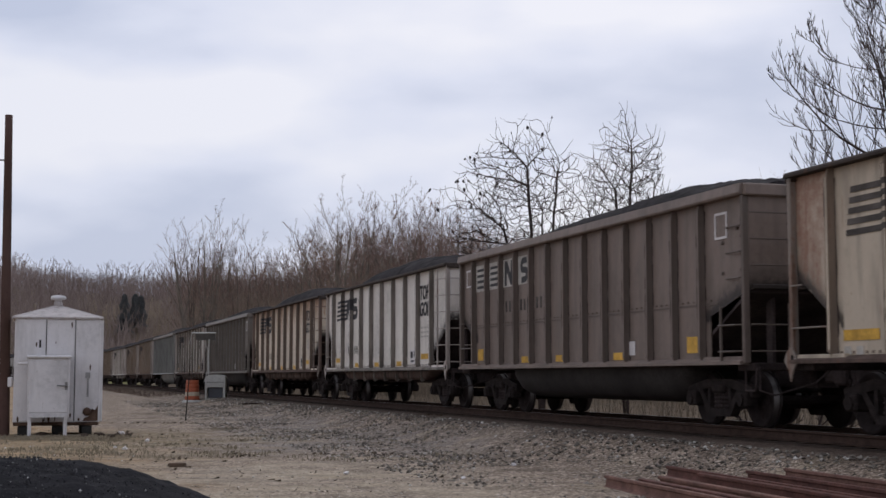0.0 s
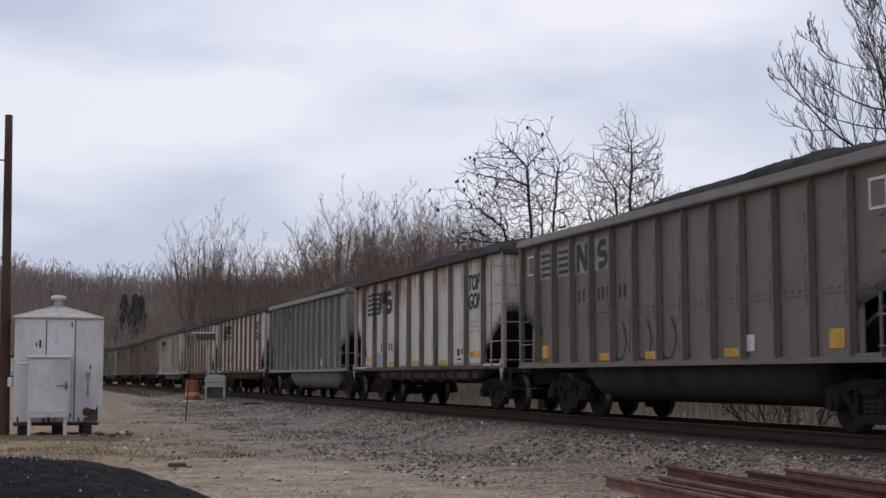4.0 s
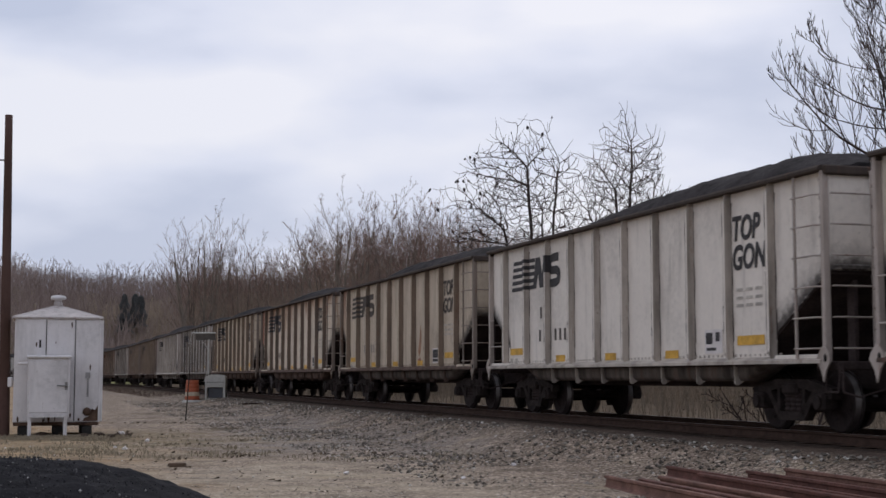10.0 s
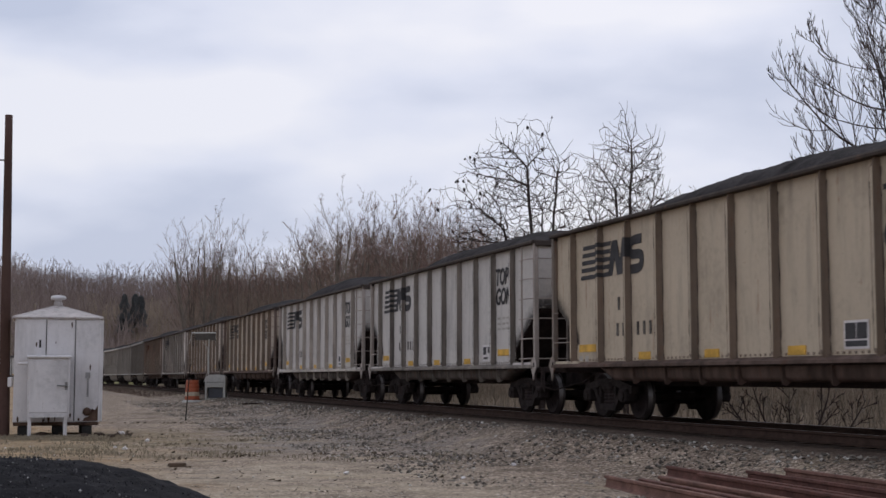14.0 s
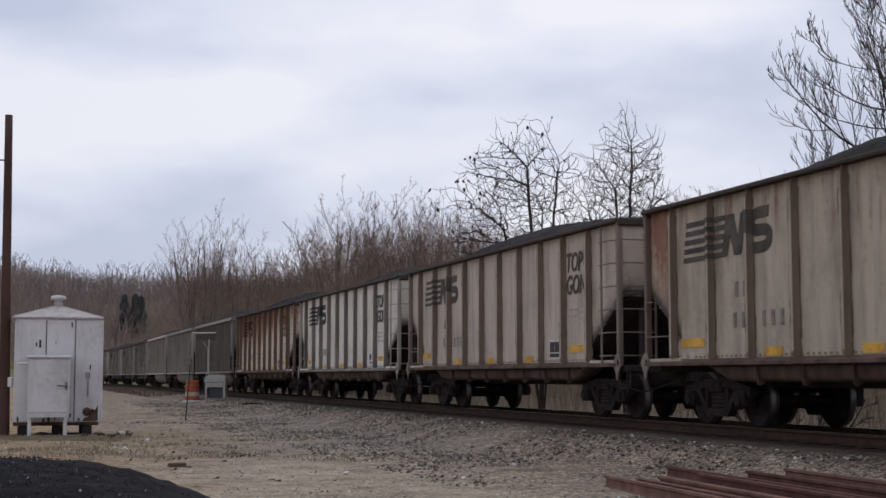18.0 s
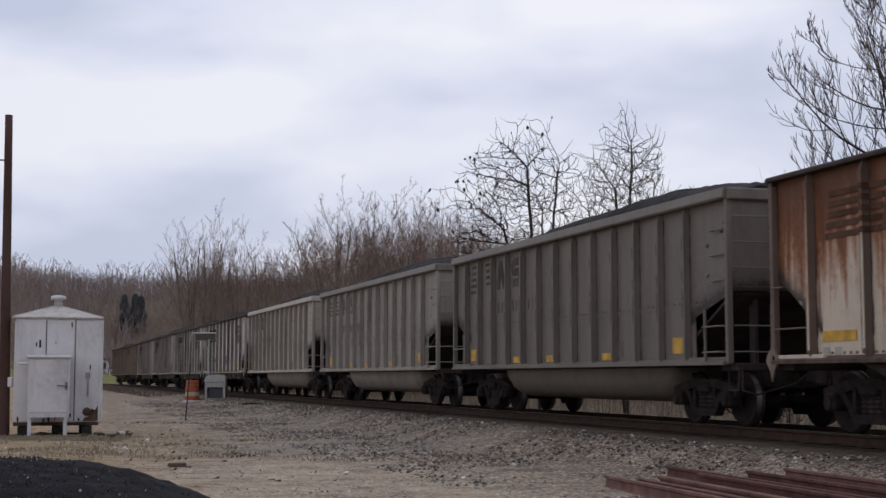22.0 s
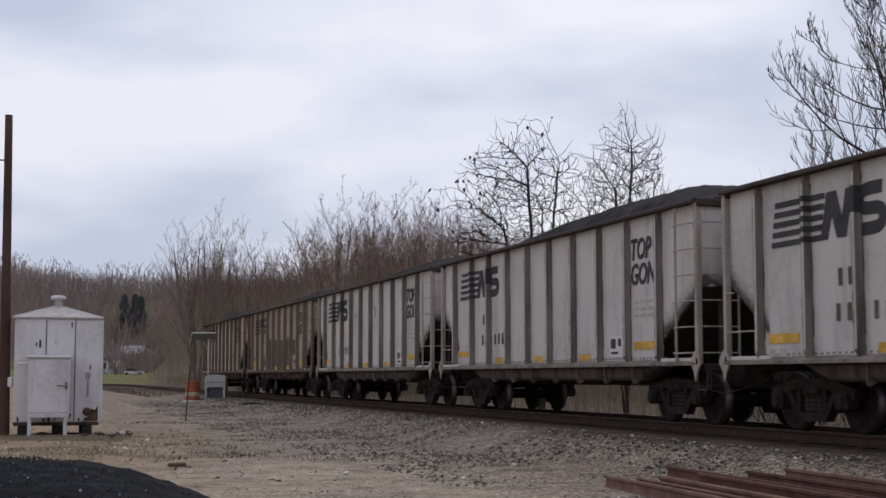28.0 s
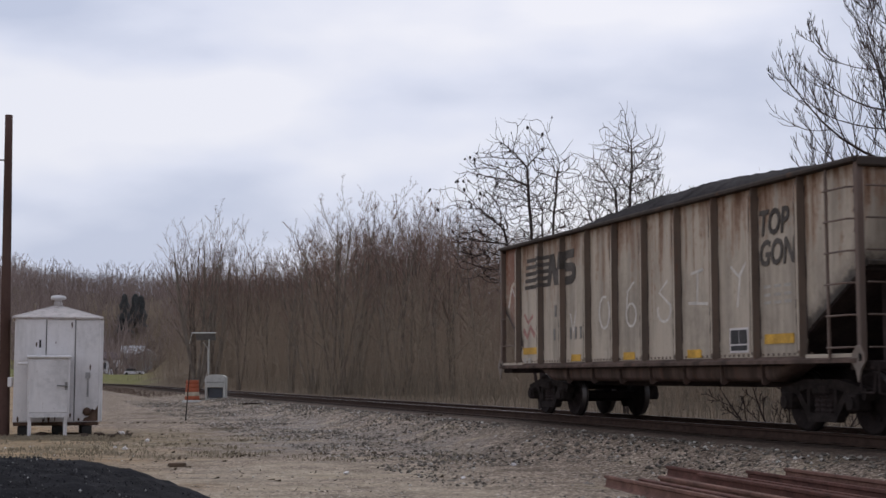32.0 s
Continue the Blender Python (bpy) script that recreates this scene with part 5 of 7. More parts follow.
def equipment_house():
    Y = 36.0
    x0, x1, zb, ze = -10.92, -8.80, 0.36, 3.0
    cx, d = (x0 + x1) / 2, 2.3
    h = thing("equipment_house", "white painted metal trackside equipment house with a hipped roof on piers", "shed", pose(cx + 0.5 * d * math.sin(radians(-16)), Y + 0.5 * d * math.cos(radians(16)), 0, 0, 0, 16))
    w = (x1 - x0) / 2
    bm = bmesh.new()
    box(bm, -w, w, -d / 2, d / 2, zb, ze)
    part("wall", bm, SHED_PAINT, h)
    for k, x in enumerate((-w + 0.02, -w + 0.78, -w + 1.50)):
        bm = bmesh.new()
        soft_box(bm, x + 0.012, x + (0.735 if k == 0 else 0.695), -d / 2 - 0.018, -d / 2, zb + 0.02, ze - 0.03, 0.006)
        part("wall_panel", bm, SHED_PAINT, h)
    for x in (-w + 0.765, -w + 1.485):
        bm = bmesh.new()
        box(bm, x, x + 0.02, -d / 2 - 0.006, -d / 2, zb + 0.02, ze - 0.03)
        part("joint", bm, SEAM_GREY, h)
    bm = bmesh.new()
    e = 0.07
    v = [bm.verts.new(p) for p in ((-w - e, -d / 2 - e, ze), (w + e, -d / 2 - e, ze), (w + e, d / 2 + e, ze), (-w - e, d / 2 + e, ze),
                                   (-w - e, -d / 2 - e, ze + 0.035), (w + e, -d / 2 - e, ze + 0.035), (w + e, d / 2 + e, ze + 0.035), (-w - e, d / 2 + e, ze + 0.035), (0, 0, ze + 0.40))]
    for f in ((3, 2, 1, 0), (0, 1, 5, 4), (1, 2, 6, 5), (2, 3, 7, 6), (3, 0, 4, 7), (4, 5, 8), (5, 6, 8), (6, 7, 8), (7, 4, 8)):
        bm.faces.new([v[i] for i in f])
    roof = part("roof", bm, ROOF_PAINT, h, "grey-white sheet metal hipped roof")
    bm = bmesh.new()
    lathe(bm, [(0.10, ze + 0.30), (0.085, ze + 0.53), (0.19, ze + 0.545), (0.205, ze + 0.58), (0.18, ze + 0.635), (0.05, ze + 0.66)], 16)
    part("roof_vent", bm, SHED_PAINT, roof)
    bm = bmesh.new()
    lathe(bm, [(0.105, ze + 0.36), (0.112, ze + 0.38), (0.112, ze + 0.44), (0.09, ze + 0.50)], 12)
    part("vent_collar", bm, ROOF_PAINT, roof)
    bm = bmesh.new()
    for sx in (-1, 1):
        for sy in (-1, 1):
            tube(bm, (sx * (w + e - 0.01), sy * (d / 2 + e - 0.01), ze + 0.035), (0, 0, ze + 0.405), 0.014, n=5)
    part("ridge_cap", bm, ROOF_PAINT, roof)
    for x in (-w + 0.25, 0.05, w - 0.3):
        for y in (-d / 2 + 0.15, d / 2 - 0.15):
            bm = bmesh.new()
            soft_box(bm, x - 0.13, x + 0.13, y - 0.13, y + 0.13, -0.15, zb - 0.1, 0.02)
            part("pier", bm, SHED_DARK, h)
    bm = bmesh.new()
    soft_box(bm, -w + 0.01, w - 0.01, -d / 2 - 0.012, d / 2 - 0.02, zb - 0.09, zb, 0.02)
    part("floor_beam", bm, RUST_BASE, h)
    bm = bmesh.new()
    box(bm, w - 0.32, w - 0.27, -d / 2 - 0.05, -d / 2 - 0.018, 1.0, 1.5)
    box(bm, w - 0.36, w - 0.24, -d / 2 - 0.07, -d / 2 - 0.018, 1.48, 1.62)
    part("latch_bar", bm, plain("galvanised", (0.30, 0.29, 0.28), 0.5, 0.5), h)
    bm = bmesh.new()
    lathe(bm, [(0.11, 0), (0.10, 0.06), (0.03, 0.08)], 12, pose(w - 0.3, -d / 2 - 0.02, 0.62, 90, 0, 0))
    part("cable_port", bm, RUST_BASE, h)
    bm = bmesh.new()
    box(bm, -w + 0.60, -w + 0.65, -d / 2 - 0.04, -d / 2 - 0.018, 2.25, 2.45)
    part("hinge", bm, SHED_DARK, h)
    bm = bmesh.new()
    soft_box(bm, w - 0.03, w + 0.01, -d / 2 - 0.03, -d / 2 - 0.02, zb, ze - 0.03, 0.004)
    part("corner_trim", bm, SHED_PAINT, h)
    stain = plain("shed_rust_stain", (0.103, 0.064, 0.045), 0.9, 0, 0.4, 5.0)
    rng = random.Random(3)
    for _ in range(15):
        x, z = rng.uniform(-w + 0.06, w - 0.06), rng.choice((rng.uniform(zb + 0.03, zb + 0.3), rng.uniform(zb + 0.03, zb + 0.2), rng.uniform(1.5, ze - 0.1)))
        a, b = rng.uniform(0.01, 0.035), rng.uniform(0.03, 0.14)
        bm = bmesh.new()
        prism(bm, [(x - a, z), (x - a * 0.3, z - b), (x + a * 0.5, z - b * 0.7), (x + a, z), (x + a * 0.4, z + b * 0.5), (x - a * 0.6, z + b * 0.4)], "y", -d / 2 - 0.0215, -d / 2 - 0.017)
        part("rust_spot", bm, stain, h)
    bm = bmesh.new()
    prism(bm, [(w - 0.42, zb + 0.02), (w - 0.03, zb + 0.02), (w - 0.03, zb + 0.42), (w - 0.10, zb + 0.30), (w - 0.18, zb + 0.34), (w - 0.26, zb + 0.14), (w - 0.36, zb + 0.10)], "y", -d / 2 - 0.023, -d / 2 - 0.017)
    part("rust_patch", bm, RUST_BASE, h)
    return h


def cabinet():
    c = thing("equipment_cabinet", "white painted steel cabinet on legs with a latch handle", "cabinet", pose(-9.93, 35.5, 0, 0, 0, 16))
    bm = bmesh.new()
    soft_box(bm, -0.51, 0.51, -0.28, 0.28, 0.50, 1.97, 0.02)
    body = part("body", bm, SHED_PAINT, c)
    bm = bmesh.new()
    soft_box(bm, -0.47, 0.46, -0.31, -0.28, 0.62, 1.92, 0.012)
    door = part("door", bm, SHED_PAINT, c)
    bm = bmesh.new()
    tube(bm, (0.44, -0.36, 1.28), (0.20, -0.36, 1.29), 0.018, n=6)
    tube(bm, (0.42, -0.31, 1.28), (0.42, -0.37, 1.28), 0.022, n=6)
    soft_box(bm, 0.39, 0.46, -0.33, -0.31, 1.18, 1.38, 0.01)
    part("handle", bm, plain("handle_steel", (0.22, 0.21, 0.2), 0.5, 0.5), door)
    bm = bmesh.new()
    prism(bm, [(-0.33, 1.97), (-0.35, 2.01), (0.33, 2.06), (0.33, 1.97)], "x", -0.54, 0.54)
    part("lid", bm, SHED_PAINT, c, "sloping white sheet metal top")
    bm = bmesh.new()
    soft_box(bm, -0.76, -0.51, -0.30, -0.10, 1.80, 1.87, 0.02)
    part("lamp_bracket", bm, SHED_PAINT, c)
    bm = bmesh.new()
    box(bm, -0.49, 0.49, -0.33, -0.28, 0.5, 0.6)
    part("lower_rail", bm, SHED_PAINT, c)
    for x in (-0.44, 0.42):
        for y in (-0.26, 0.20):
            bm = bmesh.new()
            soft_box(bm, x - 0.045, x + 0.045, y - 0.03, y + 0.05, -0.12, 0.52, 0.01)
            part("leg", bm, SHED_PAINT, c)


def wood_pole():
    p = thing("utility_pole", "weathered brown wooden utility pole", "pole", pose(-11.2, 36.0, gz(-11.2, 36.0)))
    bm = bmesh.new()
    prev = None
    for k in range(13):
        z = -0.3 + k * 0.715
        r = 0.145 - 0.004 * k
        ring = [bm.verts.new((r * math.cos(a * math.pi / 6) - 0.012 * z + 0.02, r * math.sin(a * math.pi / 6), z)) for a in range(12)]
        if prev:
            for a in range(12):
                f = bm.faces.new((prev[a], prev[(a + 1) % 12], ring[(a + 1) % 12], ring[a]))
                f.smooth = True
        prev = ring
    bm.faces.new(prev)
    part("shaft", bm, WOOD_POLE, p)
    bm = bmesh.new()
    tube(bm, (-0.19, -0.12, 0.0), (-0.26, -0.1, 3.4), 0.025, n=6)
    part("conduit", bm, SHED_PAINT, p, "white conduit pipe")
    bm = bmesh.new()
    soft_box(bm, 0.12, 0.24, -0.16, -0.04, 1.25, 1.50, 0.02)
    part("meter_box", bm, SHED_PAINT, p)
    tube_bm = bmesh.new()
    tube(tube_bm, (-0.30, 0, 7.1), (-0.13, 0, 7.1), 0.02, n=6)
    part("bracket", tube_bm, STEEL_DARK, p)


equipment_house()
cabinet()
wood_pole()

ORANGE = wagon_paint("barrel_orange", (0.30, 0.08, 0.038), 0.3, 0.3, (0.310, 0.217, 0.170))
DIRTY_CREAM = wagon_paint("dirty_cream_band", (0.44, 0.38, 0.29), 0.4, 0.3, (0.24, 0.08, 0.04))
GALV = plain("pale_galvanised", (0.42, 0.41, 0.375), 0.6, 0.1, 0.15, 6.0)
PANEL_DARK = plain("dark_grille", (0.031, 0.034, 0.045), 0.3, 0.0, 0.2)
PANEL_BACK = plain("panel_backing", (0.17, 0.17, 0.165), 0.6, 0.0, 0.2)


def signal_corner():
    Y = 72.0
    zb = gz(-12.0, Y)
    b = thing("relay_box", "pale grey-green arched metal relay box on a frame", "equipment box", pose(-11.58, Y, zb))
    bm = bmesh.new()
    pts = [(-0.52, 0.62), (-0.52, 1.10)] + [(-0.52 * math.cos(k * math.pi / 8), 1.10 + 0.17 * math.sin(k * math.pi / 8)) for k in range(1, 8)] + [(0.52, 1.10), (0.52, 0.62)]
    prism(bm, pts, "y", -0.35, 0.35)
    part("body", bm, GALV, b)
    bm = bmesh.new()
    for k in range(7):
        box(bm, -0.43 + k * 0.13, -0.36 + k * 0.13, -0.37, -0.35, 0.86, 0.90)
    part("vent", bm, PANEL_DARK, b)
    # solid dark block stands in for the shade between the open legs
    bm = bmesh.new()
    soft_box(bm, -0.36, 0.36, -0.2, 0.3, 0.08, 0.60, 0.02)
    part("battery_case", bm, PANEL_DARK, b)
    for x in (-0.46, 0.46):
        bm = bmesh.new()
        soft_box(bm, x - 0.06, x + 0.06, -0.33, 0.33, -0.1, 0.62, 0.01)
        part("leg", bm, GALV, b)
    bm = bmesh.new()
    box(bm, -0.49, 0.49, -0.34, 0.34, 0.0, 0.07)
    part("base", bm, GALV, b)
    s = thing("solar_panel_mast", "grey steel mast carrying a tilted solar panel", "solar mast", pose(-12.08, Y + 0.6, zb))
    bm = bmesh.new()
    tube(bm, (0, 0, -0.2), (0, 0, 3.3), 0.04, 0.032, n=8)
    part("mast", bm, GALV, s)
    m = pose(0.0, -0.05, 3.14, -42, 0, 0)
    bm = bmesh.new()
    box(bm, -0.66, 0.34, -0.36, 0.14, -0.02, 0.02, m)
    panel = part("panel", bm, PANEL_BACK, s, "grey underside of a tilted solar panel")
    bm = bmesh.new()
    box(bm, -0.83, 0.39, -0.40, -0.355, -0.035, 0.035, m)
    part("panel_frame", bm, GALV, panel)
    bm = bmesh.new()
    tube(bm, m @ Vector((-0.83, -0.38, 0)), m @ Vector((-1.0, 0.2, -0.2)), 0.022, n=6)
    part("panel_arm", bm, GALV, panel)
    bm = bmesh.new()
    for u, v in (((-0.3, -0.05, 2.95), (-0.06, 0, 2.6)), ((-0.06, 0, 2.6), (-0.05, 0, 1.4)), ((-0.05, 0, 1.4), (-0.22, 0, 0.9))):
        tube(bm, u, v, 0.02, n=6)
    part("cable_pipe", bm, GALV, s)
    d = thing("traffic_drum", "faded orange and white traffic drum on a pale base", "traffic drum", pose(-12.62, Y - 1.0, gz(-12.6, Y - 1)))
    for k in range(5):
        bm = bmesh.new()
        r = 0.37 - 0.012 * k
        lathe(bm, [(r, 0.12 + k * 0.2), (r + 0.01, 0.14 + k * 0.2), (r - 0.004, 0.31 + k * 0.2), (r - 0.012, 0.32 + k * 0.2)], 18)
        part("band", bm, ORANGE if k % 2 == 0 or k == 3 else DIRTY_CREAM, d)
    bm = bmesh.new()
    lathe(bm, [(0.52, -0.03), (0.52, 0.06), (0.40, 0.12)], 18)
    part("base", bm, GALV, d)
    p = single("marker_stake", (lambda q: (tube(q, (0, 0, -0.1), (0.13, 0, 1.9), 0.022, 0.015, n=6), q)[1])(bmesh.new()), STEEL_DARK, "thin dark leaning steel stake in the gravel", "stake", pose(-8.75, 48.0, gz(-8.75, 48.0)))
    return p


signal_corner()


# ---- stockpiled rails, coal heap, litter ----
def rail_stack():
    mat = plain("stock_rail_rust", (0.125, 0.056, 0.044), 0.75, 0.15, 0.35, 4.0, 30.0)
    mat2 = plain("stock_rail_brown", (0.185, 0.097, 0.074), 0.75, 0.1, 0.35, 4.0, 30.0)
    starts = ((2.22, 19.3, 8.5), (2.62, 18.7, 9.0), (3.25, 20.5, 10.0), (2.95, 19.2, 9.2), (4.02, 18.7, 10.0), (3.5, 19.3, 9.6), (4.4, 18.2, 9.5))
    rows = [((x, y), (x + 0.238 * n, y - 0.971 * n), 0.02) for x, y, n in starts]
    for k, (a, b, z) in enumerate(rows):
        bm = bmesh.new()
        L = math.dist(a, b)
        prism(bm, RAIL_PROFILE, "x", 0, L)
        ang = math.degrees(math.atan2(b[1] - a[1], b[0] - a[0]))
        single("stockpiled_rail", bm, mat if k % 3 else mat2, "rusty red-brown steel rail lying in a stockpile", "rail", pose(a[0], a[1], z - 0.02 + gz(*a), 4 if k % 2 else -3, 0, ang), "stack of old rails")


rail_stack()


def coal_heap():
    bm = bmesh.new()
    rows = []
    for i in range(141):
        row = []
        for j in range(141):
            x, y = -3.2 + 6.4 * i / 140, -3.2 + 6.4 * j / 140
            r = math.hypot(x, y * 0.9)
            h = 0.93 * max(0, 1 - (r / 2.75) ** 2) ** 1.15
            h += 0.04 * noise.noise(Vector((x * 1.5, y * 1.5, 2))) + 0.035 * noise.noise(Vector((x * 6, y * 6, 4))) + 0.014 * noise.noise(Vector((x * 14, y * 14, 8)))
            row.append(bm.verts.new((x, y, h - 0.06)))
        rows.append(row)
    for a, b in zip(rows, rows[1:]):
        for j in range(140):
            bm.faces.new((a[j], b[j], b[j + 1], a[j + 1])).smooth = True
    heap = single("coal_heap", bm, plain("heap_black", (0.017, 0.0165, 0.019), 0.9, 0, 0.4, 3.0, 30.0, 0.8), "low black heap of fine coal beside the yard", "coal heap", pose(-3.45, 11.0, 0))
    rng = np.random.default_rng(5)
    v, f = [], []
    for k in range(11000):
        x, y = rng.uniform(-2.6, 2.6, 2)
        if k % 8 == 0:      # more of them gather in one patch
            x, y = 0.35 + 0.5 * rng.normal(), -1.0 + 0.55 * rng.normal()
        r = math.hypot(x, y * 0.9)
        if r > 2.7:
            continue
        z = 0.93 * max(0, 1 - (r / 2.75) ** 2) ** 1.15 - 0.05
        s = 0.003 + 0.010 * rng.random() ** 3
        j = len(v)
        for p in ((1, 0, 0), (0, 1, 0), (-1, 0, 0), (0, -1, 0), (0, 0, 1), (0, 0, -1)):
            q = rng.uniform(0.6, 1.2) * s
            v.append((x + p[0] * q, y + p[1] * q, z + p[2] * q))
        f += [(j + a, j + b, j + c) for a, b, c in ((0, 1, 4), (1, 2, 4), (2, 3, 4), (3, 0, 4), (1, 0, 5), (2, 1, 5), (3, 2, 5), (0, 3, 5))]
    me = bpy.data.meshes.new("coal_grit")
    me.from_pydata(v, [], f)
    me.materials.append(island_material("coal_lump", [(0.0, (0.03, 0.029, 0.032)), (0.75, (0.055, 0.053, 0.056)), (0.95, (0.11, 0.106, 0.105)), (0.99, (0.30, 0.295, 0.285)), (1.0, (0.55, 0.54, 0.52))], 0.9))
    ob = new("coal_grit", me)
    ob.parent = heap
    tagged(ob, "loose lumps with a few pale chips", kind="stuff")


coal_heap()


def litter():
    """Scraps on the yard: a dark block, a stick, pale stones and straw clumps."""
    def put(name, bm, material, label, category, x, y, turn):
        single(name, bm, material, label, category, pose(x, y, gz(x, y), 0, 0, turn))

    bm = bmesh.new()
    soft_box(bm, -0.15, 0.15, -0.05, 0.05, -0.02, 0.055, 0.015)
    put("timber_block", bm, plain("old_timber", (0.115, 0.08, 0.058), 0.9), "short dark block of old timber on the ground", "timber", -4.5, 24.0, 6)
    bm = bmesh.new()
    tube(bm, (-0.55, 0, 0.04), (0.0, 0.05, 0.07), 0.035, 0.04, n=6)
    tube(bm, (0.0, 0.05, 0.07), (0.55, 0.0, 0.05), 0.04, 0.03, n=6)
    put("broken_branch", bm, TIE_MAT, "dark broken branch lying on the gravel", "branch", -7.85, 59.0, 3)
    rng = random.Random(12)
    white = plain("pale_scrap", (0.745, 0.699, 0.680), 0.8)
    for x, y, r in ((-8.52, 37.4, 0.10), (-6.9, 33.0, 0.06), (-6.95, 30.0, 0.05), (-6.6, 29.4, 0.06), (-1.5, 22.0, 0.05), (1.2, 24.0, 0.05), (0.3, 21.0, 0.04)):
        bm = bmesh.new()
        bmesh.ops.create_icosphere(bm, subdivisions=1, radius=r)
        for v in bm.verts:
            v.co = Vector((v.co.x * rng.uniform(0.8, 1.5), v.co.y, (v.co.z + r * 0.7) * rng.uniform(0.4, 0.8)))
        put("pale_stone", bm, white, "pale chunk of broken stone on the gravel", "stone", x, y, rng.uniform(0, 360))


    soil = plain("dark_soil", (0.075, 0.055, 0.042), 0.95, 0, 0.4, 4.0)
    for _ in range(26):
        bm = bmesh.new()
        r = rng.uniform(0.05, 0.13)
        bmesh.ops.create_icosphere(bm, subdivisions=1, radius=r)
        for v in bm.verts:
            v.co = Vector((v.co.x * rng.uniform(0.9, 1.5), v.co.y, (v.co.z + r * 0.5) * rng.uniform(0.4, 0.9)))
        put("soil_clod", bm, soil, "dark clod of earth by the equipment house", "clod", rng.uniform(-10.9, -7.9), rng.uniform(35.0, 36.2), rng.uniform(0, 360))


litter()


def straw(name, label, spots, seed, hmin, hmax, material):
    """Tufts of dead grass in one mesh of bent blades."""
    rng = random.Random(seed)
    v, f = [], []
    for x, y, n in spots:
        z = gz(x, y)
        for _ in range(n):
            a, h = rng.uniform(0, 6.28), rng.uniform(hmin, hmax)
            px, py = x + rng.gauss(0, 0.12), y + rng.gauss(0, 0.12)
            dx, dy, w = math.cos(a) * h * 0.5, math.sin(a) * h * 0.5, 0.008
            k = len(v)
            v += [(px - w, py, z - 0.01), (px + w, py, z - 0.01), (px + dx * 0.4 + w, py + dy * 0.4, z + h * 0.7), (px + dx * 0.4 - w, py + dy * 0.4, z + h * 0.7), (px + dx, py + dy, z + h * rng.uniform(0.7, 1.0))]
            f += [(k, k + 1, k + 2, k + 3), (k + 3, k + 2, k + 4)]
    me = bpy.data.meshes.new(name)
    me.from_pydata(v, [], f)
    me.materials.append(material)
    tagged(new(name, me), label, "dry grass", kind="stuff")


def dead_grass():
    rng = random.Random(77)
    spots = [(rng.uniform(-12.5, -7.6), rng.uniform(33.2, 36.0), 26) for _ in range(130)]
    for _ in range(60):      # loose clumps, thinning out from the sheds
        cx, cy = rng.gauss(-8.5, 2.4), rng.uniform(24.5, 36.0)
        spots += [(cx + rng.gauss(0, 0.5), cy + rng.gauss(0, 0.5), rng.randrange(5, 14)) for _k in range(rng.randrange(2, 6))]
    spots += [(rng.uniform(-10.5, -8.2), 35.2 + rng.uniform(-0.4, 0.5), 34) for _ in range(40)]
    for _ in range(26):
        y = rng.uniform(24, 44)
        x = rng.uniform(-0.32, 0.12) * y
        if side_of_track(x, y)[0] > 4:
            spots.append((x, y, 12))
    for y, x0, x1 in ((27.2, -4.9, -3.5), (40.5, -7.0, -5.4), (30.5, -6.2, -3.8), (25.6, -2.6, 0.2), (33.0, -3.0, 0.5)):
        spots += [(rng.uniform(x0, x1), y + rng.gauss(0, 0.35), 7) for _ in range(14)]
    straw("dead_grass", "tufts of dead straw-coloured grass on the yard", spots, 5, 0.02, 0.085, plain("straw", (0.285, 0.24, 0.172), 0.95, 0, 0.3, 3.0, 14.0, world=True))
    spots = []
    for x0, x1, y0, y1, k in ((-5.2, -2.6, 26.0, 28.6, 4), (-1.6, 1.0, 36.5, 38.5, 8), (-9.0, -5.0, 45.0, 47.0, 9), (-2.0, 1.5, 27.0, 30.0, 9), (-7.0, 0.0, 30.0, 44.0, 12)):
        spots += [(rng.uniform(x0, x1), rng.uniform(y0, y1), 14) for _ in range(k)]
    straw("withered_weeds", "small dark withered weeds on the gravel", spots, 9, 0.015, 0.05, plain("withered_weed", (0.075, 0.055, 0.042), 0.95, 0, 0.3, 3.0, 14.0, world=True))


dead_grass()


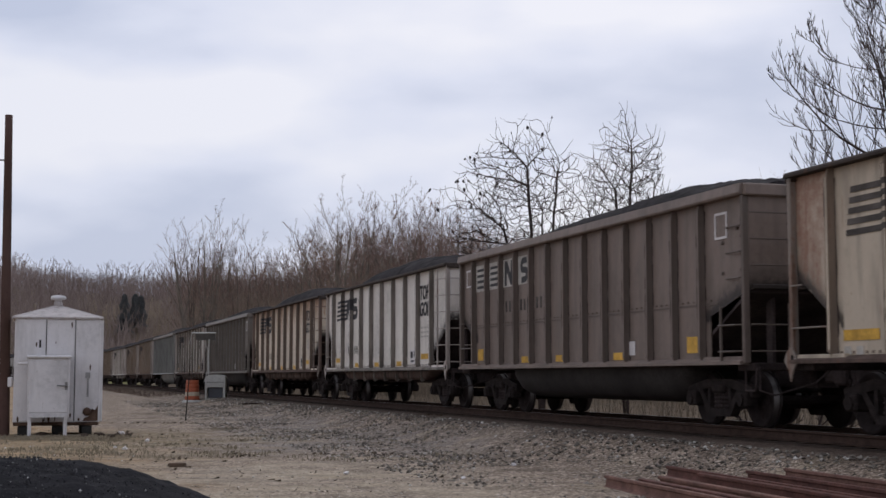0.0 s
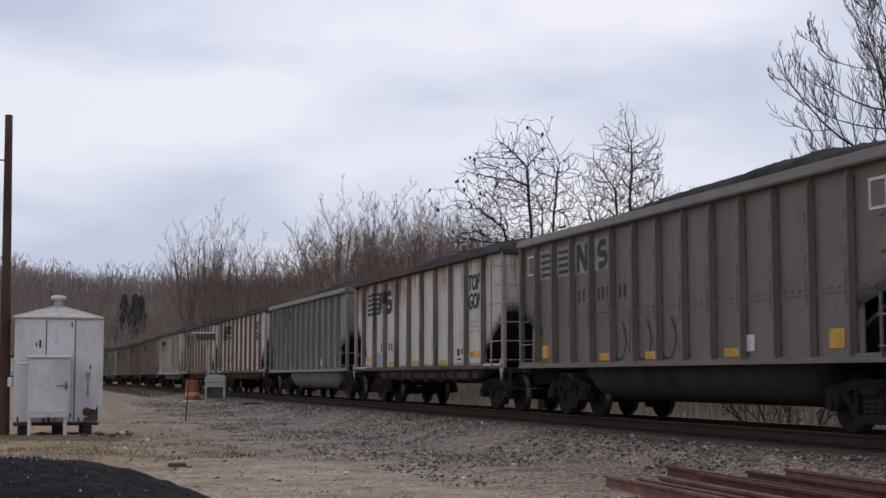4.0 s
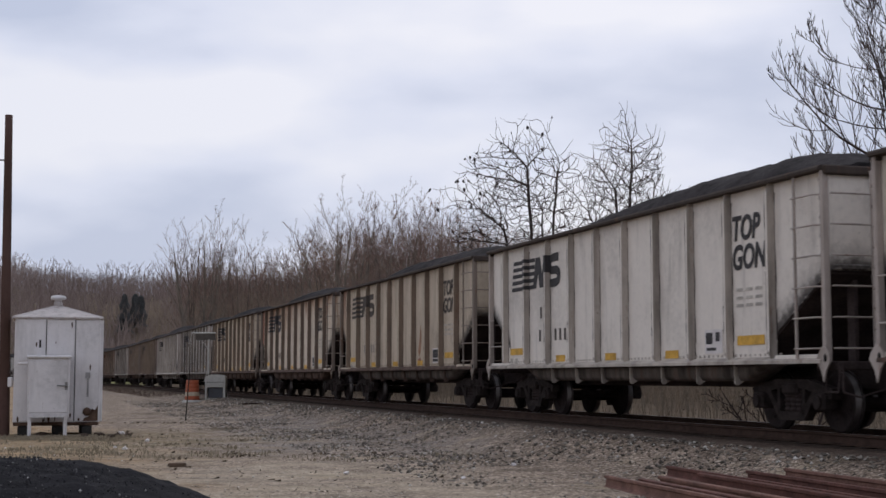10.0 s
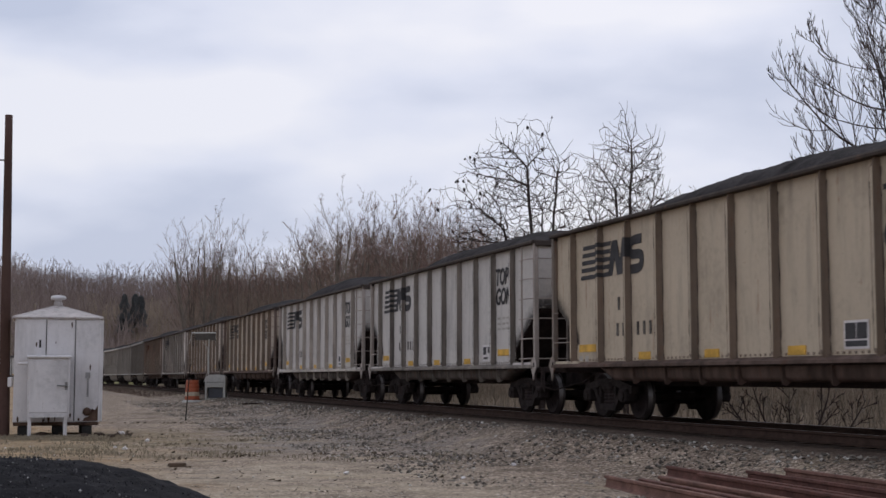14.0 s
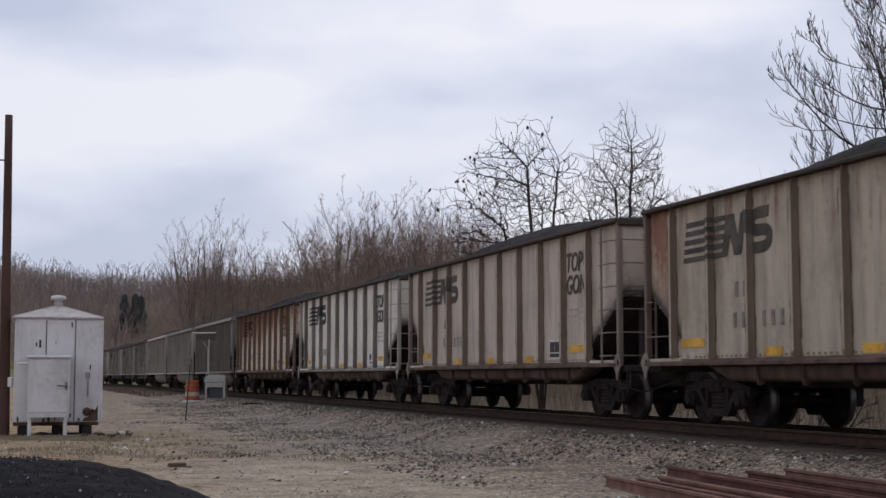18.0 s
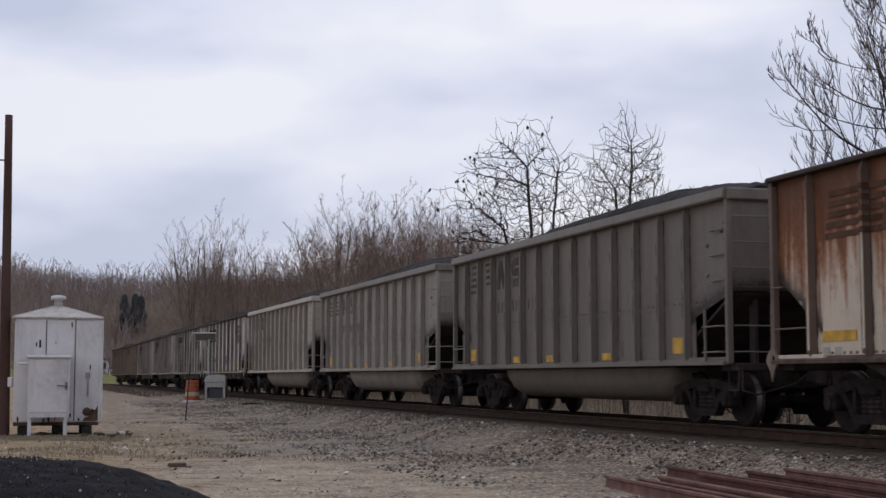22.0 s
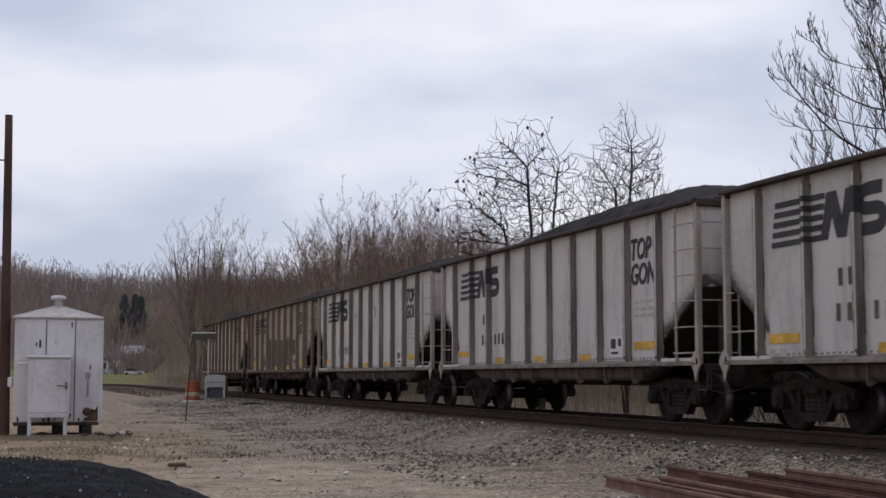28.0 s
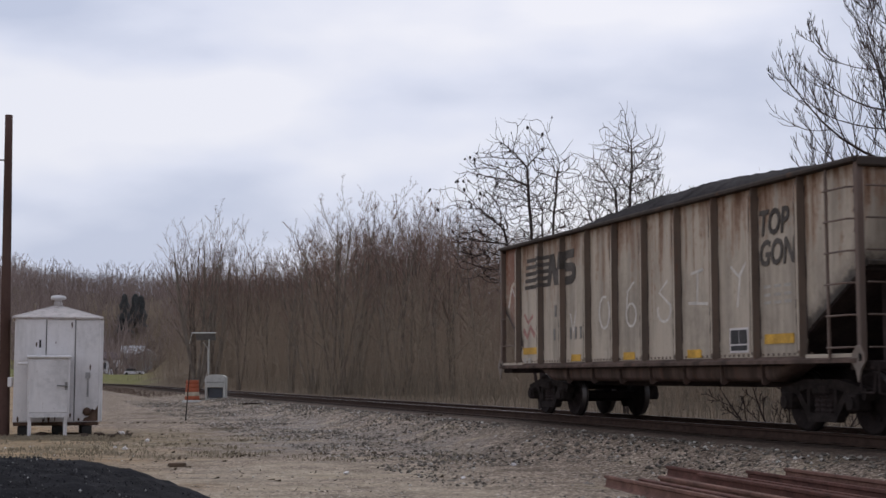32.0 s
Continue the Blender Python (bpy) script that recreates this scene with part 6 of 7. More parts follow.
def fallen_twigs():
    """Drifts of dead stalks and twigs, and strays between them."""
    rng = random.Random(31)
    v, f = [], []
    drifts = [(-1.9, 27.6, 0.85, 0.16, 34), (4.6, 33.6, 0.6, 0.3, 44), (-4.15, 27.5, 0.3, 0.12, 16), (-9.6, 45.5, 1.3, 0.12, 30), (1.6, 29.6, 0.6, 0.3, 22), (-5.6, 31.2, 0.7, 0.3, 26), (3.1, 25.2, 0.5, 0.25, 20), (-0.4, 37.0, 0.9, 0.35, 24)]
    drifts += [(rng.uniform(-0.3, 0.16) * y, y, 0.7, 0.5, 4) for y in (20 + 26 * rng.random() for _ in range(40))]
    for cx, cy, sx, sy, n in drifts:
        for _ in range(n):
            x, y = cx + rng.gauss(0, sx * 0.6), cy + rng.gauss(0, sy)
            if side_of_track(x, y)[0] < 3.2:
                continue
            a, h, r = rng.gauss(0.3, 0.9), rng.uniform(0.01, 0.06), rng.uniform(0.003, 0.006)
            z = gz(x, y) + r * 0.8
            c, e = math.cos(a), math.sin(a)
            k = len(v)
            v += [(x - c * h + e * r, y - e * h - c * r, z), (x - c * h - e * r, y - e * h + c * r, z), (x - c * h, y - e * h, z + r * 2),
                  (x + c * h + e * r, y + e * h - c * r, z), (x + c * h - e * r, y + e * h + c * r, z), (x + c * h, y + e * h, z + r * 2 + rng.uniform(0, 0.04))]
            f += [(k, k + 1, k + 4, k + 3), (k + 1, k + 2, k + 5, k + 4), (k + 2, k, k + 3, k + 5), (k, k + 2, k + 1), (k + 3, k + 4, k + 5)]
    me = bpy.data.meshes.new("fallen_twigs")
    me.from_pydata(v, [], f)
    me.materials.append(island_material("dead_twig", [(0.0, (0.06, 0.045, 0.035)), (0.6, (0.12, 0.09, 0.066)), (1.0, (0.26, 0.205, 0.145))], 0.95))
    tagged(new("fallen_twigs", me), "dark dead twigs and stalks strewn on the yard", "twigs", kind="stuff")


fallen_twigs()


# ---- bare trees ----
BARK = plain("bark_grey_brown", (0.155, 0.123, 0.098), 0.95, 0, 0.35, 2.0, 20.0)
BARK_DARK = plain("bark_dark", (0.047, 0.035, 0.032), 0.95, 0, 0.3, 2.0, 20.0)
BARK_PALE = plain("bark_pale", (0.19, 0.158, 0.128), 0.95, 0, 0.3, 2.0, 20.0)
TWIG = plain("twigs_brown", (0.215, 0.145, 0.118), 0.95, 0, 0.3, 1.0, 10.0)
BRUSH = plain("brush_brown", (0.262, 0.205, 0.15), 0.95, 0, 0.2, 0.1, 8.0, world=True)
FAR_TWIG = plain("far_wood_brown", (0.255, 0.198, 0.175), 0.95, 0, 0.2, 0.02, 0.2, world=True)


class Sticks:
    """Collects tapered sticks into one mesh."""

    def __init__(self):
        self.v, self.f = [], []

    def add(self, a, b, r0, r1, n=3):
        d = b - a
        q = d.to_track_quat("Z", "Y")
        k = len(self.v)
        for c, r in ((a, r0), (b, r1)):
            for i in range(n):
                w = i * 2 * math.pi / n
                p = c + q @ Vector((r * math.cos(w), r * math.sin(w), 0))
                self.v.append((p.x, p.y, p.z))
        for i in range(n):
            self.f.append((k + i, k + (i + 1) % n, k + n + (i + 1) % n, k + n + i))

    def mesh(self, name, material):
        me = bpy.data.meshes.new(name)
        me.from_pydata(self.v, [], self.f)
        me.materials.append(material)
        return me


def sweep(rng, wood, twigs, p, d, length, r, level, top, up, angle, kids, rmin, tips=None):
    """A limb that leaves its parent sideways and curves up to the light, with shoots along it."""
    n = (10, 7, 5, 3)[level]
    q, e, turn = p.copy(), d.copy(), rng.uniform(0, 6.28)
    for k in range(n):
        f = k / n
        e = (e + Vector((rng.uniform(-1, 1), rng.uniform(-1, 1), rng.uniform(-1, 1))) * (0.06, 0.07, 0.08, 0.09)[level] + Vector((0, 0, up[level]))).normalized()
        m = q + e * (length / n)
        r0, r1 = max(rmin, r * (1 - 0.8 * f)), max(rmin, r * (1 - 0.8 * (k + 1) / n))
        (wood if level < 2 else twigs).add(q, m, r0, r1 if k < n - 1 else rmin * 0.6, (6, 4, 3, 3)[level])
        if level < top and f >= (0.28, 0.2, 0.15)[level]:
            for _ in range(int(kids[level] + rng.random())):
                turn += 2.4 + rng.uniform(-0.5, 0.5)
                side = e.orthogonal().normalized()
                side = side * math.cos(turn) + e.cross(side) * math.sin(turn)
                w = angle[level] * rng.uniform(0.7, 1.25)
                c = (e * math.cos(w) + side * math.sin(w)).normalized()
                sweep(rng, wood, twigs, q.lerp(m, rng.random()), c, length * (0.52, 0.5, 0.42)[level] * (1 - 0.55 * f) * rng.uniform(0.65, 1.15), max(rmin, r1 * 0.6), level + 1, top, up, angle, kids, rmin, tips)
        q = m
    if tips is not None and level >= top - 1:
        tips.append(q)


def swept_tree(seed, stems, length, r, up, angle, kids, rmin, tips=None, top=3):
    """stems: (sideways lean in x, in y, share of the length) for each."""
    rng = random.Random(seed)
    wood, twigs = Sticks(), Sticks()
    for lx, ly, share in stems:
        sweep(rng, wood, twigs, Vector((lx * 0.6, ly * 0.6, -0.3)), Vector((lx, ly, 1)).normalized(), length * share, r * share, 0, top, up, angle, kids, rmin, tips)
    return wood, twigs, max(q[2] for q in twigs.v)


TREE_KINDS = []
UPRIGHT = (0.02, 0.06, 0.04, 0.02)
VASE = ((-0.24, 0.05, 0.9), (-0.12, -0.1, 0.98), (0.0, 0.12, 1.0), (0.12, -0.05, 0.97), (0.25, 0.06, 0.88))
for seed, stems, ang, kids, bark in ((21, ((0, 0, 1.0), (0.12, 0.1, 0.7)), 0.75, (1.6, 1.4, 1.2), BARK), (22, VASE, 0.42, (0.9, 1.0, 1.1), BARK_PALE), (23, ((0.05, 0, 1.0), (-0.15, 0.1, 0.75)), 0.8, (1.5, 1.4, 1.2), BARK),
                                     (24, VASE[1:], 0.5, (1.0, 1.1, 1.2), BARK_PALE), (25, ((-0.1, 0.03, 1.0), (0.14, 0, 0.9)), 0.6, (1.4, 1.4, 1.2), BARK), (26, ((-0.2, 0, 0.9), (0.02, 0.1, 1.0), (0.2, -0.1, 0.85)), 0.6, (1.0, 1.3, 1.3), BARK)):
    up = (0.02, 0.09, 0.09, 0.06) if len(stems) > 3 else UPRIGHT
    wood, twigs, big = swept_tree(seed, stems, 10.5, 0.12, up, (ang, 0.6, 0.7), kids, 0.008)
    TREE_KINDS.append((wood.mesh("trunk", bark), twigs.mesh("crown", TWIG), max(q[2] for q in twigs.v) * 0.97))


def tree(k, x, y, height, turn, label):
    tm, cm, big = TREE_KINDS[k]
    f = height / big
    t = thing("bare_tree", label, "tree", Matrix.Translation((x, y, gz(x, y) - 0.1)) @ pose(0, 0, 0, 0, 0, turn), "trees behind the track")
    for name, me in (("trunk", tm), ("crown", cm)):
        ob = new(name, me)
        ob.parent = t
        ob.scale = (f * 1.05, f * 1.05, f)
    return t


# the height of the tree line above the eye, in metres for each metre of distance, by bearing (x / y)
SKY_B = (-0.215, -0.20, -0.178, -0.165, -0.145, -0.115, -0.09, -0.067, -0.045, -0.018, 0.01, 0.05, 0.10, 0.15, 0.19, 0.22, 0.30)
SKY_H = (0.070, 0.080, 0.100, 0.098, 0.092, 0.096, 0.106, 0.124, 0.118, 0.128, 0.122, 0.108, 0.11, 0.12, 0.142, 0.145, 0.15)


def wood_edge():
    rng = random.Random(8)
    n = 0
    for row, (near, count) in enumerate(((24, 18), (34, 28), (46, 32), (62, 32))):
        for k in range(count):
            b = -0.18 + 0.405 * (k + rng.uniform(0.1, 0.9)) / count
            # first place on this bearing that lies behind the track by the row's depth
            y = 30.0
            while side_of_track(b * y, y)[0] > -near - rng.uniform(0, 8) and y < 210:
                y += 3.0
            y = min(y, 190)
            if b > 0.03 and row == 0:
                continue
            x = b * y
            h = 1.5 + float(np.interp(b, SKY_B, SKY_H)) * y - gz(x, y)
            h *= rng.uniform(0.74, 1.02) if row < 3 else rng.uniform(0.9, 1.05)
            if h < 3:
                continue
            tree(rng.randrange(6), x, y, h, rng.uniform(0, 360), rng.choice(("bare grey-brown deciduous tree at the edge of the wood", "leafless brown tree behind the railway", "bare slender tree with fine twigs")))
            n += 1
    return n


wood_edge()
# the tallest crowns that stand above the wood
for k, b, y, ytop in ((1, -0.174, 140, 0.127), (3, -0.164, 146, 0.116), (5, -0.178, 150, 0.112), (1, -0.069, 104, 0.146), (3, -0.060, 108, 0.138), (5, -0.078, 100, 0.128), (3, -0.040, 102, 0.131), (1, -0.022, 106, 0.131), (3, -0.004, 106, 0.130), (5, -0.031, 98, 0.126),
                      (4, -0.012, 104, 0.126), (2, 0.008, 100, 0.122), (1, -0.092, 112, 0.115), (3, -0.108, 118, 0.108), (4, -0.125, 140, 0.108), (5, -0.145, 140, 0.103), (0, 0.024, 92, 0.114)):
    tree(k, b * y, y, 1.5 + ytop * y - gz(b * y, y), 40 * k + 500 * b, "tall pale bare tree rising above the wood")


def brush(name, label, count, seed, where, hmin, hmax, material, twigs=6, thick=1.0, flat=0.0, line=False):
    """Thickets of thin saplings in one mesh; with line, hmin and hmax are shares of the tree line's height."""
    rng = random.Random(seed)
    st = Sticks()
    for _ in range(count):
        x, y = where(rng)
        z = gz(x, y)
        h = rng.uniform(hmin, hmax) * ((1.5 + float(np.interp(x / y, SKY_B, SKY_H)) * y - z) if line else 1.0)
        r = rng.uniform(0.007, 0.013) * thick
        p, d = Vector((x, y, z - 0.1)), Vector((rng.uniform(-0.2, 0.2), rng.uniform(-0.2, 0.2), 1)).normalized()
        m = p + d * h * 0.55
        e = (d + Vector((rng.uniform(-0.25, 0.25), rng.uniform(-0.25, 0.25), 0))).normalized()
        q = m + e * h * 0.45
        st.add(p, m, r, r * 0.7)
        st.add(m, q, r * 0.7, 0.005)
        for _k in range(twigs):
            f = rng.uniform(0.25, 0.95)
            a = p.lerp(m, f / 0.55) if f < 0.55 else m.lerp(q, (f - 0.55) / 0.45)
            w = rng.uniform(0, 6.28)
            b = a + Vector((math.cos(w) * (0.55 + flat), math.sin(w) * (0.55 + flat), rng.uniform(0.5, 1.1) - flat)) * h * rng.uniform(0.08, 0.22)
            st.add(a, b, r * 0.65, 0.004)
    ob = new(name, st.mesh(name, material))
    return tagged(ob, label, "thicket", kind="stuff")


def behind(lo, hi, s0, s1):
    def where(rng):
        x, y, h = on_line(rng.uniform(s0, s1), -rng.uniform(lo, hi))
        return x, y
    return where


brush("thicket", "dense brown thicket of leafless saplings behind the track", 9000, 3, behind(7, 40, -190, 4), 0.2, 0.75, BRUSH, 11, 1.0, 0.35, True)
SAPLING = plain("sapling_red_brown", (0.235, 0.155, 0.118), 0.95, 0, 0.2, 0.1, 8.0, world=True)
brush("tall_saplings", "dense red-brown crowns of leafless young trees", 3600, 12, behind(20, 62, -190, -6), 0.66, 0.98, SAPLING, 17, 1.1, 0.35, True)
brush("low_brush", "low tangled brown brush along the far side of the track", 3200, 4, behind(4.5, 30, -90, 14), 0.5, 1.9, plain("low_brush_brown", (0.175, 0.145, 0.108), 0.95, 0, 0.2, 0.1, 8.0, world=True), 5)
brush("far_thicket", "brown leafless brush on the slope behind the wood", 5200, 6, behind(50, 130, -190, -10), 5.0, 9.5, BRUSH)
DRY = plain("dry_grass", (0.15, 0.131, 0.098), 0.95, 0, 0.35, 2.0, 12.0, world=True)
brush("dry_weeds", "dry straw-coloured weeds beyond the rails", 2600, 5, behind(3.2, 9, -60, 14), 0.1, 0.4, DRY, 3)


RUSSET = plain("russet_weeds", (0.125, 0.088, 0.068), 0.95, 0, 0.35, 2.0, 12.0, world=True)
brush("bank_weeds", "low russet dead weeds on the bank beside the far track", 4200, 7, behind(-4.6, -2.3, -150, -70), 0.06, 0.30, RUSSET, 3)


def far_woods():
    """The wooded hill in the distance: small bare trees joined into one mesh."""
    rng = random.Random(31)
    kinds = []
    for seed in (41, 42, 43):
        tr, cr, big = swept_tree(seed, ((-0.5, 0.1, 0.7), (-0.15, -0.2, 1.0), (0.15, 0.2, 0.95), (0.5, -0.1, 0.7)), 9.0, 0.11, (0.03, 0.08, 0.06, 0), (0.7, 0.6), (0.4, 0.25), 0.035, None, 2)
        kinds.append((np.array(tr.v + cr.v), np.array(tr.f + [tuple(i + len(tr.v) for i in q) for q in cr.f]), big))
    V, F, base = [], [], 0
    for _ in range(620):
        y = rng.uniform(290, 520)
        b = rng.uniform(-0.36, -0.08) if rng.random() < 0.85 else rng.uniform(-0.08, 0.3)
        x = b * y
        v, f, big = kinds[rng.randrange(3)]
        s = rng.uniform(6.5, 12.5) / big
        a = rng.uniform(0, 6.28)
        c, d = math.cos(a), math.sin(a)
        w = np.stack([(v[:, 0] * c - v[:, 1] * d) * s * 1.15 + x, (v[:, 0] * d + v[:, 1] * c) * s * 1.15 + y, v[:, 2] * s + gz(x, y)], 1)
        V.append(w)
        F.append(np.asarray(f) + base)
        base += len(v)
    me = bpy.data.meshes.new("far_woods")
    me.from_pydata(np.concatenate(V).tolist(), [], np.concatenate(F).tolist())
    me.materials.append(FAR_TWIG)
    tagged(new("far_woods", me), "distant hillside of leafless grey-brown woods", "woods", kind="stuff")


far_woods()


def on_hill(rng):
    y = 545 - 235 * rng.random() ** 1.5
    return rng.uniform(-0.35, -0.10) * y, y


brush("hill_brush", "grey-brown leafless understorey on the distant hill", 7000, 14, on_hill, 3.5, 8.5, FAR_TWIG, 8, 4.0, 0.2)


# ---- the taller trees close behind the train ----
def crown_points(rng, count, spec):
    """Points inside a dome: centre x, y, z, half widths in x and y, height above and below, and its lean."""
    cx, cy, cz, rx, ry, above, below, lean = spec
    out = []
    while len(out) < count:
        p = [rng.uniform(-1, 1) for _ in range(3)]
        q = math.sqrt(sum(c * c for c in p))
        if q > 1 or q < rng.uniform(0.0, 0.6):
            continue
        ragged = 0.86 + 0.3 * noise.noise(Vector((p[0] * 2.4 + spec[0], p[1] * 2.4, p[2] * 2.4)))
        h = p[2] * (above if p[2] > 0 else below) * ragged
        out.append((cx + p[0] * rx * ragged + lean * h, cy + p[1] * ry * ragged, cz + h))
    return np.array(out)


def spreading_tree(seed, stems, spec, count, up, kill, rmin):
    """Limbs that grow towards the light of a rounded crown; returns wood, twigs and tips in the tree's space."""
    rng = random.Random(seed)
    goal = crown_points(rng, count, spec)
    pos, par = [], []
    for top in stems:
        last = -1
        for k in range(1, 15):
            f = k / 14
            p = np.array((top[0] * f ** 1.35 + rng.gauss(0, 0.02), top[1] * f + rng.gauss(0, 0.02), -0.3 + (top[2] + 0.3) * f))
            pos.append(p)
            par.append(last)
            last = len(pos) - 1
    step = 0.17
    heads = [np.array((0.0, 0.0, 1.0))] * len(pos)
    far, near, fresh = np.full(len(goal), 1e9), np.zeros(len(goal), int), list(range(len(pos)))
    for _ in range(110):
        for k in fresh:
            d = np.linalg.norm(goal - pos[k], axis=1)
            closer = d < far
            far[closer], near[closer] = d[closer], k
        left = far > kill
        goal, far, near = goal[left], far[left], near[left]
        pulled = far < 2.6
        fresh = []
        for k in np.unique(near[pulled]):
            w = goal[(near == k) & pulled] - pos[k]
            v = (w / np.linalg.norm(w, axis=1)[:, None]).mean(0)
            v = v / max(1e-6, np.linalg.norm(v)) + 0.55 * heads[k] + np.array((rng.gauss(0, 0.09), rng.gauss(0, 0.09), up + rng.gauss(0, 0.07)))
            v /= max(1e-6, np.linalg.norm(v))
            q = pos[k] + v * step
            if any(par[c] == k and np.linalg.norm(pos[c] - q) < step * 0.3 for c in range(max(0, len(pos) - 400), len(pos))):
                continue
            pos.append(q)
            par.append(int(k))
            heads.append(v)
            fresh.append(len(pos) - 1)
        if not fresh:
            break
    n = len(pos)
    load, kids = np.zeros(n), np.zeros(n, int)
    for k in range(n - 1, -1, -1):
        load[k] = max(load[k], rmin ** 3.1)
        if par[k] >= 0:
            load[par[k]] += load[k]
            kids[par[k]] += 1
    r = load ** (1 / 3.1)
    wood, twigs, tips = Sticks(), Sticks(), []
    pts = [Vector(p.tolist()) for p in pos]
    for k in range(n):
        if par[k] < 0:
            continue
        a, b = pts[par[k]], pts[k]
        thick = r[k] > 0.03
        (wood if thick else twigs).add(a, b, min(r[par[k]], r[k] * 1.25), r[k], 6 if thick else 3)
        if r[k] < rmin * 2.2 and (kids[k] == 0 or rng.random() < 0.1):
            e = (b - a).normalized()
            c = b
            e = (e + Vector((rng.gauss(0, 0.25), rng.gauss(0, 0.25), 0.35))).normalized()
            for m in range(2):
                g = c + e * rng.uniform(0.16, 0.30)
                twigs.add(c, g, rmin * (1 - 0.25 * m), rmin * (0.75 - 0.3 * m))
                c, e = g, (e + Vector((rng.gauss(0, 0.15), rng.gauss(0, 0.15), 0.25))).normalized()
            tips.append(c)
    return wood, twigs, tips


def near_trees():
    twig = plain("dark_twigs", (0.06, 0.045, 0.04), 0.95, 0, 0.3, 2.0, 20.0)
    pod = plain("withered_pod", (0.031, 0.024, 0.022), 0.9)

    def stand(x, y, label, parts, f=1.0):
        t = thing("bare_tree", label, "tree", Matrix.Translation((x, y, gz(x, y) - 0.1)), "trees behind the track")
        for name, me in parts:
            ob = new(name, me)
            ob.parent = t
            ob.scale = (f, f, f)
        return t

    domes = ((3.5, 50.0, 41, ((-1.3, 0.2, 6.9), (-0.5, -0.3, 9.1), (0.1, 0.3, 7.6), (0.6, 0.0, 8.8), (1.1, -0.3, 6.6)), (-0.75, 0, 6.8, 2.9, 1.9, 4.2, 2.4, 0.05), 3200, 0.20, 0.20, "leafless dark tree with a few withered pods at its tips"),
             (6.75, 52.0, 44, ((-1.0, 0.2, 7.2), (-0.35, -0.2, 8.6), (0.35, 0.25, 10.0), (0.95, 0.0, 7.8)), (-0.15, 0, 7.0, 2.15, 1.5, 4.7, 2.4, 0.10), 3200, 0.42, 0.18, "leafless dark tree with many upright stems"))
    for x, y, seed, stems, spec, count, up, kill, label in domes:
        wood, twigs, tips = spreading_tree(seed, stems, spec, count, up, kill, 0.0108)
        t = stand(x, y, label, (("trunk", wood.mesh("trunk", BARK_DARK)), ("crown", twigs.mesh("crown", twig))))
        if seed == 41:
            rng = random.Random(6)
            high = sorted(tips, key=lambda v: v.z * 0.9 - 0.8 * v.x)[-len(tips) // 4:]
            bm = bmesh.new()
            lathe(bm, [(0.008, -0.10), (0.035, -0.06), (0.055, 0.0), (0.03, 0.06), (0.008, 0.08)], 6)
            me = mesh_of("withered_pod", bm, pod)
            for q in rng.sample(high, min(42, len(high))):
                ob = new("withered_pod", me)
                ob.parent = t
                k = rng.uniform(0.4, 1.05)
                ob.matrix_local = Matrix.Translation(q + Vector((0, 0, -0.07))) @ pose(0, 0, 0, rng.uniform(-40, 40), rng.uniform(-40, 40), rng.uniform(0, 360)) @ Matrix.Diagonal((k, k, k, 1))
    bole = ((-0.03, 0.0, 1.0), (-0.10, -0.1, 0.8))
    specs = ((223, 13.25, 38.0, 15.5, bole, 14.5, 0.17, (0.0, 0.17, 0.22, 0.26), (1.3, 0.75, 0.6), (2.8, 1.9, 1.6), "tall leafless tree with sweeping upturned branches"),
             (233, 16.8, 41.0, 15.0, bole, 14.0, 0.15, (0.0, 0.14, 0.2, 0.22), (1.1, 0.7, 0.6), (1.8, 1.4, 1.3), "tall leafless tree with crowded upright branches"))
    for seed, x, y, h, stems, length, r, up, angle, kids, label in specs:
        tips = []
        wood, twigs, big = swept_tree(seed, stems, length, r, up, angle, kids, 0.0105, tips)
        stand(x, y, label, (("trunk", wood.mesh("trunk", BARK_DARK)), ("crown", twigs.mesh("crown", twig))), h / float(np.percentile([q.z for q in tips], 99.6)))


near_trees()


def bare_shrub(x, y, h, seed, bark):
    stems = ((-1.0, 0.0, 1.0), (-0.5, 0.3, 0.9), (-0.15, -0.2, 0.75), (0.45, 0.2, 0.95), (0.95, -0.2, 0.85))
    tr, cr, big = swept_tree(seed, stems, 1.9, 0.045, (0.05, 0.04, 0.04, 0.03), (0.75, 0.7, 0.7), (0.9, 0.8, 0.6), 0.009)
    t = thing("bare_shrub", "small leafless brown shrub with crooked stems beyond the rails", "shrub", Matrix.Translation((x, y, gz(x, y) - 0.05)))
    for name, sticks in (("trunk", tr), ("crown", cr)):
        ob = new(name, sticks.mesh(name, bark))
        ob.parent = t
        ob.scale = (h / big,) * 3


bare_shrub(7.4, 29.6, 1.5, 51, BARK_DARK)
bare_shrub(7.75, 30.4, 1.35, 52, BARK_PALE)


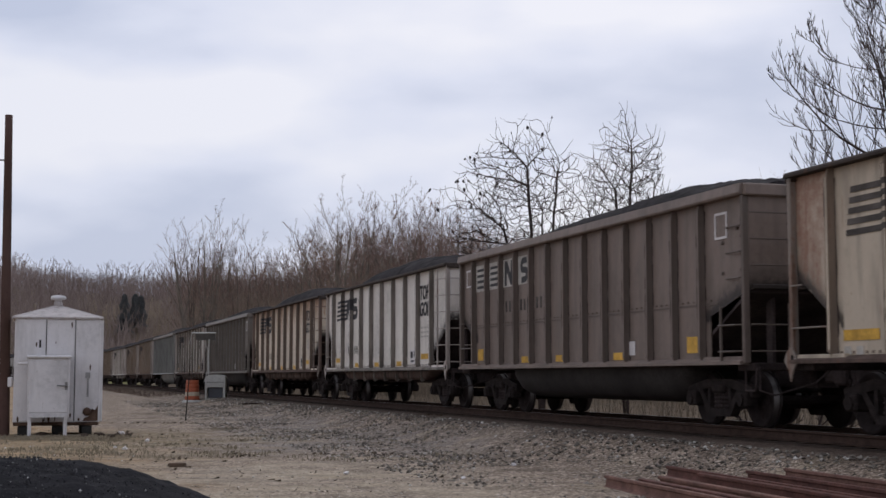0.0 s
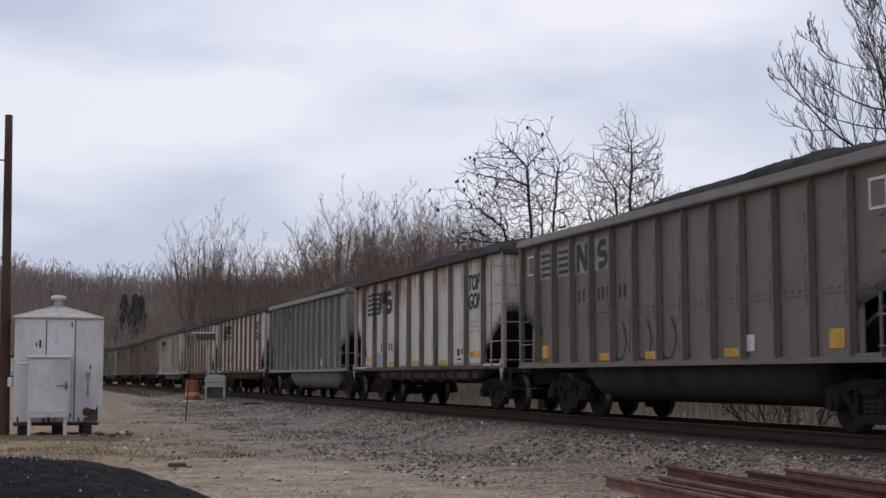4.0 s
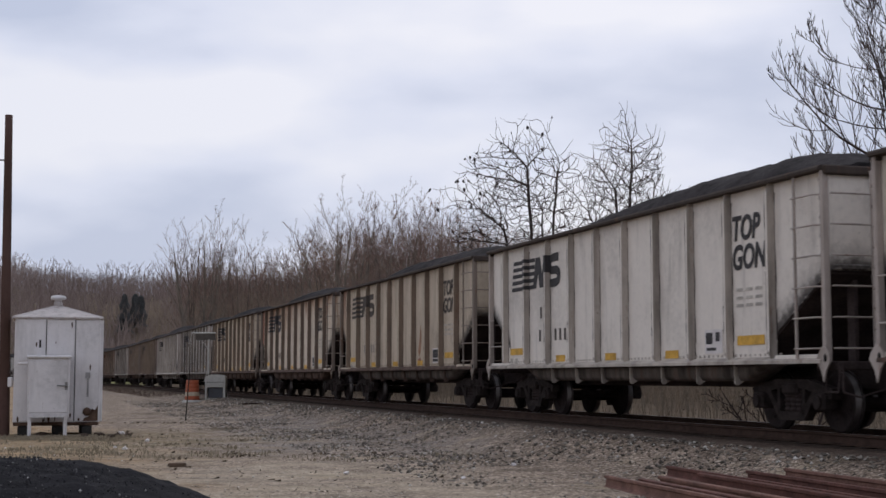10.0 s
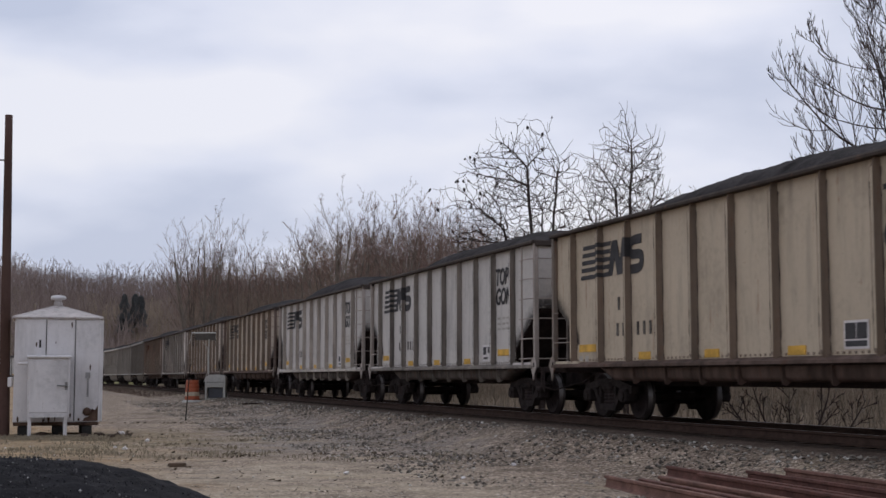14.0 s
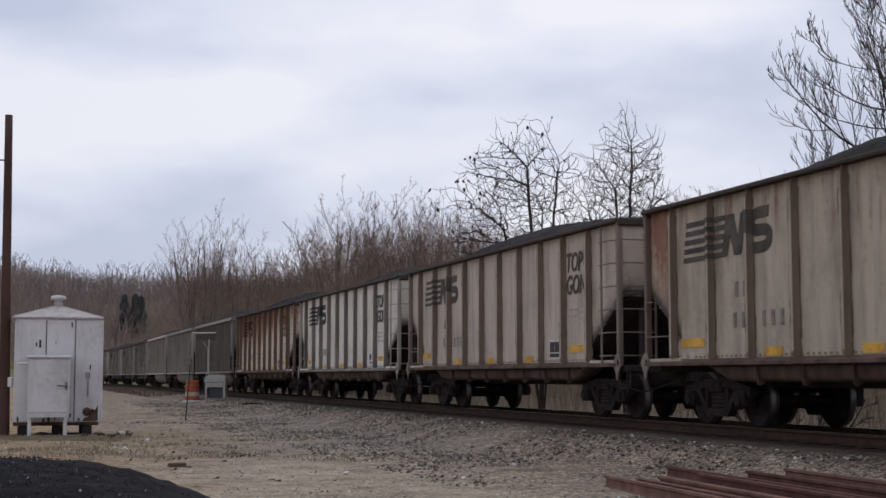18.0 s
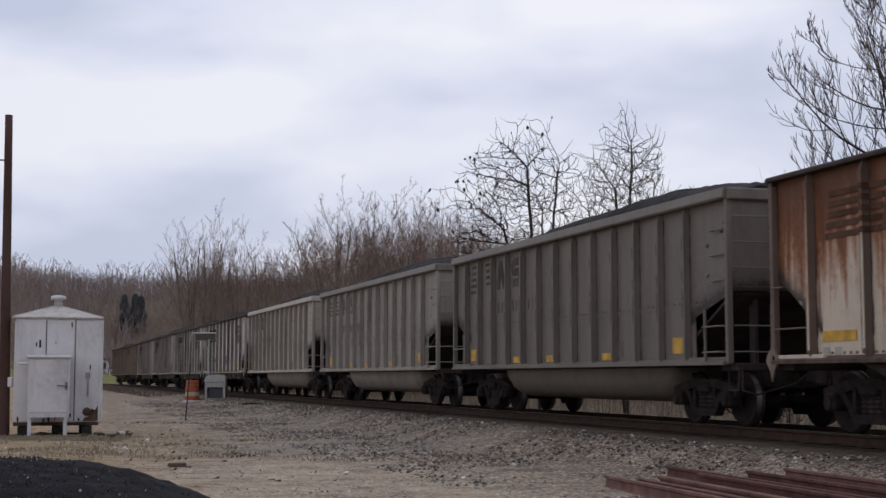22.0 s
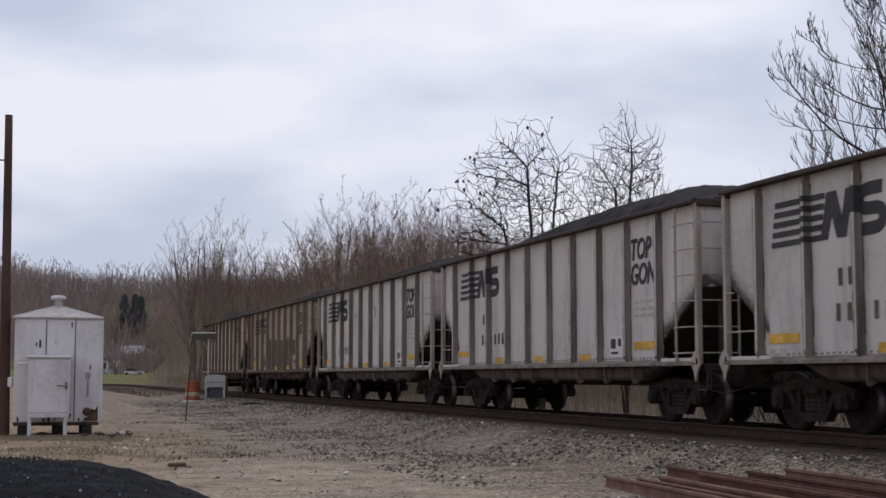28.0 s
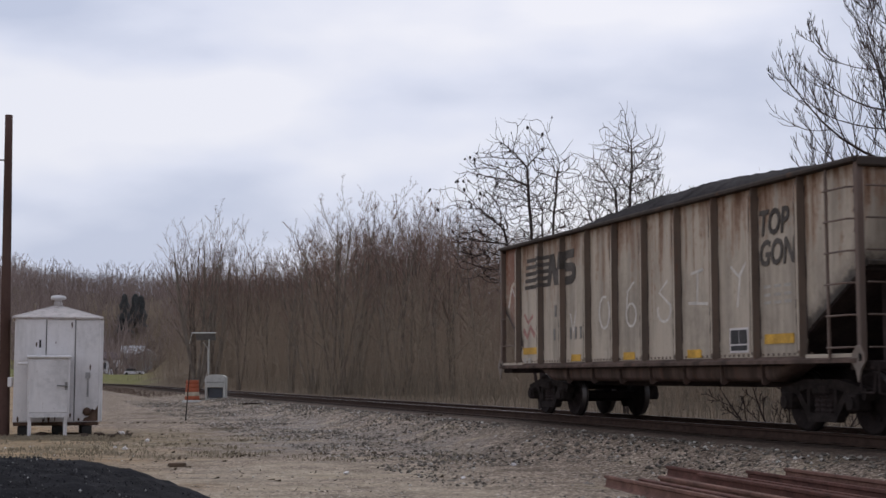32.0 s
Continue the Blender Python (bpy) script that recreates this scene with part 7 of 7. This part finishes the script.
# ---- houses, evergreens and parked car beyond the yard ----
def house(x, y, w, d, h, turn, wall_c, roof_c, label):
    z = gz(x, y)
    t = thing("house", label, "house", pose(x, y, z, 0, 0, turn))
    wm, rm = plain("house_wall", wall_c, 0.8, 0, 0.1, 1.0), plain("house_roof", roof_c, 0.9, 0, 0.25, 1.0)
    bm = bmesh.new()
    prism(bm, [(-w / 2, -0.6), (w / 2, -0.6), (w / 2, h), (0, h + w * 0.0), (-w / 2, h)], "y", -d / 2, d / 2)
    part("wall", bm, wm, t)
    bm = bmesh.new()
    prism(bm, [(-d / 2 - 0.4, h - 0.1), (0, h + d * 0.28), (d / 2 + 0.4, h - 0.1), (d / 2 + 0.4, h + 0.05), (0, h + d * 0.28 + 0.18), (-d / 2 - 0.4, h + 0.05)], "x", -w / 2 - 0.4, w / 2 + 0.4)
    part("roof", bm, rm, t)
    bm = bmesh.new()
    prism(bm, [(-d / 2, h - 0.1), (d / 2, h - 0.1), (0, h + d * 0.27)], "x", -w / 2, w / 2)
    part("gable", bm, wm, t)
    dark = plain("window_glass", (0.041, 0.044, 0.050), 0.2)
    for k in range(3):
        bm = bmesh.new()
        x0 = -w / 2 + w * (0.14 + 0.29 * k)
        box(bm, x0, x0 + w * 0.13, -d / 2 - 0.05, -d / 2, h * 0.4, h * 0.78)
        win = part("window", bm, dark, t)
        bm = bmesh.new()
        for q in ((x0 - 0.08, x0, h * 0.38, h * 0.8), (x0 + w * 0.13, x0 + w * 0.13 + 0.08, h * 0.38, h * 0.8)):
            box(bm, q[0], q[1], -d / 2 - 0.07, -d / 2, q[2], q[3])
        part("frame", bm, wm, win)
    bm = bmesh.new()
    box(bm, w / 2 - 1.3, w / 2 - 0.4, -d / 2 - 0.05, -d / 2, 0, 2.0)
    part("door", bm, dark, t)


house(-79.0, 330, 7.0, 6.0, 3.7, 6, (0.80, 0.79, 0.78), (0.13, 0.10, 0.105), "white house with dark windows and a brown roof beside the lawn")
house(-77.5, 352, 5.0, 6.5, 5.4, 8, (0.42, 0.41, 0.41), (0.46, 0.47, 0.48), "house with a pale metal roof behind the lawn")
house(-69.6, 332, 6.5, 4.8, 4.6, 97, (0.34, 0.33, 0.32), (0.33, 0.32, 0.32), "grey gabled house half hidden by bare trees")
for k, (x, y, h) in enumerate(((-66.0, 312, 6.6), (-68.5, 316, 6.0), (-65.0, 318, 5.6), (-70.5, 322, 6.2))):
    tree((1, 4, 5, 2)[k], x, y, h, 70 * k, "small pale bare tree beside the houses")


def parked_car():
    x, y = -65.9, 300.0
    c = thing("parked_car", "white car parked on the lawn by the houses", "car", pose(x, y, gz(x, y), 0, 0, 8))
    white, glass, tyre = plain("car_white", (0.724, 0.699, 0.720), 0.35, 0, 0.05), plain("car_glass", (0.031, 0.034, 0.040), 0.15), plain("tyre", (0.02, 0.02, 0.02), 0.9)
    bm = bmesh.new()
    prism(bm, [(-2.2, 0.3), (2.2, 0.3), (2.2, 0.75), (1.3, 0.85), (-1.9, 0.9), (-2.2, 0.8)], "y", -0.85, 0.85)
    part("body", bm, white, c)
    bm = bmesh.new()
    prism(bm, [(-1.7, 0.88), (1.0, 0.86), (0.4, 1.4), (-1.2, 1.42)], "y", -0.75, 0.75)
    part("cabin", bm, glass, c)
    for px in (-1.4, 1.4):
        for py in (-0.8, 0.8):
            bm = bmesh.new()
            tube(bm, (px, py - 0.1, 0.32), (px, py + 0.1, 0.32), 0.32, n=14)
            part("wheel", bm, tyre, c)


parked_car()


def evergreen(x, y, h, seed):
    rng = random.Random(seed)
    t = thing("evergreen_tree", "dark green conifer standing among bare woods", "tree", pose(x, y, gz(x, y) - 0.2))
    bm = bmesh.new()
    tube(bm, (0, 0, 0), (0, 0, h), 0.22, 0.03, n=7)
    part("trunk", bm, BARK_DARK, t)
    v, f = [], []
    for _ in range(2600):
        u = rng.random() ** 0.8
        z = h * (0.12 + 0.88 * u)
        r = (h * 0.21) * (1 - u) ** 0.7 * rng.uniform(0.3, 1.15) * (0.75 + 0.25 * math.sin(9 * u * h / 6 + seed)) + 0.15
        a = rng.uniform(0, 6.28)
        c = Vector((r * math.cos(a), r * math.sin(a), z - r * 0.25))
        o = Vector((math.cos(a), math.sin(a), -0.35)) * rng.uniform(0.35, 0.75)
        s = Vector((-math.sin(a), math.cos(a), 0)) * rng.uniform(0.12, 0.28)
        k = len(v)
        v += [tuple(c - o), tuple(c + s), tuple(c + o), tuple(c - s), tuple(c + Vector((0, 0, 0.12)))]
        f += [(k, k + 1, k + 4), (k + 1, k + 2, k + 4), (k + 2, k + 3, k + 4), (k + 3, k, k + 4)]
    me = bpy.data.meshes.new("crown")
    me.from_pydata(v, [], f)
    me.materials.append(NEEDLES)
    ob = new("crown", me)
    ob.parent = t


NEEDLES = plain("conifer_needles", (0.105, 0.105, 0.10), 0.9, 0, 0.25, 0.8, 6.0)
evergreen(-87.2, 384, 11.6, 1)
evergreen(-83.6, 388, 9.6, 2)
evergreen(-86.0, 392, 8.6, 3)


# ---- what moves ----
def motions():
    steps = [k * 0.5 for k in range(65)]
    for w, o in zip(TRAIN, OFFSETS):
        rows = []
        for t in steps:
            x, y, h = on_line(train_s(t) - o + HALF)
            rows.append((t, pose(x, y, RAIL_Z, 0, 0, math.degrees(h))))
        walk(w, rows)
    # all wheels roll alike: one set of keys serves every axle
    first = ALL_WHEELS[0]
    s0 = train_s(0)
    walk(first, [(k / FPS, pose(0, 0, 0, 0, math.degrees((train_s(k / FPS) - s0) / 0.457), 0)) for k in range(int(32 * FPS) + 1)])
    for ws in ALL_WHEELS[1:]:
        keys = ws.animation_data_create()
        ws.rotation_mode = "QUATERNION"
        keys.action = first.animation_data.action
        keys.action_slot = first.animation_data.action_slot


motions()
